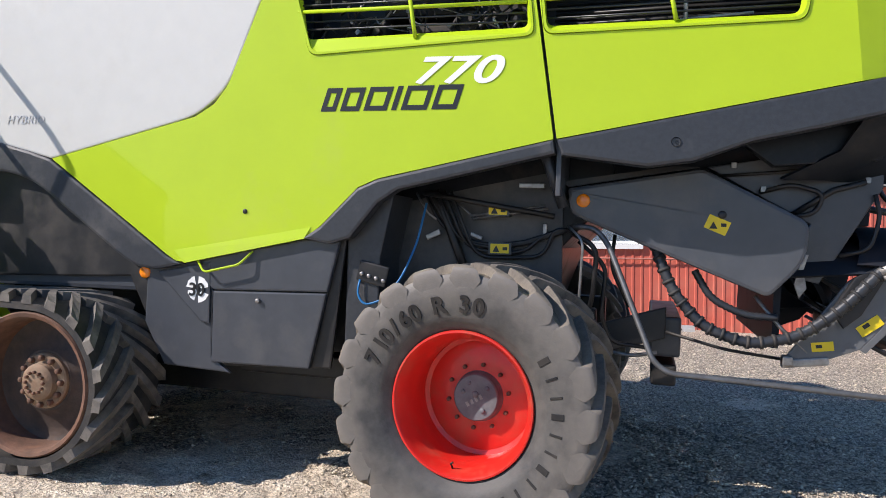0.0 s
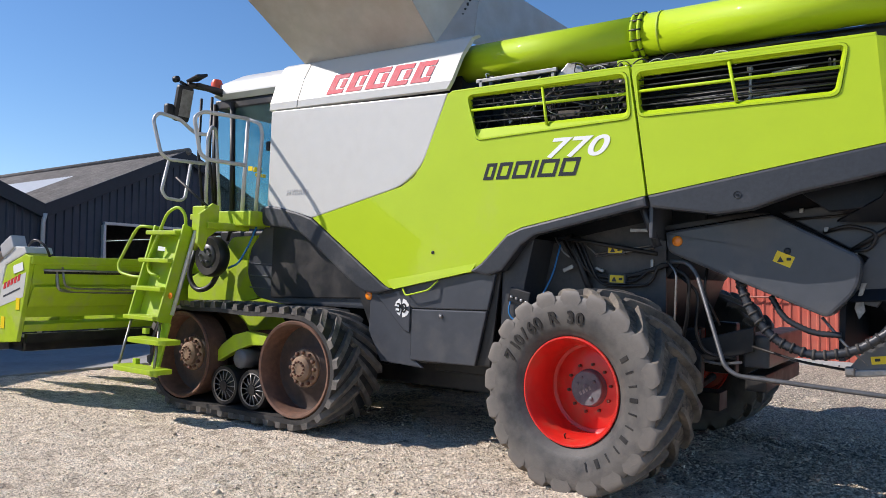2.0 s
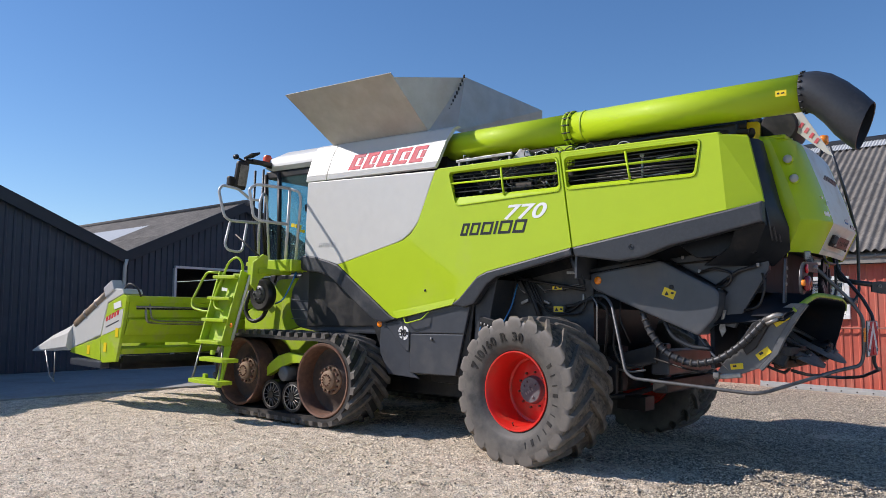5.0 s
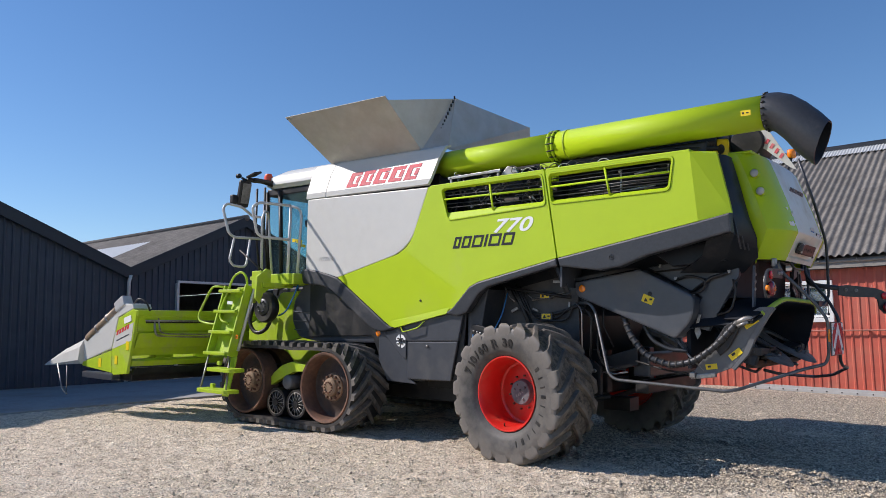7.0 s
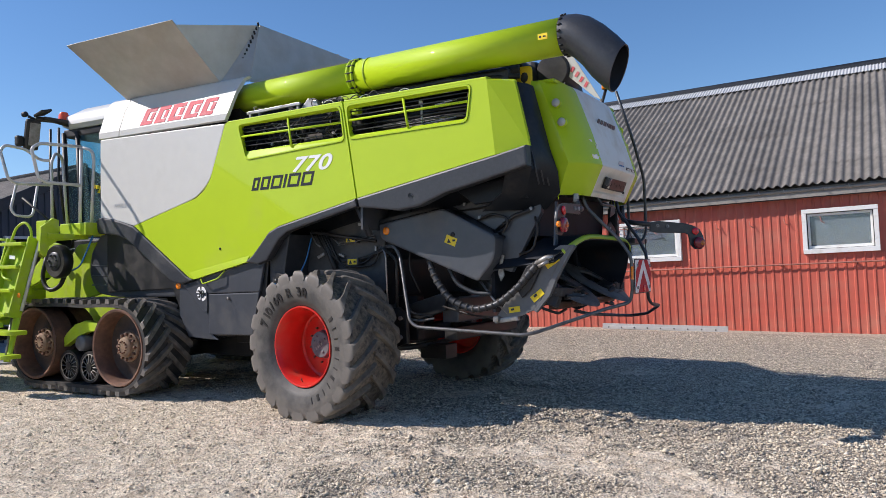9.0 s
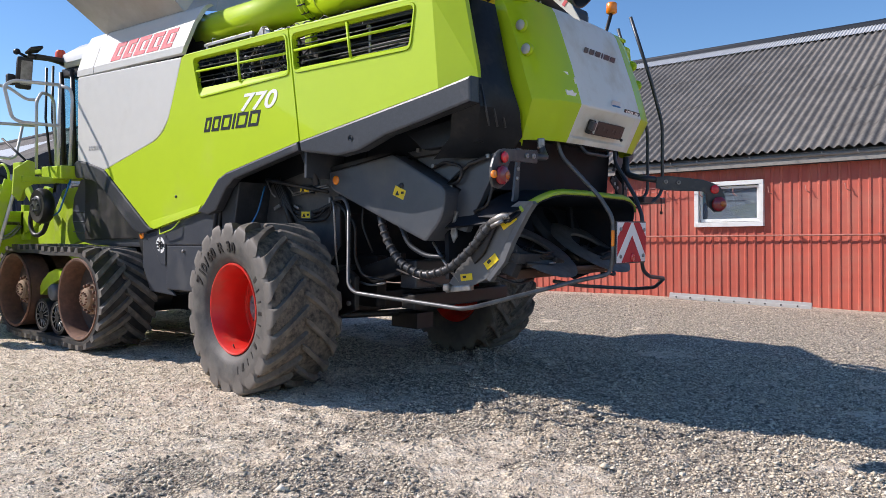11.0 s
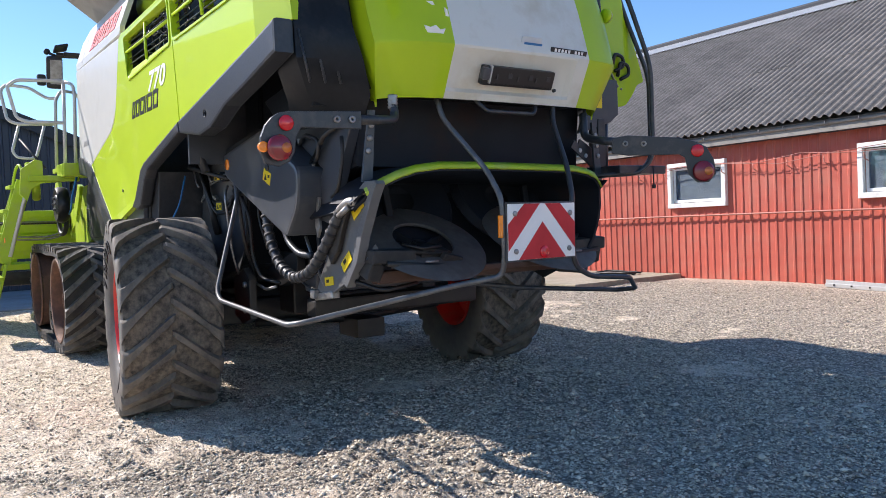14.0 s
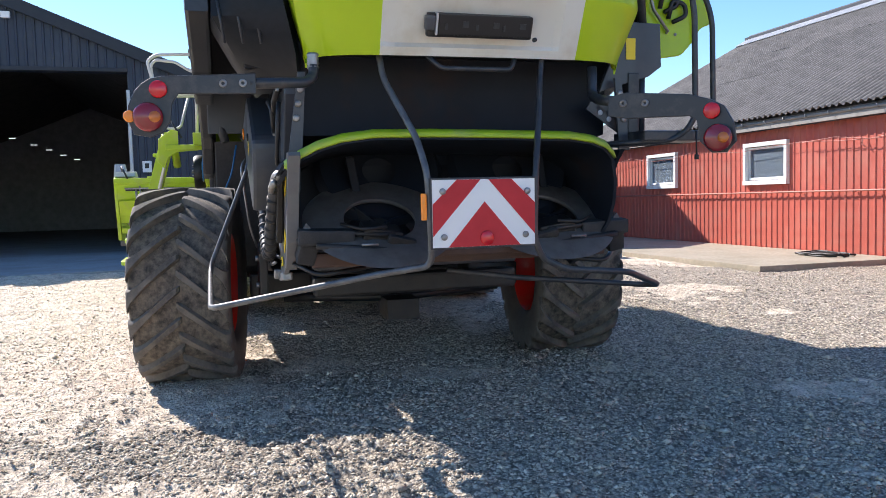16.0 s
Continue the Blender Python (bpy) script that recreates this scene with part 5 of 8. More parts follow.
def grain_tank():
    # side panels of the tank, leaning inwards, in two lengths
    for s in (-1, 1):
        for a, b, nm in ((-3.92, -3.52, "tank_corner_panel"), (-3.505, -1.62, "tank_side_panel")):
            top_b = b + (0.19 if nm == "tank_side_panel" else 0.03)
            top_a = a + 0.03
            bm = bmesh.new()
            pr = [(1.455, 3.262), (1.455, 3.335), (1.375, 3.58), (1.28, 3.76), (1.24, 3.79)]
            rows = []
            for k, (yy, z) in enumerate(pr):
                f = k / (len(pr) - 1)
                rows.append([bm.verts.new((a + (top_a - a) * f, s * yy, z)), bm.verts.new((b + (top_b - b) * f, s * yy, z))])
            for r0, r1 in zip(rows, rows[1:]):
                bm.faces.new((r0[0], r0[1], r1[1], r1[0]))
            bmesh.ops.recalc_face_normals(bm, faces=bm.faces)
            r = bmesh.ops.extrude_face_region(bm, geom=list(bm.faces))
            bmesh.ops.translate(bm, vec=(0, -s * 0.045, -0.01), verts=[v for v in r["geom"] if isinstance(v, bmesh.types.BMVert)])
            bmesh.ops.recalc_face_normals(bm, faces=bm.faces)
            part(nm, bm, WHITE, combine, "light grey grain-tank panel")
    bm = bmesh.new()
    box(bm, (-2.75, 0, 3.45), (2.25, 2.40, 0.55))
    box(bm, (-3.90, 0, 3.50), (0.05, 2.5, 0.55), None, 0.01)
    part("tank_body", bm, BLACK, combine)

    def flap(name, quad, mat=TIN, t=0.012):
        bm = bmesh.new()
        vs = [bm.verts.new(p) for p in quad]
        f = bm.faces.new(vs)
        bm.normal_update()
        n = f.normal.copy() * t
        r = bmesh.ops.extrude_face_region(bm, geom=[f])
        bmesh.ops.translate(bm, vec=n, verts=[v for v in r["geom"] if isinstance(v, bmesh.types.BMVert)])
        bmesh.ops.recalc_face_normals(bm, faces=bm.faces)
        return part(name, bm, mat, combine, "galvanised grain-tank flap, opened")
    z0 = 3.79
    for s in (-1, 1):
        flap("tank_flap", [(-3.62, s * 1.24, z0), (-1.92, s * 1.22, z0), (-2.025, s * 1.85, 4.40), (-3.88, s * 1.92, 4.385)])
        flap("tank_gusset", [(-1.92, s * 1.22, z0), (-2.016, s * 1.80, 4.352), (-1.71, s * 0.78, 4.555), (-1.62, s * 1.05, z0)])
        flap("tank_gusset", [(-3.62, s * 1.24, z0), (-3.88, s * 1.92, 4.385), (-4.05, s * 0.78, 4.45), (-3.80, s * 1.05, z0)])
    flap("tank_flap", [(-1.62, -1.05, z0), (-1.62, 1.05, z0), (-1.52, 0.85, 4.45), (-1.71, -0.78, 4.56)])
    flap("tank_flap", [(-3.80, -1.05, z0), (-3.80, 1.05, z0), (-4.05, 0.78, 4.45), (-4.05, -0.78, 4.45)])
    bm = bmesh.new()
    for i in range(9):
        f = i / 8
        p = Vector((-1.80, -0.95, 4.08)).lerp(Vector((-1.71, -0.78, 4.54)), f)
        tube(bm, [p + Vector((0.02, -0.03, 0)), p + Vector((0.03, -0.05, 0.035))], 0.012, 6)
    part("flap_hinge", bm, BLACK, combine, "black flap hinge")


grain_tank()


def auger():
    a, b = Vector((-1.75, -1.09, 3.565)), Vector((2.49, -1.20, 3.615))
    d = (b - a).normalized()
    joint = a.lerp(b, 0.434)
    bm = bmesh.new()
    tube(bm, [a, joint - d * 0.012], 0.168, 28)
    unl = part("auger_tube_inner", bm, LIME, combine, "lime green unloading auger tube")
    bm = bmesh.new()
    tube(bm, [joint + d * 0.012, b], 0.172, 28)
    part("auger_tube_outer", bm, LIME, combine, "lime green unloading auger tube")
    for off in (-0.03, 0.03):
        bm = bmesh.new()
        tube(bm, [joint + d * (off - 0.012), joint + d * (off + 0.012)], 0.192, 28)
        part("auger_flange", bm, LIME, combine)
    side = d.cross(Vector((0, 0, 1))).normalized()
    up = side.cross(d)
    for k in range(14):
        an = 2 * math.pi * k / 14
        p = joint + (side * math.cos(an) + up * math.sin(an)) * 0.184
        bm = bmesh.new()
        tube(bm, [p - d * 0.045, p + d * 0.05], 0.010, 6)
        part("flange_bolt", bm, BLACK, combine)
    bm = bmesh.new()
    tube(bm, [joint + d * 0.17, joint + d * 0.185], 0.178, 28)
    part("auger_band", bm, LIME_DULL, combine)
    bm = bmesh.new()
    box(bm, (0.02, -1.15, 3.36), (0.22, 0.16, 0.05), None, 0.008)
    box(bm, (0.06, -1.15, 3.26), (0.09, 0.08, 0.18), None, 0.008)
    part("auger_cradle", bm, LIME, combine, "lime green auger cradle")
    bm = bmesh.new()
    box(bm, b - d * 0.16 + Vector((0, -0.173, -0.02)), (0.095, 0.004, 0.055), None, 0)
    st = part("warning_sticker", bm, YELLOW, combine, "yellow warning sticker")
    for dx, w, h in ((-0.024, 0.018, 0.018), (0.016, 0.026, 0.012)):
        part("sticker_print", boxes((b - d * 0.16 + Vector((dx, -0.176, -0.02)), (w, 0.003, h))), INK, st)
    # drooping rubber spout
    bm = bmesh.new()
    cx, cy, cz = b
    rings = []
    for k, (dx, dz, tilt, ru, rv) in enumerate(((-0.02, 0.0, 0, 0.180, 0.180), (0.03, 0.0, 2, 0.184, 0.184), (0.10, -0.02, 7, 0.197, 0.188), (0.20, -0.085, 10, 0.222, 0.19), (0.30, -0.185, 14, 0.238, 0.19), (0.41, -0.295, 18, 0.232, 0.185), (0.49, -0.375, 21, 0.215, 0.175))):
        c = Vector((cx + dx, cy, cz + dz))
        u = Vector((math.sin(radians(tilt)), 0, math.cos(radians(tilt))))
        rings.append([bm.verts.new(c + u * (ru * math.sin(an)) + Vector((0, rv * math.cos(an), 0))) for an in (2 * math.pi * i / 28 for i in range(28))])
    for r0, r1 in zip(rings, rings[1:]):
        for i in range(28):
            bm.faces.new((r0[i], r0[(i + 1) % 28], r1[(i + 1) % 28], r1[i])).smooth = True
    bmesh.ops.recalc_face_normals(bm, faces=bm.faces)
    r = bmesh.ops.solidify(bm, geom=list(bm.faces), thickness=0.012)
    part("auger_spout", bm, TRIM, combine, "drooping black rubber spout", True)
    for k in range(18):
        an = 2 * math.pi * k / 18
        p = b + (side * math.cos(an) + up * math.sin(an)) * 0.188
        bm = bmesh.new()
        tube(bm, [p - d * 0.01, p + d * 0.02], 0.010, 6)
        part("spout_bolt", bm, BLACK, combine)


auger()


# ---------------------------------------------------------------- rear wheels
def build_wheel(y, flip):
    w = new("rear_wheel")
    w.parent = combine
    w.location = (-0.092, y, 0.733)
    w.rotation_euler = (0, 0, radians(-6.9) + (math.pi if flip else 0.0))
    w.scale = (1.0, 0.877, 1.0)
    bm = bmesh.new()
    half = [(0.405, 0.315), (0.43, 0.345), (0.455, 0.362), (0.462, 0.370), (0.50, 0.387), (0.60, 0.405), (0.66, 0.404), (0.70, 0.396), (0.718, 0.382)]
    lathe(bm, half, 90)
    lathe(bm, [(r, -h) for r, h in half], 90)
    part("tyre", bm, RUBBER, w, "worn dusty lugged tractor tyre", True)
    bm = bmesh.new()
    lathe(bm, [(0.718, 0.382), (0.722, 0.362), (0.721, 0.30), (0.721, 0.15), (0.722, 0.0), (0.721, -0.15), (0.721, -0.30), (0.722, -0.362), (0.718, -0.382)], 90)
    part("tread", bm, TREAD, w, "dark tyre tread with dried mud", True)
    # chevron lugs run from the side wall over the shoulder to the centre line
    n = 20
    prof = ((0.4035, 0.630, 0.634, -0.030), (0.4055, 0.660, 0.690, -0.030), (0.4055, 0.688, 0.716, -0.030), (0.4030, 0.700, 0.738, -0.026), (0.397, 0.704, 0.755, -0.018), (0.385, 0.706, 0.765, -0.002), (0.360, 0.708, 0.769, 0.030), (0.270, 0.709, 0.772, 0.125),
            (0.150, 0.710, 0.774, 0.250), (0.050, 0.712, 0.773, 0.345), (0.005, 0.712, 0.769, 0.385), (-0.015, 0.712, 0.750, 0.400))
    wide = (0.050, 0.078, 0.100, 0.103, 0.096, 0.080, 0.060, 0.038, 0.035, 0.037, 0.033, 0.024)
    for side in (-1, 1):
        bm = bmesh.new()
        rows = []
        for (hh, r_in, r_out, sweep), hw in zip(prof, wide):
            ring = []
            for da, q in ((-1.25, 0.0), (-1.0, 0.86), (-0.84, 1.0), (0.0, 1.0), (0.84, 1.0), (1.0, 0.86), (1.25, 0.0)):
                an, rr = sweep + da * hw, r_in + (r_out - r_in) * q
                ring.append(bm.verts.new((rr * math.cos(an), side * hh, rr * math.sin(an))))
            rows.append(ring)
        for r0, r1 in zip(rows, rows[1:]):
            for i in range(6):
                f = bm.faces.new((r0[i], r0[i + 1], r1[i + 1], r1[i]))
                f.smooth, f.material_index = True, 1 if r1 in rows[:5] else 0
        bm.faces.new(rows[0][::-1]).material_index = 1
        bm.faces.new(rows[-1])
        bmesh.ops.recalc_face_normals(bm, faces=bm.faces)
        first = part("lug", bm, (LUG, RUBBER), w)
        first.data.set_sharp_from_angle(angle=radians(38))
        for k in range(n):
            lug = first if k == 0 else new("lug", first.data)
            lug.parent = w
            lug.rotation_euler = (0, -2 * math.pi * (k + (0.5 if side > 0 else 0.0)) / n, 0)
    bm = bmesh.new()
    lathe(bm, [(0.395, -0.30), (0.412, -0.335), (0.408, -0.347), (0.398, -0.348), (0.388, -0.335), (0.383, -0.31), (0.366, -0.285), (0.360, -0.20), (0.352, -0.185), (0.348, -0.05), (0.344, 0.030)], 72)
    rim = part("rim", bm, RED_RIM, w, "deep-dished red steel rim", True)
    bm = bmesh.new()
    lathe(bm, [(0.352, 0.020), (0.340, 0.026), (0.318, 0.034), (0.30, 0.028), (0.19, 0.010), (0.0, 0.010)], 64)
    part("rim_disc", bm, RED_RIM, w, "red wheel disc", True)
    bm = bmesh.new()
    tube(bm, [(-0.05, -0.285, -0.362), (-0.06, -0.29, -0.335), (-0.045, -0.30, -0.325)], 0.006, 6)
    part("valve_stem", bm, BLACK, w)
    bm = bmesh.new()
    lathe(bm, [(0.40, 0.30), (0.408, 0.335), (0.40, 0.345), (0.37, 0.30), (0.35, 0.15), (0.335, 0.07), (0.20, 0.075), (0.20, 0.16), (0.0, 0.16)], 48)
    part("rim_inner", bm, RED_RIM, w, "", True)
    bm = bmesh.new()
    lathe(bm, [(0.150, 0.02), (0.146, 0.0), (0.138, -0.012), (0.136, -0.050), (0.128, -0.060), (0.06, -0.065), (0.0, -0.066)], 40)
    hub = part("hub_cap", bm, HUB, w, "chipped grey hub cap", True)
    hub.data.set_sharp_from_angle(angle=radians(35))
    for x, z, r in ((0.0, 0.02, 0.020), (0.07, 0.06, 0.013), (-0.075, 0.03, 0.013), (0.045, -0.07, 0.016), (-0.04, 0.082, 0.012)):
        bm = bmesh.new()
        disc(bm, (x, -0.066, z), r, 0.016, sides=8)
        part("hub_plug", bm, HUB, hub)
    for i in range(4):
        bm = bmesh.new()
        box(bm, (-0.045 + i * 0.026, -0.0665, -0.040 + i * 0.016), (0.018, 0.004, 0.028), Matrix.Rotation(radians(-32), 3, 'Y'))
        part("hub_mark", bm, STEEL, hub)
    for k in range(10):
        an = 2 * math.pi * (k + 0.3) / 10
        bm = bmesh.new()
        disc(bm, (0.186 * math.cos(an), 0.0, 0.186 * math.sin(an)), 0.012, 0.04, sides=6)
        part("wheel_nut", bm, RUST, w)
    # size moulded on the side wall, running round the tyre
    spans = [("7", 156), ("1", 148), ("0", 141), ("/", 133.5), ("6", 126), ("0", 118.5), ("R", 103), ("3", 88), ("0", 79.5)]
    for ch, deg in spans:
        bm = lettering(ch, 0.13, 0.0, 0.010, 1.0, 0.004)
        wd = max(v.co.x for v in bm.verts)
        bmesh.ops.translate(bm, vec=(-wd / 2, 0, 0), verts=bm.verts)
        an = radians(deg)
        m = Matrix.Translation((0.515 * math.cos(an), -0.394, 0.515 * math.sin(an))) @ Matrix.Rotation(math.pi / 2 - an, 4, 'Y') @ Matrix.Rotation(radians(11), 4, 'X')
        bmesh.ops.transform(bm, matrix=m, verts=bm.verts)
        part("size_character", bm, BLACK, w)
    for i in range(11):
        an = radians(32 - i * 10.2)
        bm = bmesh.new()
        box(bm, (0, 0, 0.035), (0.014 if i % 3 else 0.034, 0.005, 0.070), None, 0.002)
        m = Matrix.Translation((0.515 * math.cos(an), -0.392, 0.515 * math.sin(an))) @ Matrix.Rotation(math.pi / 2 - an, 4, 'Y') @ Matrix.Rotation(radians(10), 4, 'X')
        bmesh.ops.transform(bm, matrix=m, verts=bm.verts)
        part("maker_mark", bm, BLACK, w)
    return w


build_wheel(-1.587, False)
build_wheel(1.587, True)


# ---------------------------------------------------------------- crawler tracks
def track(s):
    xf, xr, zc, r, yo, yi = -4.62, -2.95, 0.615, 0.475, 1.93, 1.29
    t = new("crawler_track")
    t.parent = combine
    # path of the belt
    path = []
    for i in range(25):
        a = -math.pi / 2 + math.pi * i / 24
        path.append((xr + r * math.cos(a), zc + r * math.sin(a)))
    for i in range(1, 12):
        path.append((xr + (xf - xr) * i / 12, zc + r + 0.006 * math.sin(i)))
    for i in range(25):
        a = math.pi / 2 + math.pi * i / 24
        path.append((xf + r * math.cos(a), zc + r * math.sin(a)))
    for i in range(1, 12):
        path.append((xf + (xr - xf) * i / 12, zc - r))
    n = len(path)
    nor = []
    for i in range(n):
        d = Vector(path[(i + 1) % n]) - Vector(path[i - 1])
        nor.append(Vector((d.y, -d.x)).normalized())
    bm = bmesh.new()
    rings = []
    for i in range(n):
        p, q = Vector(path[i]), Vector(path[i]) + nor[i] * 0.045
        rings.append([bm.verts.new((p.x, s * yo, p.y)), bm.verts.new((q.x, s * yo, q.y)), bm.verts.new((q.x, s * yi, q.y)), bm.verts.new((p.x, s * yi, p.y))])
    for i in range(n):
        a, b = rings[i], rings[(i + 1) % n]
        for k in range(4):
            bm.faces.new((a[k], a[(k + 1) % 4], b[(k + 1) % 4], b[k]))
    bmesh.ops.recalc_face_normals(bm, faces=bm.faces)
    part("belt", bm, TRACK, t, "black rubber crawler belt")
    # lugs in a chevron
    lens = [0.0]
    for i in range(n):
        lens.append(lens[-1] + (Vector(path[(i + 1) % n]) - Vector(path[i])).length)
    total = lens[-1]

    def at(u):
        u %= total
        for i in range(n):
            if lens[i + 1] >= u:
                f = (u - lens[i]) / (lens[i + 1] - lens[i])
                return Vector(path[i]).lerp(Vector(path[(i + 1) % n]), f), nor[i].lerp(nor[(i + 1) % n], f).normalized()
    count = 38
    for side in (0, 1):
        for k in range(count):
            u0 = total * (k + 0.5 * side) / count
            rows = []
            bm = bmesh.new()
            for i in range(5):
                f = i / 4
                yy = yo + 0.005 - (yo - yi + 0.01) * (0.54 * f if side == 0 else 1 - 0.54 * f)
                ring = []
                for du, h in ((-0.040, 0.040), (-0.028, 0.098), (0.028, 0.098), (0.040, 0.040)):
                    p, nn = at(u0 + 0.27 * f + du)
                    q = p + nn * h
                    ring.append(bm.verts.new((q.x, s * yy, q.y)))
                rows.append(ring)
            for r0, r1 in zip(rows, rows[1:]):
                for i in range(3):
                    bm.faces.new((r0[i], r0[i + 1], r1[i + 1], r1[i]))
            bm.faces.new(rows[0])
            bm.faces.new(rows[-1][::-1])
            bmesh.ops.recalc_face_normals(bm, faces=bm.faces)
            part("track_lug", bm, TRACK_LUG, t)
    for x, nm in ((xr, "drive_wheel"), (xf, "front_wheel")):
        bm = bmesh.new()
        c = (x, 0, zc)
        lathe(bm, [(0.455, s * 1.90), (0.465, s * 1.92), (0.455, s * 1.935), (0.432, s * 1.928), (0.418, s * 1.90), (0.412, s * 1.80), (0.408, s * 1.70)], 48, 'y', c)
        lathe(bm, [(0.455, s * 1.90), (0.45, s * 1.66), (0.40, s * 1.62), (0.10, s * 1.60), (0.10, s * 1.40)], 40, 'y', c)
        lathe(bm, [(0.45, s * 1.56), (0.45, s * 1.32), (0.40, s * 1.30), (0.1, s * 1.36)], 40, 'y', c)
        wh = part(nm, bm, RUST, t, "rust-brown steel track wheel", True)
        bm = bmesh.new()
        lathe(bm, [(0.410, s * 1.70), (0.385, s * 1.69), (0.33, s * 1.695), (0.24, s * 1.72), (0.20, s * 1.755), (0.0, s * 1.755)], 48, 'y', c)
        part("wheel_disc", bm, BROWN, wh, "dark brown dished wheel disc", True)
        bm = bmesh.new()
        lathe(bm, [(0.185, s * 1.74), (0.182, s * 1.775), (0.172, s * 1.785), (0.125, s * 1.788), (0.118, s * 1.83), (0.10, s * 1.845), (0.085, s * 1.85), (0.0, s * 1.852)], 32, 'y', c)
        part("hub", bm, HUB_RUST, wh, "dusty tan-brown wheel hub", True)
        for k in range(12):
            an = 2 * math.pi * k / 12
            for rr, yy, sz, dp, sd in ((0.152, 1.795, 0.019, 0.045, 6), (0.068, 1.855, 0.011, 0.03, 6)):
                bm = bmesh.new()
                disc(bm, (x + rr * math.cos(an), s * yy, zc + rr * math.sin(an)), sz, dp, sides=sd)
                part("wheel_bolt", bm, RUST, wh)
    for x in (-3.985, -3.572):
        bm = bmesh.new()
        lathe(bm, [(0.165, s * 1.86), (0.195, s * 1.86), (0.20, s * 1.85), (0.20, s * 1.36), (0.15, s * 1.36)], 32, 'y', (x, 0, 0.345))
        lathe(bm, [(0.06, s * 1.84), (0.16, s * 1.80), (0.165, s * 1.70), (0.0, s * 1.70)], 32, 'y', (x, 0, 0.345))
        wh = part("idler_roller", bm, BLACK, t, "black rubber idler roller", True)
        bm = bmesh.new()
        for k in range(14):
            an = 2 * math.pi * k / 14
            tube(bm, [(x + 0.055 * math.cos(an), s * 1.86, 0.345 + 0.055 * math.sin(an)), (x + 0.165 * math.cos(an), s * 1.845, 0.345 + 0.165 * math.sin(an))], 0.0065, 5)
        lathe(bm, [(0.152, s * 1.855), (0.165, s * 1.86), (0.17, s * 1.85)], 32, 'y', (x, 0, 0.345))
        part("spoke_plate", bm, STEEL, wh, "bare metal spoked roller face")
        bm = bmesh.new()
        lathe(bm, [(0.06, s * 1.82), (0.052, s * 1.872), (0.0, s * 1.878)], 20, 'y', (x, 0, 0.345))
        part("roller_hub", bm, BLACK, wh, "", True)
    bm = bmesh.new()
    plate(bm, [(-4.28, 0.575), (-4.23, 0.54), (-3.93, 0.69), (-3.70, 0.775), (-3.47, 0.79), (-3.42, 0.83), (-3.46, 0.89), (-3.75, 0.915), (-3.95, 0.86), (-4.12, 0.75)], s * 1.80, s * 1.70, 0.012)
    part("roller_arm", bm, LIME_DULL, t, "curved lime green roller arm")
    bm = bmesh.new()
    disc(bm, (-3.80, s * 1.72, 0.63), 0.10, 0.24, sides=24)
    part("tension_cylinder", bm, PLATE, t)
    bm = bmesh.new()
    box(bm, (-3.8, s * 1.5, 0.70), (1.5, 0.24, 0.28), None, 0.03)
    disc(bm, (xr, s * 1.35, zc), 0.15, 0.5, sides=20)
    box(bm, (-3.78, s * 1.45, 0.34), (0.55, 0.16, 0.12), None, 0.02)
    part("track_frame", bm, BLACK, t, "black track frame")


track(-1)
track(1)


# ---------------------------------------------------------------- rear: drive cover, straw hood, chopper, lamps
def drive_cover():
    o = corner_round([(0.33, 1.975), (1.12, 2.105), (1.712, 1.805), (1.70, 1.575), (1.505, 1.362), (0.87, 1.61), (0.35, 1.815)], [0.02, 0.04, 0.06, 0.14, 0.04, 0.02, 0.06])
    bm = bmesh.new()
    plate(bm, o, -1.165, -0.88, 0.022)
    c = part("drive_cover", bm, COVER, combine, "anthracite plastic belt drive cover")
    bm = bmesh.new()
    disc(bm, (1.235, -1.170, 1.835), 0.024, 0.014)
    part("cover_lock", bm, INK, c)
    bm = bmesh.new()
    plate(bm, [(0.30, 2.02), (0.95, 2.12), (1.10, 2.115), (0.33, 1.985)], -1.13, -1.10)
    part("cover_seam", bm, BLACK, c)
    bm = bmesh.new()
    o2 = [(1.66, 1.44), (1.70, 1.62), (1.735, 1.62), (1.71, 1.53), (1.73, 1.42), (1.69, 1.36)]
    plate(bm, o2, -1.03, -1.01, 0.004)
    part("catch", bm, STEEL, combine, "galvanised catch plate")


drive_cover()


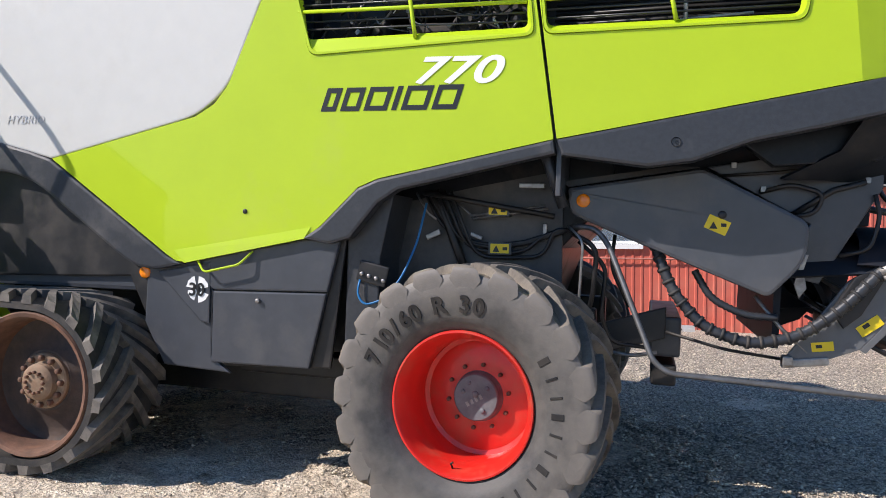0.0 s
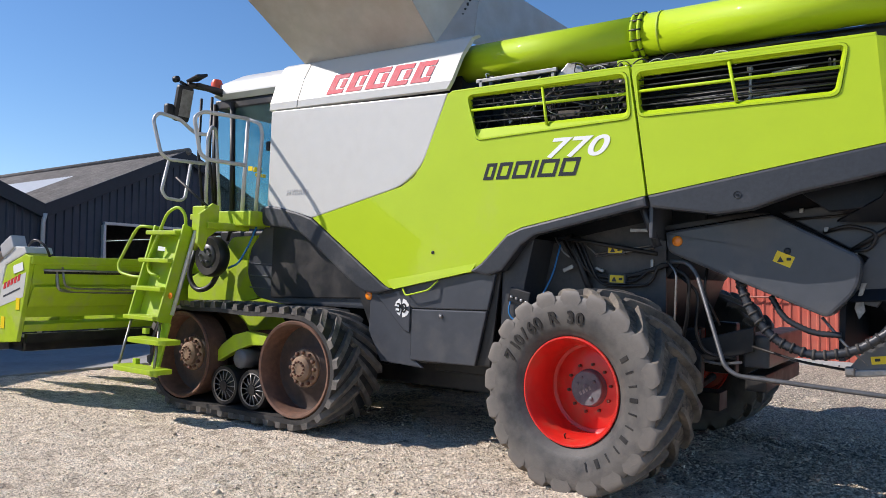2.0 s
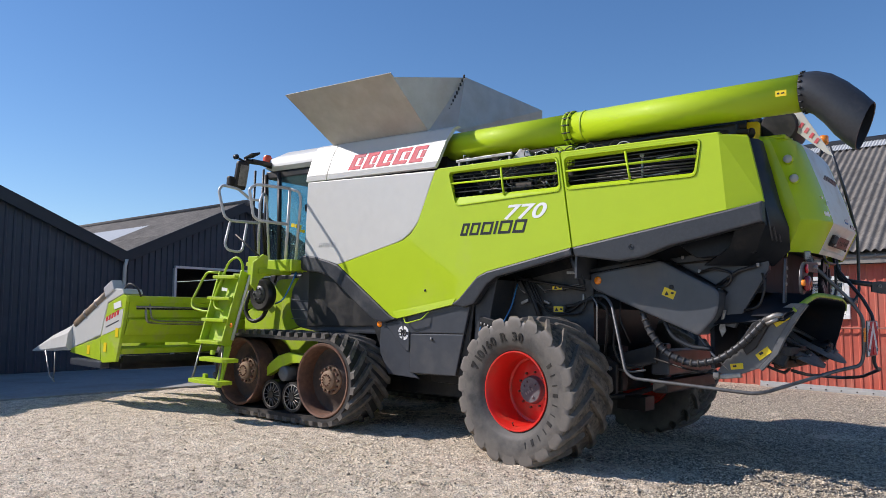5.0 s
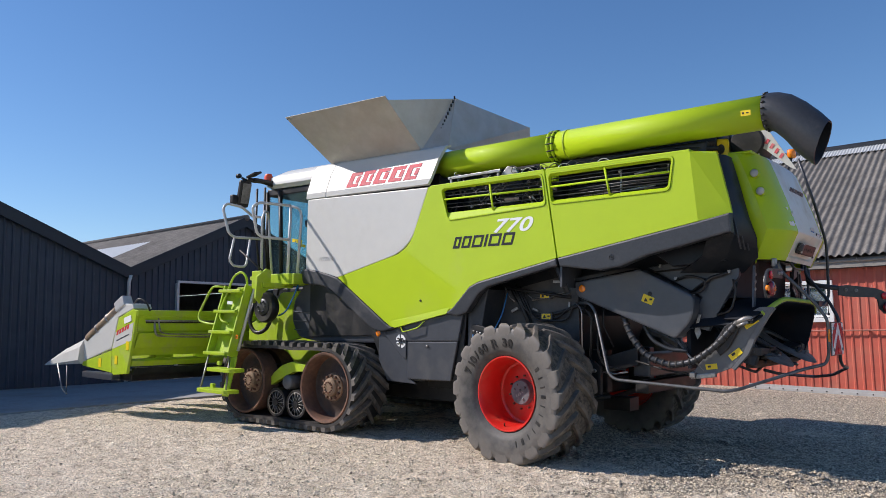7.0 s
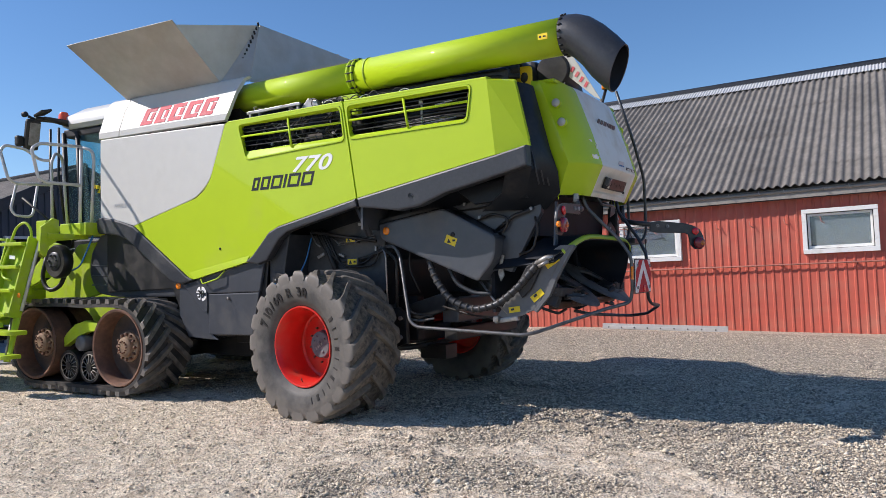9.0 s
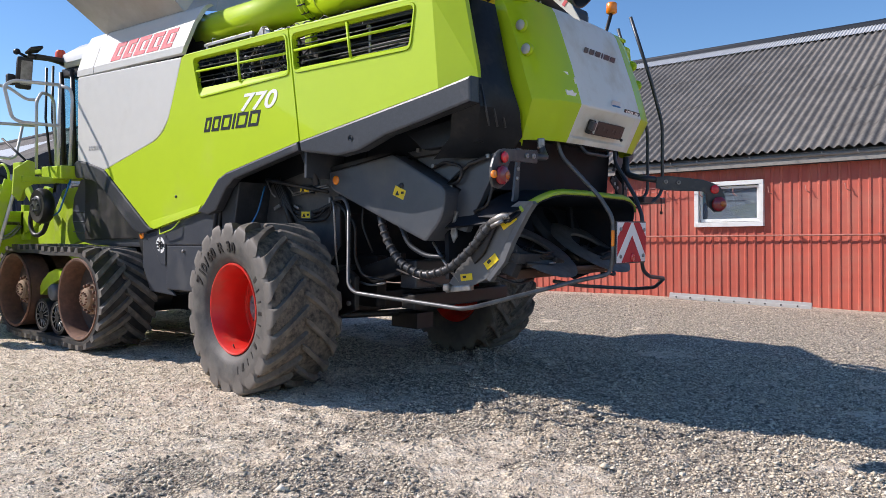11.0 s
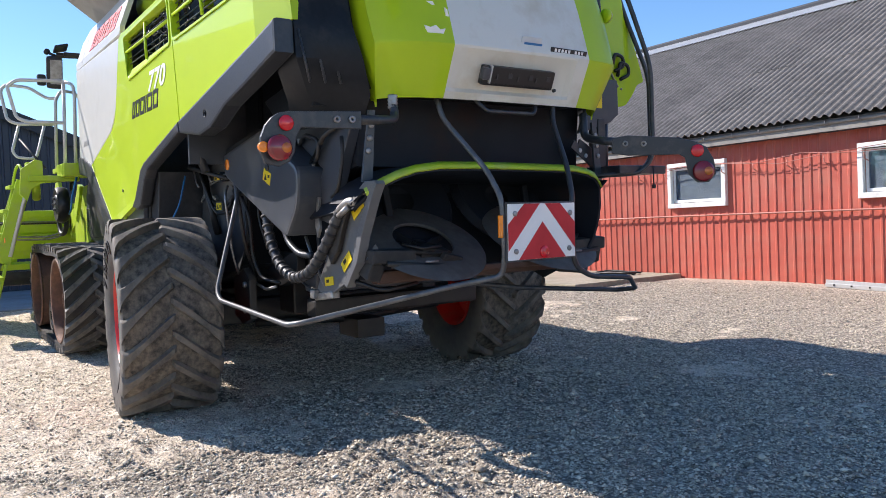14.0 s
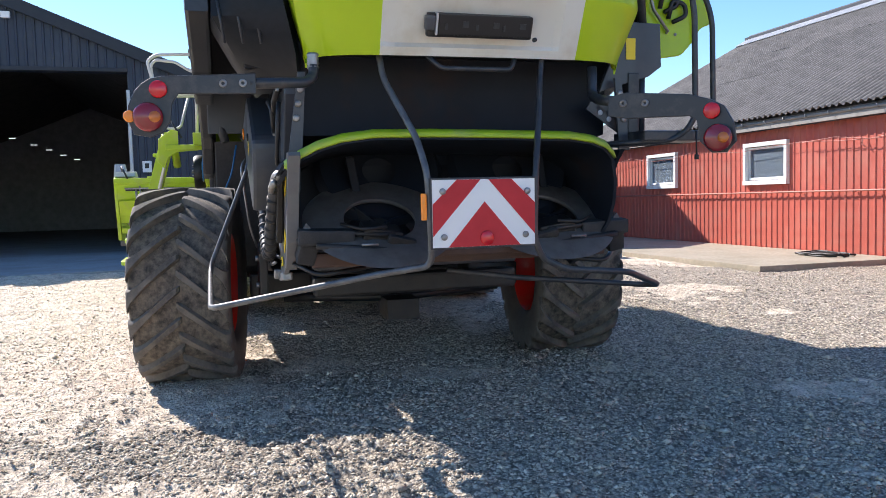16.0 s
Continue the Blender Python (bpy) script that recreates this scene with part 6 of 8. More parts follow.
def straw_hood():
    bm = bmesh.new()
    plate(bm, [(0.32, 1.80), (0.32, 2.6), (1.9, 2.6), (2.10, 2.30), (2.07, 1.80), (1.97, 1.785), (1.66, 1.72), (1.50, 1.50), (1.20, 1.70)], -0.93, 0.93, 0.015)
    part("straw_hood", bm, SOOT_SHADE, combine, "sooty black straw hood")
    bm = bmesh.new()
    plate(bm, [(1.15, 2.13), (2.12, 2.28), (2.12, 2.02), (1.80, 1.45), (1.55, 1.50), (1.74, 1.80)], -1.0, -0.93, 0.008)
    part("hood_side_plate", bm, GREY, combine)
    tube_parts("hood_hose", (
        ([(1.14, -1.01, 2.07), (1.55, -1.03, 2.10), (2.05, -1.02, 2.17)], 0.010, 0.0),
        ([(1.45, -1.02, 1.98), (1.62, -1.06, 2.03), (1.80, -1.05, 1.98), (1.76, -1.04, 1.86), (1.62, -1.03, 1.84)], 0.014, 0.06),
        ([(1.62, -1.02, 1.84), (1.85, -1.04, 2.0), (2.02, -1.03, 2.05)], 0.018, 0.0),
        ([(1.90, -1.02, 1.62), (2.05, -1.05, 1.66), (2.10, -1.04, 1.85), (2.07, -1.03, 1.98)], 0.013, 0.06)), BLACK, combine)
    for x, z in ((1.47, 2.0), (1.30, 2.14), (1.55, 2.17), (1.82, 2.21), (2.03, 2.06), (1.66, 1.83)):
        part("hose_clip", boxes(((x, -1.03, z), (0.03, 0.02, 0.035)), bevel=0.004), STEEL, combine)
    part("paper_label", boxes(((1.99, -1.003, 2.21), (0.10, 0.003, 0.035), Matrix.Rotation(radians(-8), 3, 'Y'))), MARK_WHITE, combine)
    # dark corner cowl between the near side skin and the rear hood, ribbed; the far side stands open
    s = -1
    bm = bmesh.new()
    plate(bm, [(1.3, 2.27), (1.75, 2.34), (2.16, 2.42), (2.05, 2.16), (1.5, 2.12)], s * 1.20, s * 1.10, 0.01)
    part("under_plate", bm, CHAR, combine)
    bm = bmesh.new()
    rows = []
    for z, xa, xb, ya, yb in ((3.24, 2.02, 2.08, 1.27, 1.03), (2.95, 2.09, 2.16, 1.31, 1.04), (2.62, 2.17, 2.24, 1.36, 1.03), (2.40, 2.19, 2.30, 1.36, 0.99), (2.20, 2.08, 2.30, 1.24, 0.95), (2.05, 1.80, 2.15, 1.10, 0.93)):
        rows.append([bm.verts.new(p) for p in ((xa - 0.25, s * (ya + 0.02), z), (xa, s * ya, z), (xa + 0.05, s * (ya * 0.6 + yb * 0.4), z), (xb, s * yb, z), (xb - 0.2, s * (yb - 0.05), z))])
    for r0, r1 in zip(rows, rows[1:]):
        for i in range(4):
            bm.faces.new((r0[i], r0[i + 1], r1[i + 1], r1[i])).smooth = True
    bmesh.ops.recalc_face_normals(bm, faces=bm.faces)
    bmesh.ops.solidify(bm, geom=list(bm.faces), thickness=0.02)
    part("corner_cowl", bm, CHAR, combine, "black plastic corner cowl", True)
    for k in range(4):
        bm = bmesh.new()
        tube(bm, [(2.185 + 0.012 * k, s * (1.34 - 0.09 * k), 2.56), (2.235 + 0.012 * k, s * (1.30 - 0.09 * k), 2.26)], 0.008, 5)
        part("cowl_rib", bm, TRIM, combine)


straw_hood()


def rear_hood():
    """The rounded engine hood: lime sides, pale middle."""
    levels = [(3.315, 2.24, 0.93), (3.29, 2.31, 0.955), (3.24, 2.345, 0.965), (3.10, 2.40, 0.972), (2.80, 2.51, 0.985), (2.62, 2.566, 0.98), (2.50, 2.602, 0.97), (2.482, 2.606, 0.968), (2.468, 2.602, 0.966), (2.415, 2.577, 0.955), (2.25, 2.503, 0.915), (2.225, 2.492, 0.91), (2.185, 2.472, 0.90)]
    cols = [-1.0, -0.95, -0.90, -0.85, -0.80, -0.77, -0.74, -0.70, -0.64, -0.56, -0.48, -0.42, -0.36, -0.335, -0.24, -0.12, 0.0, 0.12, 0.24, 0.31, 0.335, 0.42, 0.48, 0.56, 0.64, 0.70, 0.74, 0.77, 0.80, 0.85, 0.90, 0.95, 1.0]
    lo, hi = cols.index(-0.42), cols.index(0.42)

    def section(xr, w, z, k):
        # from the front edge of one side round the back to the other
        pts = []
        front = 2.02 + (3.30 - z) * 0.215
        for f in cols:
            a, zz = abs(f), z
            if a > 0.80:
                q = (a - 0.80) / 0.20
                x, y = front + (xr - 0.20 - front) * (1 - q), w
                if k == len(levels) - 1:
                    zz -= 0.045 * q
            else:
                q = a / 0.80
                y = w * (0.545 / w / 0.525 * q if q < 0.525 else 0.545 / w + (1 - 0.545 / w) * ((q - 0.525) / 0.475) ** 0.9)
                x = xr - 0.16 * q ** 7 - 0.05 * q ** 2
                if 9 <= k <= 10 and -0.37 < f < 0.32:
                    x -= 0.030
            pts.append(Vector((x, math.copysign(y, f), zz)))
        return pts
    secs = [section(xr, w, z, k) for k, (z, xr, w) in enumerate(levels)]

    def panel(name, i0, i1, mat, label):
        bm = bmesh.new()
        rows = [[bm.verts.new(p) for p in s[i0:i1 + 1]] for s in secs]
        for r0, r1 in zip(rows, rows[1:]):
            for i in range(len(r0) - 1):
                bm.faces.new((r0[i], r0[i + 1], r1[i + 1], r1[i])).smooth = True
        bmesh.ops.recalc_face_normals(bm, faces=bm.faces)
        bmesh.ops.solidify(bm, geom=list(bm.faces), thickness=0.012)
        ob = part(name, bm, mat, combine, label, True)
        ob.data.set_sharp_from_angle(angle=radians(24))
        return ob
    panel("hood_side", 0, lo, LIME, "lime green rear hood side")
    panel("hood_side", hi, len(cols) - 1, LIME, "lime green rear hood side")
    mid = panel("hood_middle", lo, hi, CREAM, "pale rear hood middle with scuffed paint")
    bm = bmesh.new()
    box(bm, (2.13, 0, 3.30), (0.24, 1.84, 0.035), None, 0.015)
    part("hood_top", bm, LIME, combine)
    bm = bmesh.new()
    box(bm, (2.13, 0, 2.70), (0.20, 1.5, 0.95))
    part("hood_core", bm, BLACK, combine)
    # recessed holder with a dark blank plate and its lamp
    lean = Matrix.Rotation(radians(22), 3, 'Y')
    bm = bmesh.new()
    box(bm, (2.535, -0.03, 2.332), (0.05, 0.57, 0.118), lean, 0.012)
    p = part("plate_holder", bm, BLACK, combine, "black number-plate holder, letters blanked")
    bm = bmesh.new()
    box(bm, (2.562, -0.008, 2.329), (0.012, 0.50, 0.105), lean, 0.004)
    part("plate", bm, INK, p)
    for k in range(9):
        bm = bmesh.new()
        box(bm, (2.570, -0.22 + 0.052 * k + 0.01 * (k % 2), 2.33 + 0.014 * ((k * 5) % 3 - 1)), (0.004, 0.012 + 0.01 * (k % 3), 0.03), lean)
        part("plate_stud", bm, TRIM, p)
    bm = bmesh.new()
    box(bm, (2.562, -0.305, 2.335), (0.045, 0.055, 0.075), lean, 0.014)
    part("plate_lamp", bm, GREY, p)
    bm = bmesh.new()
    box(bm, (2.560, -0.270, 2.333), (0.035, 0.012, 0.11), lean, 0.004)
    part("lamp_bezel", bm, RAIL, p)
    bm = bmesh.new()
    disc(bm, (2.535, 0.275, 2.272), 0.012, 0.02, 'x', 12)
    part("plate_screw", bm, INK, p)
    # marks, flat on the panel
    slope = Matrix.Rotation(radians(17), 3, 'Y')

    def on_hood(y, z):
        for (z0, x0, w0), (z1, x1, w1) in zip(levels, levels[1:]):
            if z0 >= z >= z1:
                f = (z0 - z) / (z0 - z1)
                q = 0.525 * abs(y) / 0.545
                return x0 + (x1 - x0) * f - 0.05 * q * q - 0.16 * q ** 7 + 0.002
    y = -0.27
    for w in (0.06, 0.075, 0.085, 0.022, 0.095, 0.09):
        part("name_mark", boxes(((on_hood(y + w / 2, 2.963), y + w / 2, 2.963), (0.004, w, 0.075), slope)), GREY, combine)
        y += w + 0.025
    bm = bmesh.new()
    box(bm, (on_hood(0.357, 2.515), 0.357, 2.515), (0.008, 0.325, 0.036), Matrix.Rotation(radians(2.0), 3, 'Z') @ slope, 0.003)
    bd = part("name_badge", bm, INK, combine, "dark rounded badge")
    for k in range(9):
        if k != 5:
            yy = 0.235 + 0.030 * k
            part("badge_mark", boxes(((on_hood(yy, 2.515) + 0.0045, yy, 2.515), (0.003, 0.018, 0.020), Matrix.Rotation(radians(2.0), 3, 'Z') @ slope)), MARK_WHITE, bd)
    part("dealer_badge", boxes(((on_hood(0.044, 2.548), 0.044, 2.548), (0.003, 0.165, 0.062), slope)), SKYLIGHT, combine, "pale blue dealer sticker")
    for dz, y0, y1 in ((0.012, -0.02, 0.12), (-0.012, -0.02, 0.125)):
        part("sticker_line", boxes(((on_hood(0.044, 2.548 + dz) + 0.002, (y0 + y1) / 2, 2.548 + dz), (0.003, y1 - y0, 0.014), slope)), BLUE_HOSE, combine)
    for x, z in ((2.29, 3.06), (2.345, 2.87)):
        for s in (-1, 1):
            bm = bmesh.new()
            disc(bm, (x, s * 0.965, z), 0.050, 0.04, sides=24)
            lp = part("work_lamp", bm, LIME, combine, "small round work lamp")
            bm = bmesh.new()
            disc(bm, (x, s * 0.990, z), 0.040, 0.01, sides=24)
            part("lens", bm, TIN, lp)
    # remains of a peeled round sticker
    for y, z, o in ((-0.660, 2.545, [(-0.07, 0.03), (-0.03, 0.022), (0.0, 0.035), (0.03, 0.012), (0.06, 0.02), (0.05, -0.01), (0.0, -0.028), (-0.05, -0.012)]), (-0.565, 2.655, [(-0.015, 0.04), (0.0, 0.03), (0.022, -0.02), (0.012, -0.04), (-0.018, -0.02), (-0.005, 0.0)]), (-0.655, 2.715, [(-0.03, 0.012), (0.01, 0.014), (0.03, -0.012), (0.005, -0.006)])):
        q = 0.525 + 0.475 * max(0.0, (abs(y) - 0.545) / 0.43) ** 1.1
        k = next(k for k in range(len(levels)) if levels[k][0] < z)
        f = (levels[k - 1][0] - z) / (levels[k - 1][0] - levels[k][0])
        x = levels[k - 1][1] + (levels[k][1] - levels[k - 1][1]) * f - 0.16 * q ** 7 - 0.05 * q * q
        bm = bmesh.new()
        plate(bm, o, -0.012, 0.004, axis='x')
        bmesh.ops.transform(bm, matrix=Matrix.Translation((x, y, z)) @ Matrix.Rotation(radians(-9), 4, 'Z') @ Matrix.Rotation(radians(16), 4, 'Y'), verts=bm.verts)
        part("peeled_sticker", bm, MARK_WHITE, combine, "remains of a white sticker")
    # rear deflector sheet and beacon above the hood
    bm = bmesh.new()
    plate(bm, [(2.168, 3.64), (2.323, 3.60), (2.612, 3.114), (2.546, 3.150), (2.24, 3.425)], -0.62, -0.605, 0.004)
    part("rear_guard", bm, WHITE, combine, "white rear guard plate")
    for k in range(4):
        f = 0.25 + 0.14 * k
        part("guard_mark", boxes(((2.245 + 0.33 * f, -0.623, 3.55 - 0.40 * f), (0.030, 0.003, 0.055), Matrix.Rotation(radians(35), 3, 'Y'))), FADED_RED, combine)
    bm = bmesh.new()
    tube(bm, [(2.12, -0.62, 3.31), (2.13, -0.62, 3.40), (2.185, -0.62, 3.437), (2.235, -0.62, 3.38), (2.236, -0.62, 3.30)], 0.010, 8, 0.03)
    part("rear_hoop", bm, RAIL, combine)
    bm = bmesh.new()
    disc(bm, (2.288, 0.526, 3.522), 0.05, 0.10, 'z', 20)
    part("beacon", bm, AMBER, combine, "amber rear beacon")
    bm = bmesh.new()
    tube(bm, [(2.138, 0.526, 3.0), (2.288, 0.526, 3.482)], 0.018, 8)
    part("beacon_post", bm, BLACK, combine)


rear_hood()


def chopper():
    c = new("straw_chopper")
    c.parent = combine
    c["label"] = "black straw chopper and spreader with a lime lip"
    for s in (-1, 1):
        bm = bmesh.new()
        yo = 1.02 if s < 0 else 0.87
        o = [(1.64, 1.02), (1.77, 0.97), (2.03, 1.08), (2.13, 1.20), (2.20, 1.36), (2.36, 1.63), (2.44, 1.70), (2.32, 1.70), (2.14, 1.60), (1.95, 1.47), (1.80, 1.25)]
        plate(bm, o, s * yo, s * (yo - 0.03), 0.006)
        # The far plate's shade is put into its colour: near-black, not the grey.
        part("side_plate", bm, PLATE if s < 0 else SOOT_SHADE, c, "chopper side plate, grey near and painted shade-dark far")
        if s > 0:
            continue
        bm = bmesh.new()
        plate(bm, [(2.03, 1.08), (2.13, 1.20), (2.20, 1.36), (2.36, 1.63), (2.44, 1.70), (2.46, 1.68), (2.40, 1.60), (2.27, 1.38), (2.20, 1.22), (2.06, 1.06)], s * (yo + 0.002), s * (yo - 0.06), 0.004)
        part("plate_flange", bm, PLATE if s < 0 else SOOT_SHADE, c)
    # cowl: an arched shell behind the lime lip
    line = ((-1.08, 1.575), (-1.035, 1.65), (-0.96, 1.705), (-0.87, 1.75), (-0.75, 1.785), (-0.588, 1.805), (-0.275, 1.808), (0.08, 1.803), (0.515, 1.795), (0.657, 1.775), (0.745, 1.745), (0.81, 1.685))

    def arch(x0, x1, inset, drop):
        # the mouth leans: the near foot stands further forward than the crown
        pts = []
        for y, z in line + (((0.852, 1.55), (0.858, 1.42), (0.842, 1.31), (0.80, 1.23)) if inset else ()):
            lead = max(0.0, (1.80 - z) / 0.23) ** 1.4 if y < 0 else 0.3 * max(0.0, (1.80 - z) / 0.23)
            pts.append(Vector((x0 - x1 * lead, y * (1 - inset), z - drop)))
        return pts

    def shell_between(a, b, t):
        bm = bmesh.new()
        ra, rb = [bm.verts.new(p) for p in a], [bm.verts.new(p) for p in b]
        for i in range(len(a) - 1):
            bm.faces.new((ra[i], ra[i + 1], rb[i + 1], rb[i])).smooth = True
        bmesh.ops.recalc_face_normals(bm, faces=bm.faces)
        bmesh.ops.solidify(bm, geom=list(bm.faces), thickness=t)
        return bm
    part("lip", shell_between(arch(2.475, 0.20, 0.0, 0.032)[1:], arch(2.445, 0.20, 0.0, -0.006)[1:], 0.014), LIME_DULL, c, "lime green cowl lip")
    part("cowl_top", shell_between(arch(2.445, 0.20, 0.0, 0.004), arch(2.03, 0.05, 0.0, 0.0), 0.014), SOOT_SHADE, c, "dark cowl top", True)
    part("cowl", shell_between(arch(2.46, 0.20, 0.01, 0.030), arch(1.60, 0.0, 0.03, 0.09), 0.02), SOOT_SHADE, c, "soot-black spreader cowl", True)
    bm = bmesh.new()
    plate(bm, [(-0.96, 1.05), (-0.98, 1.45), (-0.86, 1.62), (-0.5, 1.70), (0.5, 1.70), (0.80, 1.62), (0.90, 1.42), (0.95, 1.05)], 1.56, 1.60, axis='x')
    part("back_sheet", bm, SOOT_SHADE, c)
    for s in (-1, 1):
        # rotor: a broad dusty ring plate over a dark hub, tilted towards the rear
        tilt = Matrix.Translation((2.12, s * 0.50, 1.315)) @ Matrix.Rotation(radians(31), 4, 'Y')
        bm = bmesh.new()
        lathe(bm, [(0.20, 0.010), (0.205, 0.022), (0.40, 0.016), (0.43, 0.0), (0.40, -0.012), (0.205, -0.004), (0.20, 0.010)], 56, 'z')
        bmesh.ops.transform(bm, matrix=tilt, verts=bm.verts)
        d = part("rotor_ring", bm, ROTOR, c, "dusty grey-brown rotor ring", True)
        bm = bmesh.new()
        lathe(bm, [(0.0, -0.02), (0.07, -0.02), (0.085, -0.06), (0.20, -0.09), (0.20, -0.12), (0.0, -0.12)], 32, 'z')
        bmesh.ops.transform(bm, matrix=tilt, verts=bm.verts)
        part("rotor_hub", bm, BLACK, d, "", True)
        for k in range(4):
            bm = bmesh.new()
            a = math.pi / 2 * k + 0.5
            box(bm, (0.14 * math.cos(a), 0.14 * math.sin(a), -0.05), (0.20, 0.014, 0.07), Matrix.Rotation(a, 3, 'Z'), 0.004)
            bmesh.ops.transform(bm, matrix=tilt, verts=bm.verts)
            part("paddle", bm, SOOT_SHADE, d)
        # streaked upper rotor housing behind the ring
        bm = bmesh.new()
        lathe(bm, [(0.10, 0.0), (0.36, 0.05), (0.40, 0.0), (0.38, -0.03)], 40, 'z')
        bmesh.ops.transform(bm, matrix=Matrix.Translation((1.74, s * 0.42, 1.60)) @ Matrix.Rotation(radians(55), 4, 'Y'), verts=bm.verts)
        part("rotor_housing", bm, SOOT_SHADE, c, "", True)
        bm = bmesh.new()
        box(bm, (1.85, s * 0.60, 1.58), (0.05, 0.05, 0.22), Matrix.Rotation(radians(10), 3, 'X'), 0.01)
        part("strut", bm, SOOT_SHADE, c)
        # drive motor, arms and links under the ring
        for cc, sz, rt, mt in (((2.25, s * 0.82, 1.25), (0.12, 0.30, 0.085), 4, TRACK), ((2.22, s * 0.52, 1.24), (0.16, 0.22, 0.12), 14, BLACK), ((2.30, s * 0.60, 1.19), (0.07, 0.46, 0.035), 0, TRACK), ((2.24, s * 0.30, 1.20), (0.10, 0.26, 0.06), 0, BLACK),
                             ((2.18, s * 0.92, 1.18), (0.16, 0.10, 0.12), 20, TRACK), ((2.33, s * 0.42, 1.22), (0.04, 0.16, 0.05), 25, TRACK)):
            part("rotor_drive", boxes((cc, sz, Matrix.Rotation(radians(rt), 3, 'Y') @ Matrix.Rotation(radians(s * rt * 0.6), 3, 'X')), bevel=0.014), mt, c)
        tube_parts("linkage", (([(2.28, s * 0.22, 1.19), (2.36, s * 0.50, 1.175), (2.32, s * 0.88, 1.21)], 0.018, 0.05), ([(2.20, s * 0.95, 1.28), (2.28, s * 0.70, 1.27), (2.32, s * 0.45, 1.25)], 0.016, 0.05), ([(2.26, s * 0.74, 1.32), (2.33, s * 0.64, 1.29), (2.33, s * 0.50, 1.30)], 0.010, 0.03),
                               ([(2.10, s * 0.98, 1.10), (2.22, s * 0.86, 1.04), (2.20, s * 0.60, 1.07)], 0.014, 0.06)), BLACK, c)
        bm = bmesh.new()
        tube(bm, [(2.385, s * 0.56, 1.212), (2.385, s * 0.65, 1.212)], 0.008, 6)
        part("bright_pin", bm, STEEL, c)
        bm = bmesh.new()
        plate(bm, [(s * 0.98, 1.24), (s * 0.92, 1.33), (s * 0.86, 1.24)], 2.24, 2.25, axis='x')
        part("rotor_bracket", bm, GREY, c)
    bm = bmesh.new()
    box(bm, (2.18, -0.02, 1.12), (0.10, 1.75, 0.08), None, 0.015)
    box(bm, (2.30, -0.1, 1.145), (0.06, 1.1, 0.04), None, 0.01)
    part("cross_beam", bm, DARK_RUST, c, "rust-brown cross beam")
    bm = bmesh.new()
    box(bm, (1.74, -1.0, 0.985), (0.26, 0.06, 0.05), Matrix.Rotation(radians(-8), 3, 'Y'), 0.01)
    box(bm, (1.64, -1.02, 0.99), (0.06, 0.08, 0.06), None, 0.01)
    part("foot_bracket", bm, STEEL, c, "bare metal foot bracket")
    bm = bmesh.new()
    plate(bm, [(1.86, 1.30), (1.98, 1.50), (2.14, 1.60), (2.17, 1.56), (2.02, 1.28), (1.93, 1.20)], -1.06, -1.025, 0.008)
    part("hose_guard", bm, BLACK, c)
    for p, w, h, a in (((2.235, -1.024, 1.540), 0.15, 0.060, 34), ((2.075, -1.024, 1.222), 0.14, 0.065, 38), ((1.83, -1.024, 1.085), 0.12, 0.055, 8)):
        st = part("warning_sticker", boxes((p, (w, 0.003, h), Matrix.Rotation(radians(-a), 3, 'Y'))), YELLOW, c, "yellow warning sticker")
        part("sticker_print", boxes(((p[0] - 0.02, p[1] - 0.002, p[2]), (w * 0.28, 0.001, h * 0.36), Matrix.Rotation(radians(-a), 3, 'Y'))), INK, st)
    bm = bmesh.new()
    tube(bm, [(0.86, -1.02, 1.66), (0.90, -1.06, 1.54), (0.98, -1.07, 1.36), (1.16, -1.08, 1.16), (1.42, -1.08, 1.075), (1.68, -1.08, 1.135), (1.90, -1.08, 1.30), (2.06, -1.07, 1.48), (2.12, -1.06, 1.55)], 0.036, 12, 0.10, 0.030)
    hose = part("ribbed_hose", bm, TRIM, c, "thick ribbed black hose")
    run = rounded([Vector(q) for q in ((0.86, -1.02, 1.66), (0.90, -1.06, 1.54), (0.98, -1.07, 1.36), (1.16, -1.08, 1.16), (1.42, -1.08, 1.075), (1.68, -1.08, 1.135), (1.90, -1.08, 1.30), (2.06, -1.07, 1.48), (2.12, -1.06, 1.55))], 0.10)
    run = [Vector(q) for q in run]
    need, gone = 0.03, 0.0
    for p0, p1 in zip(run, run[1:]):
        ln = (p1 - p0).length
        while gone + ln > need:
            q, dr = p0.lerp(p1, (need - gone) / ln), (p1 - p0) / ln
            bm = bmesh.new()
            tube(bm, [q - dr * 0.009, q + dr * 0.009], 0.0405, 12)
            part("wrap_ring", bm, TRACK, hose)
            need += 0.075
        gone += ln
    bm = bmesh.new()
    tube(bm, [(2.10, -1.07, 1.53), (2.20, -1.06, 1.585), (2.26, -1.04, 1.58)], 0.030, 10, 0.03)
    tube(bm, [(2.12, -1.09, 1.50), (2.22, -1.08, 1.55)], 0.018, 8)
    part("hose_coupling", bm, STEEL, c, "bright hose coupling")
    bm = bmesh.new()
    tube(bm, [(1.10, -1.02, 1.50), (1.20, -1.03, 1.33), (1.40, -1.03, 1.24), (1.58, -1.02, 1.24)], 0.024, 10, 0.08, 0.03)
    part("thin_ribbed_hose", bm, TRIM, c, "thin grey ribbed hose")
    bm = bmesh.new()
    tube(bm, [(1.45, -1.0, 1.36), (1.60, -1.01, 1.18), (1.75, -1.01, 1.04)], 0.012, 6)
    part("damper_rod", bm, STEEL, c)


chopper()


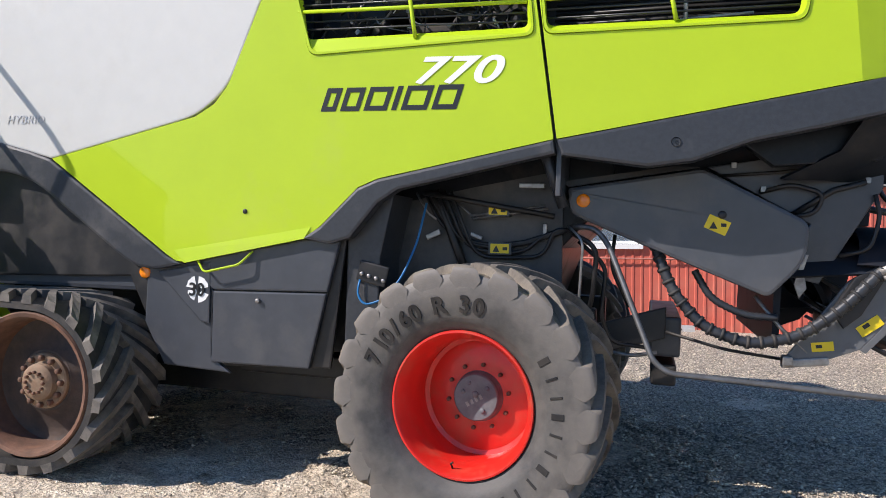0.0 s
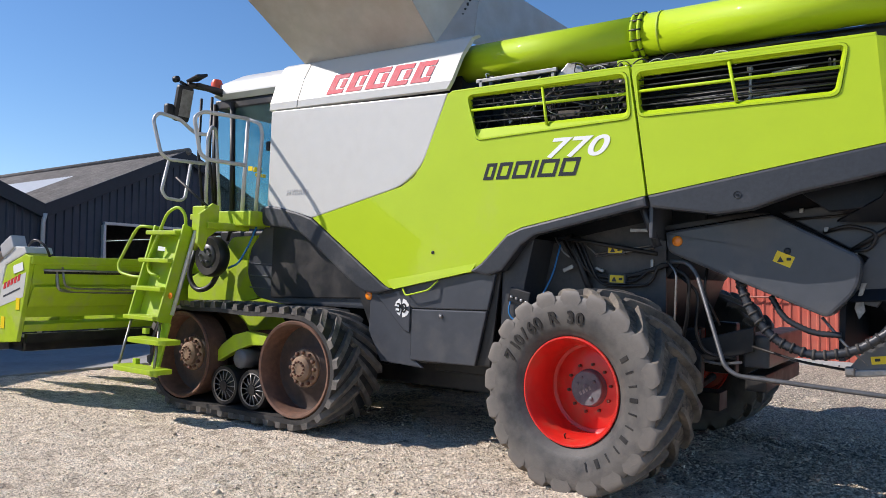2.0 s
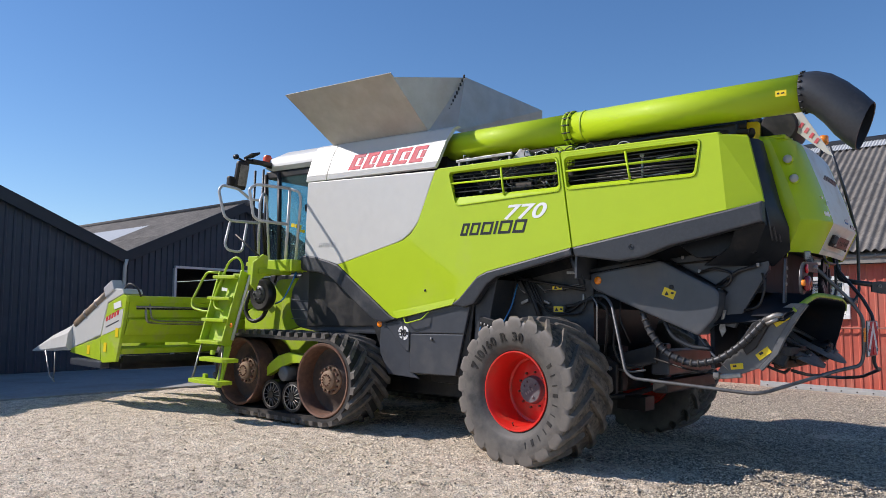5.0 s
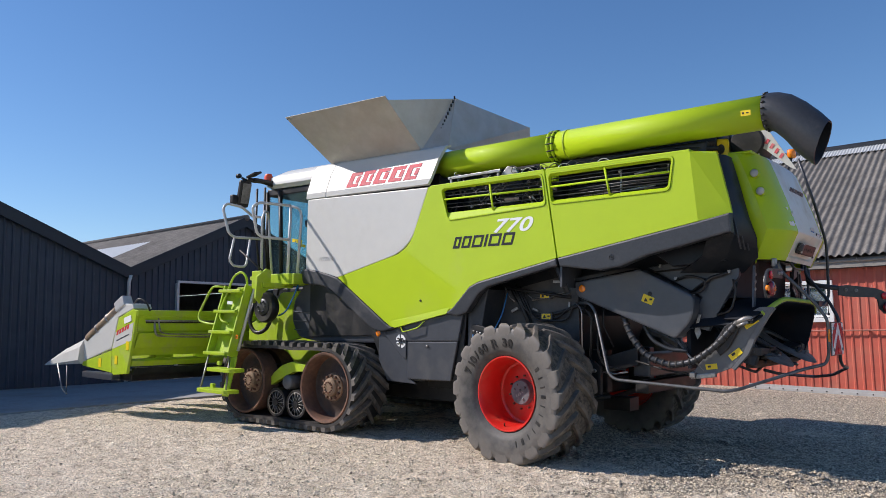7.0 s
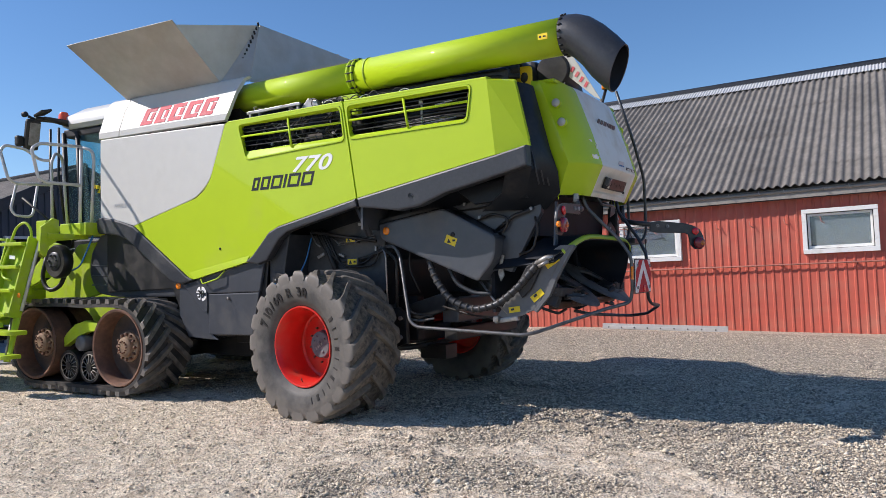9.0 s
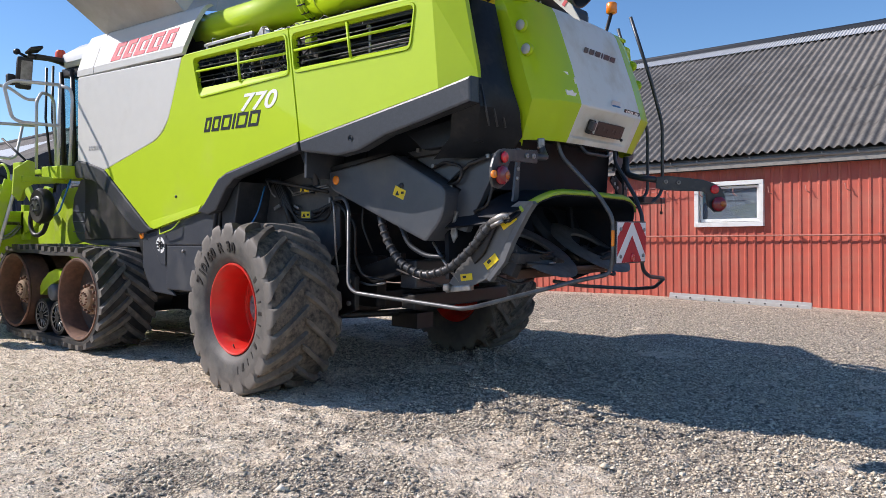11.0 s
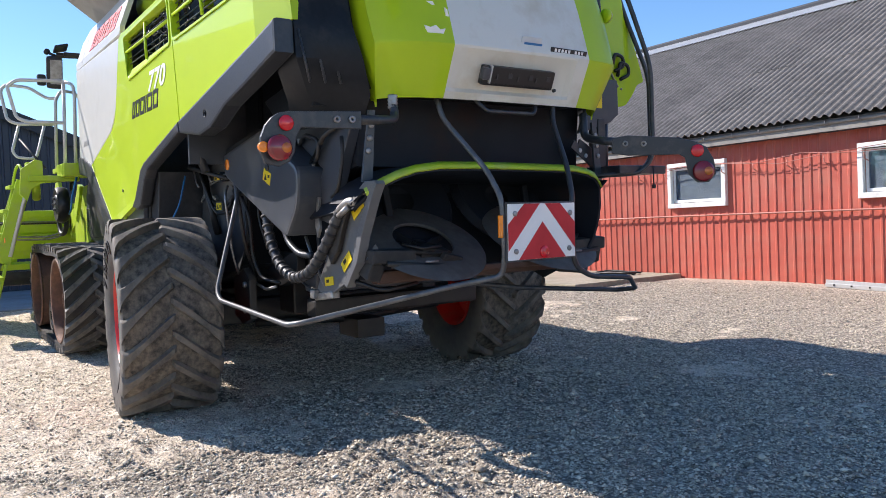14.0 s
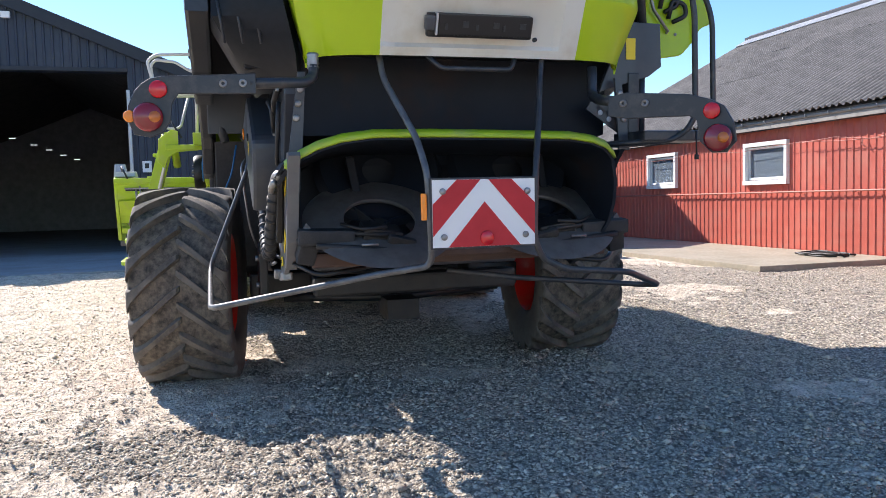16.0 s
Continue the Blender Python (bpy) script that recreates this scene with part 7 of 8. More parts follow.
def rear_frame():
    """Tube guard round the rear, warning board, tail lamps and far-side steps."""
    bm = bmesh.new()
    tube(bm, [(0.36, -1.10, 1.74), (0.50, -1.13, 1.74), (0.587, -1.154, 1.641), (0.875, -1.432, 0.985), (0.96, -1.44, 0.925), (2.10, -1.43, 0.88), (2.20, -1.38, 0.90), (2.62, -0.62, 1.08), (2.78, -0.38, 1.13), (2.81, -0.385, 1.24), (2.81, -0.40, 1.58), (2.70, -0.42, 1.75), (2.40, -0.52, 2.08), (2.36, -0.53, 2.22)], 0.017, 10, 0.07)
    part("tube_guard", bm, WORN_TUBE, combine, "worn grey tube guard bar")
    bm = bmesh.new()
    tube(bm, [(2.43, 0.36, 2.22), (2.45, 0.34, 2.08), (2.70, 0.22, 1.78), (2.80, 0.165, 1.60), (2.81, 0.15, 1.24), (2.80, 0.20, 1.14), (2.80, 0.33, 1.08), (2.78, 0.70, 1.045), (2.55, 1.02, 0.93), (2.35, 1.05, 0.90), (2.15, 0.30, 0.96), (2.1, -0.1, 1.02)], 0.017, 10, 0.05)
    part("tube_guard", bm, DARK_TUBE, combine, "dark tube guard bar")
    bm = bmesh.new()
    tube(bm, [(2.44, -0.29, 2.19), (2.46, -0.22, 2.125), (2.46, 0.17, 2.125), (2.44, 0.20, 2.19)], 0.014, 8, 0.03)
    part("grab_bar", bm, DARK_TUBE, combine)
    # warning board
    b = new("warning_board")
    b.parent = combine
    b["label"] = "red and white chevron warning board"
    part("backing", boxes(((2.835, -0.125, 1.385), (0.012, 0.545, 0.345)), bevel=0.004), DARK_TUBE, b)
    part("field", boxes(((2.843, -0.125, 1.385), (0.006, 0.525, 0.325))), MARK_WHITE, b, "reflective white field")
    L, R, B, T = -0.387, 0.137, 1.223, 1.547
    mid = (L + R) / 2
    bm = bmesh.new()
    x0, x1 = 2.847, 2.849
    for sgn in (-1, 1):
        def q(y):
            return mid + sgn * (y - mid)
        plate(bm, [(q(L), 1.275), (q(L), 1.43), (q(-0.265), T), (q(-0.145), T)], x0, x1, axis='x')
    plate(bm, [(mid - 0.185, B), (mid + 0.185, B), (mid, 1.44)], x0, x1, axis='x')
    part("stripe", bm, MARK_RED, b, "red chevron stripes")
    for y, z in ((L + 0.05, T - 0.055), (R - 0.04, T - 0.06), (L + 0.055, B + 0.05), (R - 0.05, B + 0.05)):
        bm = bmesh.new()
        disc(bm, (2.851, y, z), 0.016, 0.012, 'x')
        part("board_bolt", bm, STEEL, b)
    bm = bmesh.new()
    disc(bm, (2.852, mid + 0.01, 1.262), 0.036, 0.012, 'x', 20)
    part("board_reflector", bm, RED_LENS, b)
    part("amber_marker", boxes(((2.825, -0.425, 1.42), (0.02, 0.028, 0.13)), bevel=0.006), AMBER, combine, "amber side marker")
    # lamp arms
    def lamp_arm(pts, x, lamps, turn, nm, bolts):
        a = new(nm)
        a.parent = combine
        a["label"] = "dark lamp arm with round tail lamps"
        a.location = (x[0], x[1], x[2])
        a.rotation_euler = (0, 0, turn)
        bm = bmesh.new()
        plate(bm, pts, -0.012, 0.012, 0.005, axis='x')
        part("arm_plate", bm, DARK_TUBE, a)
        for y, z, r, mat in lamps:
            bm = bmesh.new()
            d = 0.05 if r > 0.05 else 0.02
            disc(bm, (0.012 + d / 2, y, z), r, d, 'x', 28)
            l = part("tail_lamp", bm, mat, a, "round red tail lamp")
            if r > 0.05:
                bm = bmesh.new()
                lathe(bm, [(0.0, 0.006), (0.024, 0.005), (0.026, 0.0)], 20, 'x', (0.012 + d, y + 0.03, z))
                part("amber_segment", bm, DIM_AMBER, l)
        for y, z in bolts:
            bm = bmesh.new()
            lathe(bm, [(0.008, 0.0), (0.008, 0.012), (0.019, 0.012), (0.019, 0.0)], 16, 'x', (0.012, y, z))
            part("arm_bolt", bm, STEEL, a)
        return a
    near = lamp_arm([(-0.555, -0.10), (-0.550, -0.03), (-0.525, 0.03), (-0.49, 0.07), (-0.45, 0.095), (-0.40, 0.105), (0.02, 0.125), (0.02, 0.03), (-0.33, 0.025), (-0.36, -0.02), (-0.37, -0.10), (-0.40, -0.15), (-0.46, -0.175), (-0.53, -0.16)], (2.57, -1.19, 1.94),
                    [(-0.417, 0.044, 0.040, RED_LENS), (-0.465, -0.083, 0.066, DARK_LENS)], 0, "lamp_arm", ((-0.13, 0.075), (-0.04, 0.078)))
    bm = bmesh.new()
    disc(bm, (2.595, -1.735, 1.86), 0.027, 0.03, 'x', 20)
    part("side_reflector", bm, AMBER, combine, "round amber side reflector")
    bm = bmesh.new()
    tube(bm, [(2.56, -1.20, 2.02), (2.50, -0.92, 2.035), (2.45, -0.88, 2.08), (2.43, -0.88, 2.13)], 0.026, 10, 0.04)
    part("arm_tube", bm, DARK_TUBE, combine)
    bm = bmesh.new()
    tube(bm, [(2.43, -0.88, 2.11), (2.43, -0.88, 2.19)], 0.032, 10, 0, 0.02)
    part("arm_spring", bm, STEEL, combine)
    far = lamp_arm([(0.0, 0.10), (0.10, 0.115), (0.42, 0.085), (0.52, 0.055), (0.585, 0.02), (0.63, -0.06), (0.645, -0.15), (0.60, -0.205), (0.53, -0.205), (0.475, -0.15), (0.455, -0.045), (0.42, -0.022), (0.10, -0.018), (0.0, 0.0)], (2.72, 0.61, 1.86),
                   [(0.53, -0.003, 0.040, RED_LENS), (0.565, -0.134, 0.066, DARK_LENS)], radians(-49.5), "lamp_arm", ((0.085, 0.06), (0.20, 0.055)))
    bm = bmesh.new()
    tube(bm, [(2.74, 0.63, 1.935), (2.50, 0.66, 1.97), (2.40, 0.68, 2.0), (2.385, 0.686, 2.16)], 0.028, 10, 0.05)
    part("arm_tube", bm, DARK_TUBE, combine)
    for pts in ([(2.25, 1.00, 3.55), (2.40, 1.16, 2.95), (2.48, 1.28, 2.52), (2.488, 1.292, 1.86), (2.44, 1.20, 1.75), (2.34, 0.80, 1.73)], [(1.95, 1.34, 3.55), (2.08, 1.48, 2.95), (2.175, 1.615, 2.52), (2.183, 1.628, 1.86), (2.13, 1.52, 1.76), (2.02, 1.05, 1.74)]):
        bm = bmesh.new()
        tube(bm, pts, 0.017, 10, 0.10)
        part("step_rail", bm, DARK_TUBE, combine, "dark tube rail of the rear steps")
    bm = bmesh.new()
    plate(bm, [(0.94, 2.46), (1.235, 2.455), (1.245, 2.20), (1.16, 2.14), (0.83, 2.045), (0.90, 2.22)], 2.17, 2.20, 0.006, axis='x')
    part("step_shield", bm, GREY, combine, "anthracite shield plate over the rear steps")
    part("step_post", boxes(((2.16, 1.055, 1.94), (0.10, 0.075, 0.44)), bevel=0.008), DARK_TUBE, combine)
    bm = bmesh.new()
    tube(bm, [(2.17, 1.125, 2.15), (2.17, 1.125, 1.76)], 0.024, 10)
    part("step_post", bm, DARK_TUBE, combine)
    part("step_tread", boxes(((2.26, 1.24, 1.775), (0.36, 0.50, 0.06)), bevel=0.008), DARK_TUBE, combine)
    for (ya, za), (yb, zb), holes in (((0.76, 1.97), (1.02, 1.80), 2), ((0.82, 1.975), (1.03, 1.86), 0)):
        d = Vector((yb - ya, zb - za)).normalized()
        q = Vector((-d.y, d.x)) * 0.032
        o = [(ya + q.x, za + q.y), (yb + q.x, zb + q.y), (yb - q.x, zb - q.y), (ya - q.x, za - q.y)]
        bm = bmesh.new()
        plate(bm, o, 2.19, 2.205, axis='x')
        br = part("step_brace", bm, DARK_TUBE, combine)
        for k in range(holes):
            c = Vector((ya, za)).lerp(Vector((yb, zb)), 0.28 + 0.22 * k)
            bm = bmesh.new()
            disc(bm, (2.206, c.x, c.y), 0.016, 0.006, 'x', 14)
            part("brace_hole", bm, RAIL, br)
    bm = bmesh.new()
    tube(bm, [(2.47, 1.31, 1.80), (2.475, 1.312, 1.66)], 0.005, 6)
    disc(bm, (2.475, 1.312, 1.65), 0.014, 0.03, 'z', 10)
    part("rubber_stop_cord", bm, BLACK, combine, "black cord with a rubber stop")
    part("warning_sticker", boxes(((2.203, 1.035, 2.30), (0.004, 0.062, 0.125))), YELLOW, combine, "yellow warning sticker")
    bm = bmesh.new()
    plate(bm, corner_round([(1.08, 3.34), (1.38, 3.34), (1.462, 2.992), (1.562, 2.806), (1.687, 2.494), (1.608, 2.467), (1.553, 2.38), (1.468, 2.292), (1.304, 2.27), (1.22, 2.45)], 0.03), 2.07, 2.04, 0.008, axis='x')
    part("open_side_door", bm, LIME, combine, "lime green side door standing open")
    tube_parts("door_stay", (([(2.11, 1.10, 3.30), (2.12, 1.13, 2.85), (2.12, 1.16, 2.46)], 0.028, 0.0), ([(2.13, 1.04, 3.30), (2.13, 1.05, 2.47)], 0.036, 0.0)), DARK_TUBE, combine)
    bm = bmesh.new()
    tube(bm, [(2.10, 1.14, 2.95), (2.10, 1.25, 2.56), (2.09, 1.36, 2.43)], 0.010, 8)
    part("gas_strut", bm, STEEL, combine, "thin gas strut holding the door")
    for yy, zz in ((1.30, 2.36), (1.42, 2.42), (1.36, 2.43)):
        bm = bmesh.new()
        disc(bm, (2.074, yy, zz), 0.010, 0.008, 'x', 10)
        part("door_bolt", bm, STEEL, combine)
    for y0, z0 in ((1.30, 2.62), (1.36, 2.56)):
        bm = bmesh.new()
        tube(bm, [(2.09, y0, z0 - 0.05), (2.10, y0 + 0.02, z0 + 0.06), (2.10, y0 + 0.11, z0 + 0.04), (2.10, y0 + 0.12, z0 - 0.03), (2.09, y0 + 0.03, z0 - 0.07)], 0.014, 7, 0.03)
        part("door_latch", bm, BLACK, combine)
    for s in (-1, 1):
        bm = bmesh.new()
        plate(bm, [(s * 1.0, 1.70), (s * 0.94, 2.12), (s * 0.90, 2.12), (s * 0.93, 1.70)], 2.24, 2.26, axis='x')
        part("hole_strip", bm, GREY, combine)
        for k in range(3):
            bm = bmesh.new()
            disc(bm, (2.265, s * (0.955 - 0.012 * k), 1.88 + 0.075 * k), 0.018, 0.012, 'x', 12)
            part("strip_bolt", bm, STEEL, combine)


rear_frame()


def wheel_arch_gear():
    """What shows inside the near wheel arch."""
    bm = bmesh.new()
    plate(bm, [(-0.82, 1.30), (-0.82, 1.86), (-0.30, 1.98), (0.28, 2.10), (0.30, 1.30), (0.10, 1.05), (-0.50, 1.0)], -0.99, -0.97)
    part("arch_wall", bm, ARCH, combine, "dark grey inner wall of the wheel arch")
    bm = bmesh.new()
    box(bm, (-0.84, -1.385, 1.40), (0.20, 0.03, 0.13), Matrix.Rotation(radians(12), 3, 'Y'), 0.01)
    b = part("valve_block", bm, BLACK, combine, "black hydraulic valve block")
    for k in range(4):
        bm = bmesh.new()
        disc(bm, (-0.908 + 0.048 * k, -1.405, 1.398 - 0.013 * k), 0.013, 0.02)
        part("valve_port", bm, STEEL, b)
    bm = bmesh.new()
    tube(bm, [(-0.56, -1.20, 1.86), (-0.60, -1.25, 1.60), (-0.66, -1.36, 1.38), (-0.76, -1.41, 1.24), (-0.88, -1.42, 1.20), (-0.935, -1.41, 1.27), (-0.92, -1.40, 1.36)], 0.0075, 8, 0.08)
    part("blue_hose", bm, BLUE_HOSE, combine, "thin blue air hose")
    box_parts("sticker_bracket", (((-0.12, -1.03, 1.83), (0.15, 0.07, 0.075), None), ((-0.10, -1.03, 1.585), (0.15, 0.07, 0.08), None)), GREY, combine)
    bm = bmesh.new()
    tube(bm, [(-0.60, -1.15, 1.93), (0.25, -1.10, 1.80)], 0.018, 8)
    tube(bm, [(-0.55, -1.05, 1.95), (-0.44, -1.05, 1.7), (-0.30, -1.02, 1.35)], 0.03, 8, 0.1)
    part("arch_brace", bm, BLACK, combine)
    for k in range(5):
        bm = bmesh.new()
        tube(bm, [(-0.62 + 0.05 * k, -1.06 - 0.02 * k, 1.94), (-0.50 + 0.06 * k, -1.05, 1.72 - 0.05 * k), (-0.34 + 0.13 * k, -1.03, 1.62 - 0.02 * k), (0.0 + 0.06 * k, -1.03, 1.60 + 0.03 * k), (0.34, -1.02, 1.72)], 0.013, 7, 0.12)
        part("arch_hose", bm, BLACK, combine, "black hydraulic hose")
    bm = bmesh.new()
    tube(bm, [(-0.66, -1.1, 1.93), (-0.58, -1.1, 1.80), (-0.52, -1.1, 1.76)], 0.008, 6, 0.02)
    tube(bm, [(-0.40, -1.06, 1.88), (-0.28, -1.06, 1.78)], 0.008, 6)
    tube(bm, [(-0.30, -1.07, 1.79), (0.18, -1.04, 1.87)], 0.007, 6)
    tube(bm, [(-0.29, -1.07, 1.77), (0.20, -1.04, 1.85)], 0.007, 6)
    box(bm, (-0.55, -1.05, 1.66), (0.10, 0.02, 0.035), Matrix.Rotation(radians(-25), 3, 'Y'), 0.005)
    box(bm, (-0.26, -1.04, 1.66), (0.08, 0.03, 0.025), Matrix.Rotation(radians(20), 3, 'Y'), 0.005)
    box(bm, (0.18, -1.01, 1.70), (0.025, 0.02, 0.11), None, 0.005)
    box(bm, (0.10, -1.10, 1.99), (0.16, 0.03, 0.03), None, 0.005)
    part("bright_pipes", bm, STEEL, combine, "bright steel pipes and clips")
    bm = bmesh.new()
    tube(bm, [(0.20, -1.38, 2.20), (0.32, -1.30, 1.85)], 0.035, 6)
    part("strut", bm, TRIM, combine)
    # hoses down to the steering axle
    tube_parts("axle_hose", (
        ([(0.36, -1.1, 1.70), (0.52, -1.12, 1.62), (0.50, -1.08, 1.3), (0.44, -1.0, 1.1), (0.40, -0.95, 0.95)], 0.016, 0.08),
        ([(0.40, -1.05, 1.65), (0.58, -1.06, 1.5), (0.55, -1.04, 1.2), (0.62, -1.0, 1.02), (0.85, -0.95, 1.0)], 0.014, 0.08),
        ([(0.62, -1.0, 1.70), (0.60, -1.0, 1.5), (0.72, -0.98, 1.25)], 0.012, 0.08),
        ([(0.95, -0.9, 1.10), (1.3, -0.95, 1.02), (1.62, -0.98, 0.99)], 0.010, 0.08)), BLACK, combine, "black hoses down to the rear axle")
    tube_parts("grey_hose", (
        ([(0.34, -1.14, 1.74), (0.44, -1.2, 1.66), (0.42, -1.15, 1.2), (0.40, -1.1, 1.05)], 0.009, 0.08),
        ([(0.5, -1.0, 0.98), (0.75, -1.02, 0.95), (0.9, -1.0, 0.98)], 0.012, 0.05)), STEEL, combine)
    bm = bmesh.new()
    plate(bm, [(0.28, 0.72), (0.28, 1.02), (0.50, 1.10), (0.62, 1.02), (0.62, 0.72), (0.45, 0.66)], -1.10, -1.04, 0.01)
    plate(bm, [(0.30, 1.05), (0.95, 1.25), (0.95, 1.05), (0.62, 0.95)], -0.85, -0.78, 0.01)
    part("axle_plate", bm, BLACK, combine, "black rear axle plate")
    for z in (0.78, 0.98):
        bm = bmesh.new()
        disc(bm, (0.55, -1.11, z), 0.022, 0.03)
        part("axle_pin", bm, STEEL, combine)
    bm = bmesh.new()
    box(bm, (0.95, 0, 1.05), (0.20, 1.5, 0.26), None, 0.02)
    part("rear_beam", bm, GREY, combine, "grey rear frame beam")
    tube_parts("steering_rod", (([(0.2, -0.9, 0.62), (0.25, 0.0, 0.58), (0.2, 0.9, 0.62)], 0.035, 0.0),), BLACK, combine)
    box_parts("axle_housing", (((0.35, 0.0, 0.52), (0.35, 0.26, 0.16), None),), BLACK, combine)
    bm = bmesh.new()
    disc(bm, (-3.0, 0.0, 0.62), 0.22, 2.5, 'y', 20)
    part("front_axle", bm, BLACK, combine)


wheel_arch_gear()


# ---------------------------------------------------------------- front: cab, platform, ladder
def front_body():
    bm = bmesh.new()
    o = corner_round([(-4.22, 1.78), (-4.27, 1.50), (-4.12, 1.24), (-3.72, 1.19), (-2.50, 1.20), (-2.50, 1.40), (-3.30, 1.93), (-3.50, 2.0), (-4.0, 2.03)], [0.05, 0.08, 0.12, 0.05, 0, 0, 0, 0, 0.05])
    plate(bm, o, -1.37, -1.20, 0.03)
    part("front_side_cover", bm, GREY, combine, "dusty grey front side cover with shallow ribs")
    for z in (1.34, 1.47, 1.60):
        bm = bmesh.new()
        tube(bm, [(-4.20, -1.372, z + 0.01), (-3.75, -1.372, z), (-2.75, -1.372, z - 0.02)], 0.008, 5)
        part("cover_rib", bm, GREY, combine)
    bm = bmesh.new()
    o = corner_round([(-5.30, 1.16), (-5.30, 1.40), (-4.80, 1.62), (-4.56, 1.90), (-4.15, 1.92), (-4.30, 1.66), (-4.26, 1.40), (-4.10, 1.23), (-4.5, 1.14)], [0.03, 0.08, 0.1, 0.05, 0, 0.1, 0.1, 0.02, 0.02])
    plate(bm, o, -1.34, -1.26, 0.015)
    part("feeder_side", bm, LIME_DULL, combine, "lime green front side plate")
    bm = bmesh.new()
    plate(bm, [(-3.9, 0.9), (-3.9, 2.0), (-5.0, 1.9), (-6.35, 1.25), (-6.35, 0.65), (-5.2, 0.75)], -0.75, 0.75, 0.02)
    part("feeder_house", bm, LIME_DULL, combine, "lime green feeder house")
    bm = bmesh.new()
    box(bm, (-4.5, 0, 1.85), (1.6, 1.8, 0.30), None, 0.03)
    part("cab_base", bm, BLACK, combine)
    # hose reel beside the ladder
    bm = bmesh.new()
    lathe(bm, [(0.13, -0.06), (0.205, -0.07), (0.225, -0.04), (0.225, 0.04), (0.205, 0.07), (0.13, 0.06)], 32, 'y', (-4.57, -1.60, 1.67), closed=True)
    part("coupling_hose_reel", bm, BLACK, combine, "black round multi-coupler with coiled hose", True)
    bm = bmesh.new()
    disc(bm, (-4.60, -1.64, 1.68), 0.13, 0.06, sides=24)
    for k in range(6):
        a = k * 1.05
        disc(bm, (-4.60 + 0.08 * math.cos(a), -1.68, 1.68 + 0.08 * math.sin(a)), 0.016, 0.03, sides=8)
    part("coupler_plate", bm, GREY, combine)
    tube_parts("front_hose", (([(-4.90, -1.55, 1.80), (-5.0, -1.58, 1.45), (-4.85, -1.58, 1.27), (-4.62, -1.56, 1.33), (-4.52, -1.55, 1.50)], 0.030, 0.12), ([(-4.45, -1.5, 1.85), (-4.42, -1.5, 1.95), (-4.2, -1.45, 2.0)], 0.02, 0.0)), BLACK, combine)
    bm = bmesh.new()
    tube(bm, [(-4.36, -1.55, 1.55), (-4.2, -1.55, 1.60), (-4.05, -1.55, 1.80), (-4.0, -1.5, 2.0)], 0.012, 6, 0.08)
    part("blue_cable", bm, BLUE_HOSE, combine)


front_body()


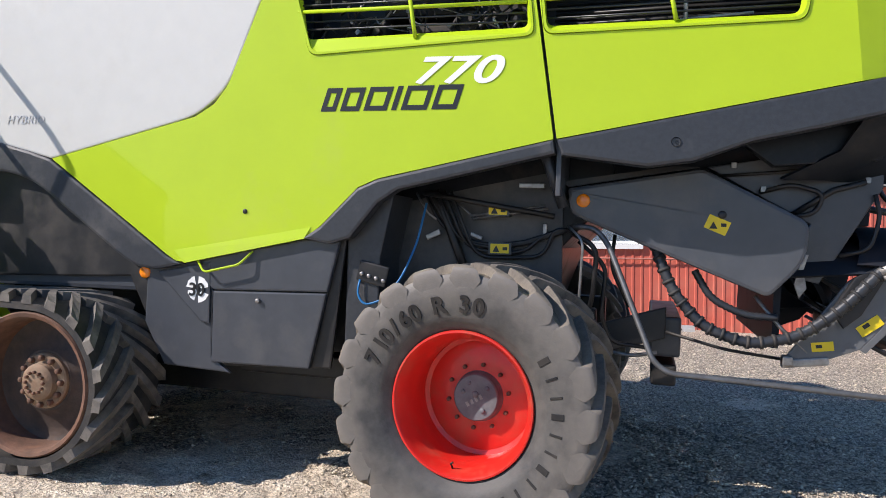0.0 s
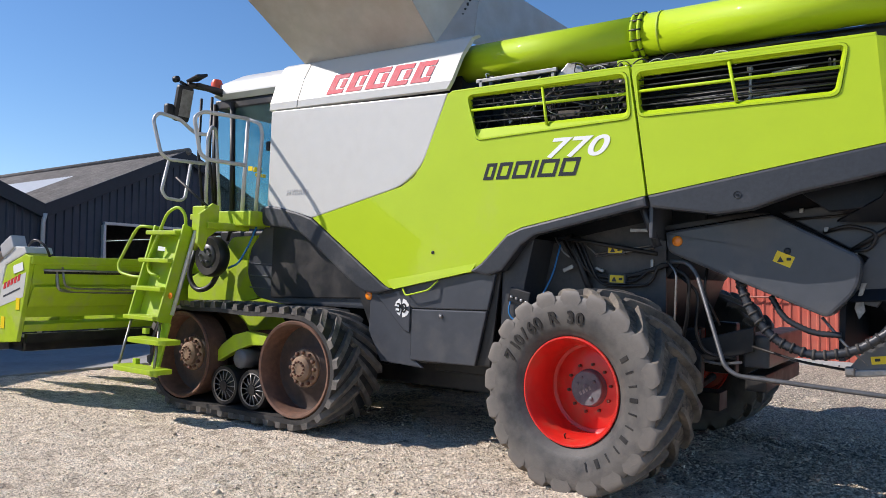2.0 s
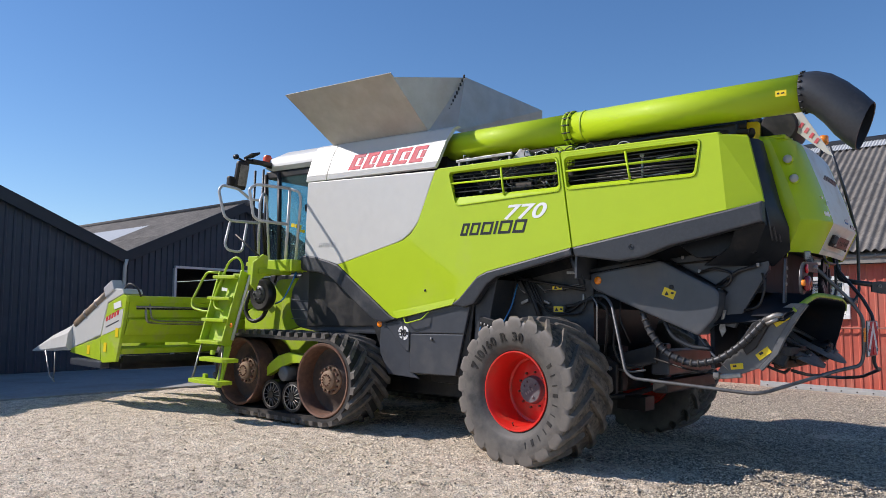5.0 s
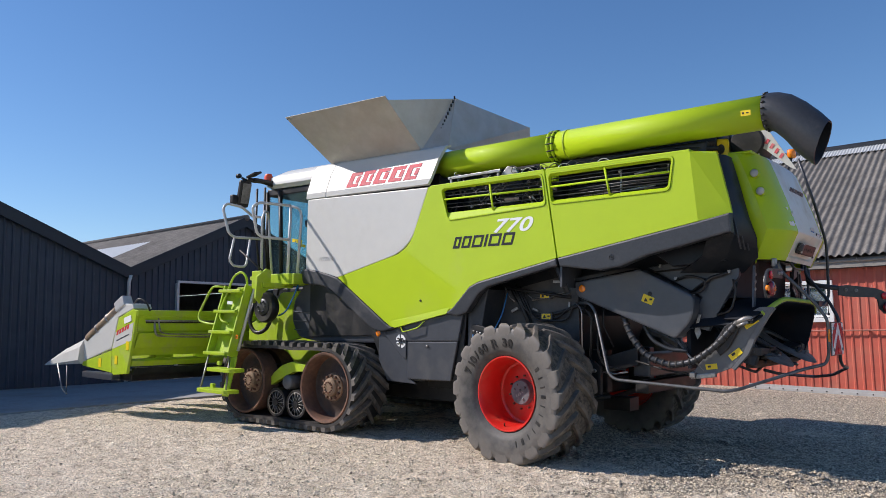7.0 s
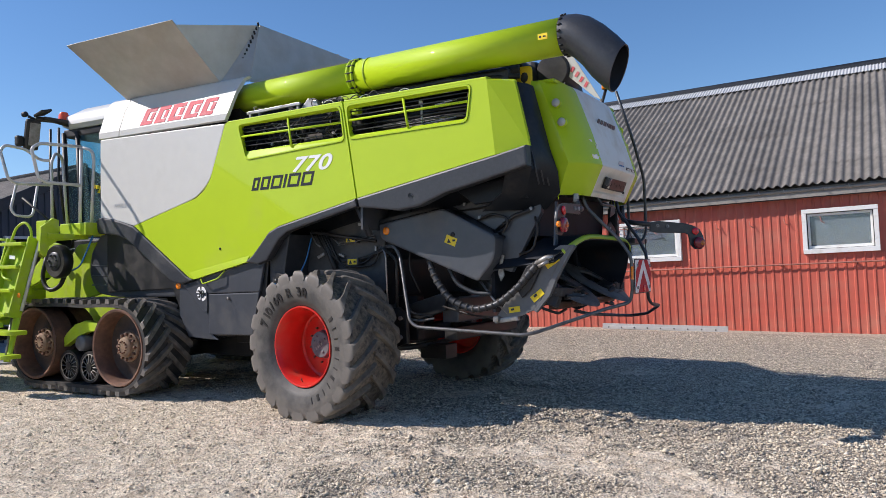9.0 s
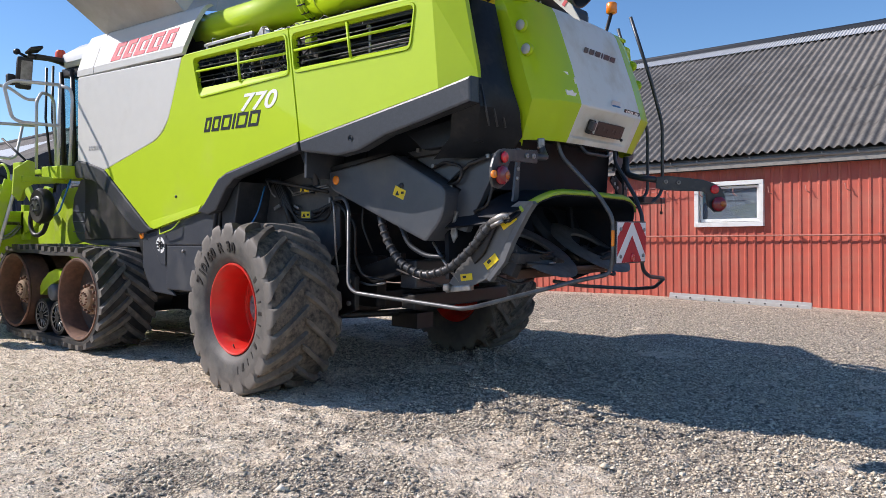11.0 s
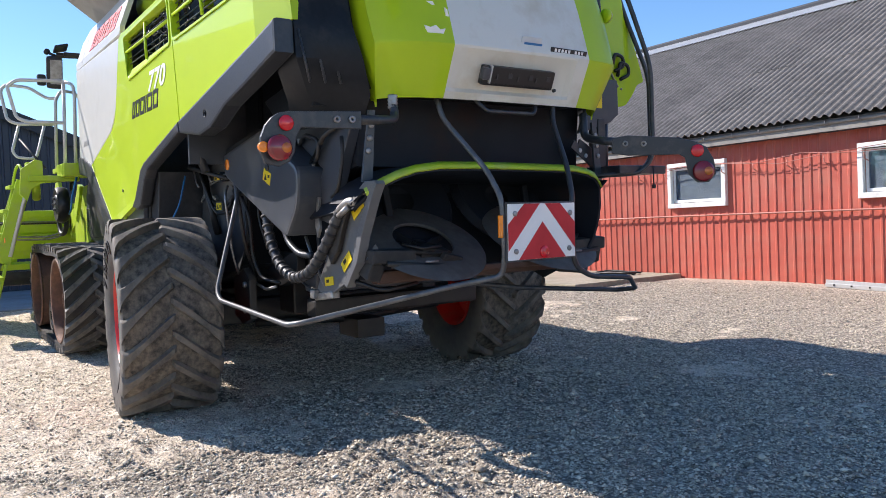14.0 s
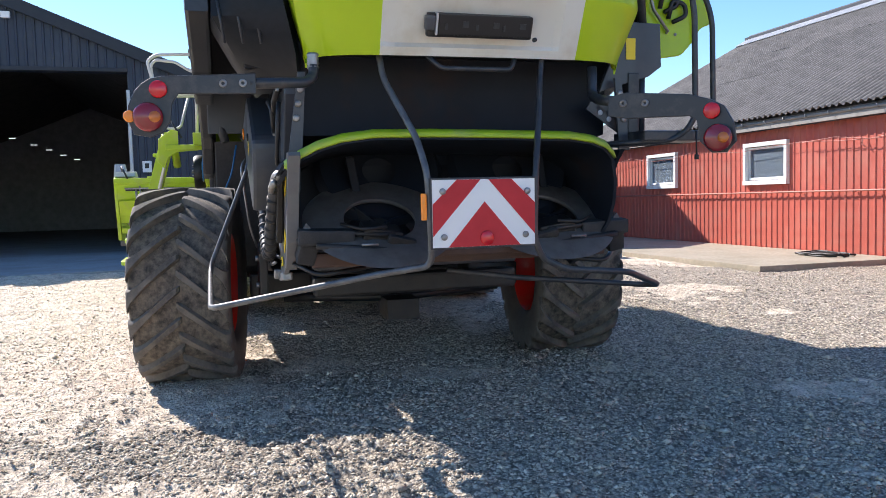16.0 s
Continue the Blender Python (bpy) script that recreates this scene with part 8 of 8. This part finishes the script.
def cab():
    c = new("cab")
    c.parent = combine
    c["label"] = "driver's cab with tinted glass and a white roof"
    bm = bmesh.new()
    rows = []
    for z, x0, x1, w in ((3.60, -5.35, -3.95, 0.98), (3.66, -5.48, -3.93, 1.02), (3.78, -5.42, -3.93, 1.01), (3.88, -5.10, -3.95, 0.92), (3.91, -4.6, -4.0, 0.75)):
        rows.append([bm.verts.new((x, y, z)) for x, y in corner_round([(x0, -w), (x1, -w), (x1, w), (x0, w)], [0.18, 0.05, 0.05, 0.18])])
    for r0, r1 in zip(rows, rows[1:]):
        for i in range(len(r0)):
            j = (i + 1) % len(r0)
            bm.faces.new((r0[i], r0[j], r1[j], r1[i])).smooth = True
    bm.faces.new(rows[0][::-1])
    bm.faces.new(rows[-1])
    part("cab_roof", bm, WHITE, c, "white cab roof", True)
    bm = bmesh.new()
    box(bm, (-4.70, 0, 3.55), (1.46, 1.92, 0.12), None, 0.02)
    part("roof_lining", bm, BLACK, c)
    for s in (-1, 1):
        for x0, x1 in ((-5.02, -5.10), (-3.98, -4.0), (-5.35, -5.42)):
            bm = bmesh.new()
            tube(bm, [(x0, s * 0.96, 2.15), (x1, s * 0.96, 3.56)], 0.035, 8)
            part("cab_pillar", bm, BLACK, c)
        bm = bmesh.new()
        plate(bm, [(-5.0, 2.20), (-5.07, 3.50), (-4.02, 3.50), (-4.0, 2.20)], s * 0.955, s * 0.947)
        g = part("side_glass", bm, CAB_GLASS, c, "blue-green tinted side glass")
        g.visible_shadow = False
    bm = bmesh.new()
    plate(bm, [(-0.92, 2.15), (-0.92, 3.52), (0.92, 3.52), (0.92, 2.15)], -5.40, -5.392, axis='x')
    part("windscreen", bm, CAB_GLASS, c, "tinted windscreen").visible_shadow = False
    bm = bmesh.new()
    box(bm, (-4.3, 0.0, 2.55), (0.16, 0.5, 0.75), None, 0.06)
    box(bm, (-4.55, 0.0, 2.30), (0.5, 0.5, 0.16), None, 0.05)
    box(bm, (-4.6, 0.0, 2.12), (0.4, 0.4, 0.2), None, 0.03)
    part("driver_seat", bm, BLACK, c, "black driver seat")
    bm = bmesh.new()
    box(bm, (-3.93, 0, 2.7), (0.06, 1.9, 1.3), None, 0.01)
    part("cab_back", bm, BLACK, c)
    for x, w, z in ((-4.735, 0.075, 2.735), (-4.65, 0.06, 2.72), (-4.575, 0.06, 2.705), (-4.62, 0.05, 2.655), (-4.555, 0.05, 2.645), (-4.495, 0.05, 2.635)):
        part("glass_mark", boxes(((x, -0.964, z), (w, 0.004, 0.055 if z > 2.69 else 0.04), Matrix.Rotation(radians(8), 3, 'Y'))), YELLOW, c, "yellow mark on the glass")
    bm = bmesh.new()
    box(bm, (-4.42, -0.98, 2.98), (0.05, 0.05, 0.11), None, 0.015)
    part("door_handle", bm, INK, c)
    # mirror carrier, mirror, camera, beacon
    bm = bmesh.new()
    tube(bm, [(-5.25, -0.95, 3.66), (-5.28, -1.20, 3.70), (-5.31, -1.46, 3.69)], 0.038, 8, 0.05)
    box(bm, (-5.28, -1.18, 3.70), (0.11, 0.40, 0.06), None, 0.02)
    part("mirror_arm", bm, BLACK, c, "black mirror arm")
    bm = bmesh.new()
    box(bm, (-5.36, -1.485, 3.465), (0.085, 0.20, 0.43), Matrix.Rotation(radians(11), 3, 'Y') @ Matrix.Rotation(radians(-12), 3, 'Z'), 0.04)
    box(bm, (-5.39, -1.645, 3.36), (0.08, 0.11, 0.15), None, 0.03)
    m = part("mirror_housing", bm, BLACK, c, "black mirror housing")
    bm = bmesh.new()
    box(bm, (-5.317, -1.472, 3.465), (0.010, 0.14, 0.32), Matrix.Rotation(radians(11), 3, 'Y') @ Matrix.Rotation(radians(-12), 3, 'Z'), 0.003)
    part("mirror_glass", bm, STEEL, m)
    bm = bmesh.new()
    box(bm, (-5.20, -1.42, 3.765), (0.20, 0.17, 0.035), Matrix.Rotation(radians(-14), 3, 'Y') @ Matrix.Rotation(radians(16), 3, 'X'), 0.012)
    part("wide_mirror", bm, BLACK, c)
    bm = bmesh.new()
    disc(bm, (-5.40, -1.56, 3.745), 0.038, 0.07, 'x', 16)
    tube(bm, [(-5.37, -1.53, 3.72), (-5.33, -1.46, 3.68)], 0.02, 8)
    part("work_lamp", bm, BLACK, c)
    bm = bmesh.new()
    lathe(bm, [(0.075, 0.0), (0.072, 0.09), (0.05, 0.135), (0.0, 0.145)], 20, 'z', (-5.36, -1.0, 3.72))
    part("beacon", bm, BEACON, c, "orange-red roof beacon", True)
    bm = bmesh.new()
    for x in (-5.45, -5.25):
        tube(bm, [(x, -1.15, 3.60), (x + 0.03, -1.18, 2.9), (x + 0.12, -1.15, 2.25)], 0.018, 8)
    part("grab_pole", bm, BLACK, c, "black grab poles")


cab()


def platform():
    p = new("access_platform")
    p.parent = combine
    p["label"] = "lime green access platform with grey handrails"
    bm = bmesh.new()
    box(bm, (-4.20, -1.34, 2.085), (0.54, 0.62, 0.16), None, 0.012)
    box(bm, (-4.70, -1.42, 2.11), (0.50, 0.42, 0.06), None, 0.01)
    part("deck", bm, LIME_DULL, p)
    bm = bmesh.new()
    box(bm, (-4.32, -1.96, 2.06), (0.20, 0.10, 0.26), None, 0.012)
    tube(bm, [(-4.28, -1.92, 2.0), (-4.42, -1.9, 1.96), (-4.55, -1.88, 1.75)], 0.05, 8, 0.08)
    box(bm, (-4.22, -1.72, 1.99), (0.10, 0.56, 0.07), None, 0.01)
    plate(bm, [(-2.10, 1.80), (-2.08, 2.10), (-1.92, 2.22), (-1.84, 2.20), (-1.84, 2.02), (-1.60, 1.98), (-1.60, 1.95), (-1.86, 1.93), (-1.97, 1.86), (-2.02, 1.72)], -4.24, -4.20, 0.006, axis='x')
    part("pivot_bracket", bm, LIME_DULL, p)
    rails = (
        ([(-4.115, -1.58, 3.165), (-4.244, -2.06, 3.165), (-4.25, -2.17, 3.09), (-4.235, -2.09, 2.72), (-4.225, -2.0, 2.672), (-4.105, -1.60, 2.658)], 0.021, 0.05),
        ([(-4.121, -1.60, 2.14), (-4.114, -1.576, 3.165)], 0.021, 0.0),
        ([(-4.114, -1.576, 3.160), (-4.01, -1.495, 3.12), (-3.99, -1.48, 3.0), (-4.025, -1.50, 2.14)], 0.020, 0.05),
        ([(-4.785, -1.56, 3.042), (-4.887, -1.66, 3.05), (-4.887, -1.76, 3.11), (-4.90, -1.86, 3.175), (-4.915, -2.12, 3.20), (-4.92, -2.18, 3.12), (-4.83, -2.13, 2.75), (-4.83, -2.03, 2.70), (-4.745, -1.598, 2.705)], 0.020, 0.05),
        ([(-4.87, -1.996, 2.70), (-4.846, -2.09, 2.36), (-4.83, -2.04, 2.28), (-4.80, -1.88, 2.265), (-4.80, -1.82, 2.30), (-4.87, -1.708, 2.70)], 0.018, 0.04),
        ([(-4.70, -1.615, 2.14), (-4.76, -1.58, 3.02), (-4.80, -1.50, 3.15), (-4.95, -1.32, 3.15), (-5.03, -1.24, 3.08), (-4.843, -1.296, 2.14)], 0.020, 0.05),
    )
    for pts, r, cr in rails:
        bm = bmesh.new()
        tube(bm, pts, r, 10, cr)
        part("handrail", bm, RAIL, p, "light grey tube handrail")
    bm = bmesh.new()
    tube(bm, [(-4.70, -2.02, 2.50), (-4.30, -1.80, 2.12)], 0.014, 8)
    part("gas_strut", bm, BLACK, p)
    # ladder hung from the platform
    l = new("ladder")
    l.parent = combine
    l["label"] = "lime green access ladder with six steps"
    def rail_at(f, side):
        # f from the top to the lower end of the upper flight
        top = Vector((-4.98 if side else -4.45, -2.02, 1.97))
        low = Vector((-4.93 if side else -4.42, -2.30, 0.97))
        return top.lerp(low, f)
    for side in (0, 1):
        a, b = rail_at(0, side), rail_at(1, side)
        bm = bmesh.new()
        box(bm, (a + b) / 2, (0.028, 0.17 if side == 0 else 0.12, (a - b).length), Matrix.Rotation(math.atan2(b.y - a.y, a.z - b.z), 3, 'X'), 0.008)
        part("stringer", bm, LIME_DULL, l)
    for k in range(4):
        f = 0.07 + 0.295 * k
        c = (rail_at(f, 0) + rail_at(f, 1)) / 2
        bm = bmesh.new()
        box(bm, c + Vector((0, -0.04, 0)), (0.50, 0.20, 0.045), None, 0.01)
        st = part("step", bm, LIME_DULL, l, "dusty lime step")
    bm = bmesh.new()
    plate(bm, [(-4.98, 1.93), (-4.45, 1.93), (-4.42, 0.97), (-4.92, 0.97)], 0, 0.006)
    bmesh.ops.transform(bm, matrix=Matrix.Translation((0, -1.99, 0)) @ Matrix.Translation((0, 0, 1.97)) @ Matrix.Rotation(-math.atan2(0.28, 1.0), 4, 'X') @ Matrix.Translation((0, 0.02, -1.97)), verts=bm.verts)
    part("back_sheet", bm, LIME_DULL, l)
    for z, y, x0, x1 in ((0.80, -2.42, -4.70, -4.10), (0.515, -2.48, -4.83, -4.13)):
        bm = bmesh.new()
        o = corner_round([(x0, y - 0.13), (x1, y - 0.13), (x1, y + 0.10), (x0, y + 0.10)], [0.09, 0.09, 0.02, 0.02])
        plate(bm, o, z - 0.025, z + 0.025, 0.008, axis='z')
        part("lower_step", bm, LIME_DULL, l, "rounded lime lower step")
    bm = bmesh.new()
    box(bm, (-4.42, -2.33, 0.70), (0.12, 0.03, 0.55), Matrix.Rotation(radians(-14), 3, 'X'), 0.008)
    box(bm, (-4.62, -2.36, 0.88), (0.06, 0.05, 0.06), None, 0.008)
    box(bm, (-4.70, -2.40, 0.56), (0.06, 0.05, 0.07), None, 0.008)
    part("hanger", bm, LIME_DULL, l)
    for x0, x1 in ((-4.95, -4.86), (-4.47, -4.27)):
        bm = bmesh.new()
        tube(bm, [(x0, -2.30, 1.0), (x1, -2.50, 0.50)], 0.014, 8)
        part("step_rod", bm, STEEL, l)
    for pts in ([(-5.02, -2.03, 1.965), (-5.26, -2.05, 1.98), (-5.34, -2.06, 1.90), (-5.46, -2.16, 1.55), (-5.40, -2.18, 1.46), (-5.20, -2.16, 1.42), (-4.98, -2.16, 1.42)], [(-4.50, -2.02, 1.95), (-4.50, -2.03, 2.10), (-4.60, -2.05, 2.19), (-4.74, -2.08, 2.12), (-4.93, -2.16, 1.60), (-4.88, -2.18, 1.47), (-4.70, -2.18, 1.44)]):
        bm = bmesh.new()
        tube(bm, pts, 0.017, 8, 0.08)
        part("grab_hoop", bm, LIME_DULL, l, "lime green grab hoop")
    bm = bmesh.new()
    tube(bm, [(-4.36, -1.93, 2.12), (-4.38, -1.98, 1.95), (-4.40, -2.22, 1.05)], 0.022, 8)
    part("side_tube", bm, RAIL, l)
    part("plate_label", boxes(((-4.73, -2.14, 1.73), (0.12, 0.004, 0.045), Matrix.Rotation(radians(4), 3, 'Y'))), MARK_WHITE, l, "small white plate, letters blanked")
    bm = bmesh.new()
    disc(bm, (-4.37, -2.27, 1.25), 0.032, 0.012)
    part("reflector", bm, AMBER, l, "orange reflector")


platform()


# ---------------------------------------------------------------- maize header
def header():
    h = thing("maize_header", "lime green maize header with pointed grey snouts, mounted in front", "harvester header", COMBINE)
    ya, yb = -2.86, 2.86
    bm = bmesh.new()
    plate(bm, [(-6.05, 1.60), (-5.96, 1.60), (-6.0, 1.31), (-6.12, 1.10), (-6.18, 0.93), (-6.26, 0.93), (-6.20, 1.15), (-6.12, 1.35)], ya + 0.05, yb - 0.05)
    part("back_wall", bm, LIME_DULL, h, "lime green back wall")
    bm = bmesh.new()
    box(bm, (-6.02, 0, 1.565), (0.14, 5.7, 0.09), None, 0.015)
    part("top_beam", bm, LIME_DULL, h)
    bm = bmesh.new()
    box(bm, (-6.20, 0, 0.83), (0.10, 5.6, 0.09), Matrix.Rotation(radians(20), 3, 'Y'), 0.01)
    part("lower_beam", bm, LIME_DULL, h)
    bm = bmesh.new()
    box(bm, (-6.5, 0, 0.62), (0.35, 5.4, 0.16), None, 0.02)
    box(bm, (-6.2, 0, 0.70), (0.06, 5.5, 0.10))
    part("under_gear", bm, BLACK, h, "black row-unit gearboxes")
    # Added black strip that stands in for the shade below the header.
    part("rubber_skirt", boxes(((-6.35, -0.2, 0.60), (0.02, 5.0, 0.09))), BLACK, h)
    bm = bmesh.new()
    tube(bm, [(-6.0, ya + 0.30, 1.50), (-5.97, ya + 0.32, 1.24), (-6.02, ya + 0.5, 1.22), (-6.02, -1.6, 1.20), (-5.98, -1.42, 1.24), (-5.92, -1.30, 1.40)], 0.018, 8, 0.06)
    part("hydraulic_pipe", bm, STEEL, h, "grey hydraulic pipe")
    bm = bmesh.new()
    box(bm, (-6.005, 0, 1.44), (0.05, 5.4, 0.055), Matrix.Rotation(radians(-8), 3, 'Y'))
    part("slot", bm, BLACK, h, "dark slot along the back wall")
    bm = bmesh.new()
    tube(bm, [(-5.965, ya + 0.15, 1.455), (-5.965, -1.3, 1.445)], 0.013, 8)
    part("slot_pipe", bm, STEEL, h, "bright pipe along the slot")
    bm = bmesh.new()
    plate(bm, [(-5.985, 1.28), (-5.975, 1.27), (-6.095, 1.05), (-6.115, 1.06)], ya + 0.06, yb - 0.06)
    part("back_fold", bm, LIME_DULL, h)
    bm = bmesh.new()
    tube(bm, [(-5.975, ya + 0.36, 1.49), (-5.945, ya + 0.38, 1.28), (-5.985, ya + 0.52, 1.255), (-5.985, -1.62, 1.235), (-5.95, -1.46, 1.27), (-5.90, -1.34, 1.42)], 0.012, 8, 0.06)
    part("hydraulic_pipe", bm, STEEL, h, "grey hydraulic pipe")
    part("notice", boxes(((-6.20, -2.866, 1.47), (0.20, 0.004, 0.09), Matrix.Rotation(radians(-14), 3, 'Y'))), MARK_WHITE, h, "small white notice, letters blanked")
    for s in (-1, 1):
        y0 = s * 2.86
        bm = bmesh.new()
        plate(bm, [(-5.97, 1.60), (-6.02, 1.31), (-6.18, 0.67), (-6.58, 0.63), (-6.62, 1.02), (-6.46, 1.49), (-6.08, 1.625)], y0, y0 - s * 0.05, 0.01)
        part("end_plate", bm, LIME_DULL, h, "lime green end plate")
        bm = bmesh.new()
        plate(bm, [(-6.60, 0.66), (-6.62, 1.00), (-7.48, 0.79), (-7.50, 0.73)], y0, y0 - s * 0.04, 0.008)
        part("lower_end_plate", bm, LIME_DULL, h)
        bm = bmesh.new()
        plate(bm, [(-6.06, 1.635), (-6.10, 1.70), (-6.35, 1.71), (-7.50, 1.14), (-7.44, 0.80), (-6.63, 1.03), (-6.48, 1.50)], y0, y0 - s * 0.30, 0.015)
        part("end_hood", bm, WHITE, h, "light grey end hood")
        bm = bmesh.new()
        plate(bm, [(-6.04, 1.43), (-6.085, 1.16), (-6.60, 1.02), (-6.535, 1.27)], y0 + s * 0.003, y0 - s * 0.01)
        part("white_field", bm, WHITE, h)
        for k in range(5):
            bm = bmesh.new()
            plate(bm, [(-6.50 + 0.072 * k, 1.225 + 0.024 * k), (-6.452 + 0.072 * k, 1.240 + 0.024 * k), (-6.440 + 0.072 * k, 1.31 + 0.024 * k), (-6.488 + 0.072 * k, 1.295 + 0.024 * k)], y0 + s * 0.006, y0)
            part("brand_mark", bm, MARK_RED, h, "red mark")
        part("model_bar", boxes(((-6.32, y0 + s * 0.004, 1.20), (0.36, 0.004, 0.016), Matrix.Rotation(radians(-17), 3, 'Y'))), GREY, h)
        for x, z in ((-6.48, 0.86), (-6.18, 1.08), (-6.95, 0.80)):
            part("warning_sticker", boxes(((x, y0 + s * 0.004, z), (0.075, 0.004, 0.13))), YELLOW, h, "yellow warning sticker")
        bm = bmesh.new()
        tube(bm, [(-7.40, y0 - s * 0.05, 1.16), (-6.55, y0 - s * 0.05, 1.62)], 0.075, 14)
        part("snout_auger_tube", bm, TAN_STEEL, h, "worn tan steel tube")
        for f in (0.35, 0.7):
            bm = bmesh.new()
            p = Vector((-7.40, y0 - s * 0.05, 1.16)).lerp(Vector((-6.55, y0 - s * 0.05, 1.62)), f)
            tube(bm, [p - Vector((0.015, 0, 0.008)), p + Vector((0.015, 0, 0.008))], 0.085, 14)
            part("tube_clamp", bm, STEEL, h)
        bm = bmesh.new()
        box(bm, (-6.45, y0 - s * 0.06, 1.70), (0.26, 0.16, 0.16), Matrix.Rotation(radians(-28), 3, 'Y'), 0.02)
        part("tube_head", bm, RAIL, h)
        bm = bmesh.new()
        tube(bm, [(-6.25, y0 - s * 0.1, 1.68), (-6.1, y0 - s * 0.1, 1.80), (-5.95, y0 - s * 0.15, 1.72), (-5.95, y0 - s * 0.2, 1.6)], 0.014, 6, 0.08)
        part("header_cable", bm, BLACK, h)
        bm = bmesh.new()
        tube(bm, [(-8.3, y0, 0.72), (-8.12, y0, 0.33), (-7.95, y0, 0.25)], 0.012, 6)
        tube(bm, [(-7.98, y0, 0.70), (-7.97, y0, 0.28)], 0.008, 6)
        part("stand", bm, STEEL, h, "thin steel stand under the snout")
        part("skid", boxes(((-7.0, y0 - s * 0.05, 0.60), (0.9, 0.14, 0.10)), bevel=0.02), GREY, h)
    n = 9
    for k in range(n):
        y = ya + 0.05 + (yb - ya - 0.1) * k / (n - 1)
        bm = bmesh.new()
        tip = Vector((-8.93, y, 0.66))
        w = 0.13 if k in (0, n - 1) else 0.24
        base = [Vector((-7.48, y + w * a, z)) for a, z in ((-1, 0.82), (-0.85, 1.02), (-0.3, 1.14), (0.3, 1.14), (0.85, 1.02), (1, 0.82), (0.6, 0.76), (-0.6, 0.76))]
        midr = [tip.lerp(b, 0.55) + Vector((0, 0, 0.03 if b.z > 0.9 else 0)) for b in base]
        near_tip = [tip.lerp(b, 0.06) for b in base]
        rings = [[bm.verts.new(p) for p in r] for r in (base, midr, near_tip)]
        for r0, r1 in zip(rings, rings[1:]):
            for i in range(8):
                bm.faces.new((r0[i], r0[(i + 1) % 8], r1[(i + 1) % 8], r1[i])).smooth = True
        bm.faces.new(rings[-1])
        bm.faces.new(rings[0][::-1])
        bmesh.ops.recalc_face_normals(bm, faces=bm.faces)
        sn = part("snout", bm, WHITE, h, "pointed light grey snout")
        sn.data.set_sharp_from_angle(angle=radians(20))
        if 0 < k < n - 1:
            bm = bmesh.new()
            plate(bm, [(-7.5, 0.80), (-7.5, 1.12), (-6.7, 1.40), (-6.4, 1.35), (-6.4, 0.80)], y - 0.16, y + 0.16, 0.03)
            part("row_hood", bm, LIME_DULL, h)
    bm = bmesh.new()
    box(bm, (-5.9, -1.25, 1.45), (0.10, 0.10, 0.5), None, 0.01)
    plate(bm, [(-6.0, 1.60), (-5.6, 1.62), (-5.2, 1.95), (-5.05, 1.92), (-5.1, 1.80), (-5.5, 1.40), (-6.0, 1.25)], -1.30, -1.24, 0.01)
    plate(bm, [(-5.45, 1.75), (-5.35, 1.98), (-5.15, 1.98), (-4.95, 1.78), (-5.05, 1.72), (-5.2, 1.85), (-5.35, 1.75)], -1.55, -1.50, 0.01)
    part("coupling_arm", bm, LIME_DULL, h, "lime green coupling arm")


header()
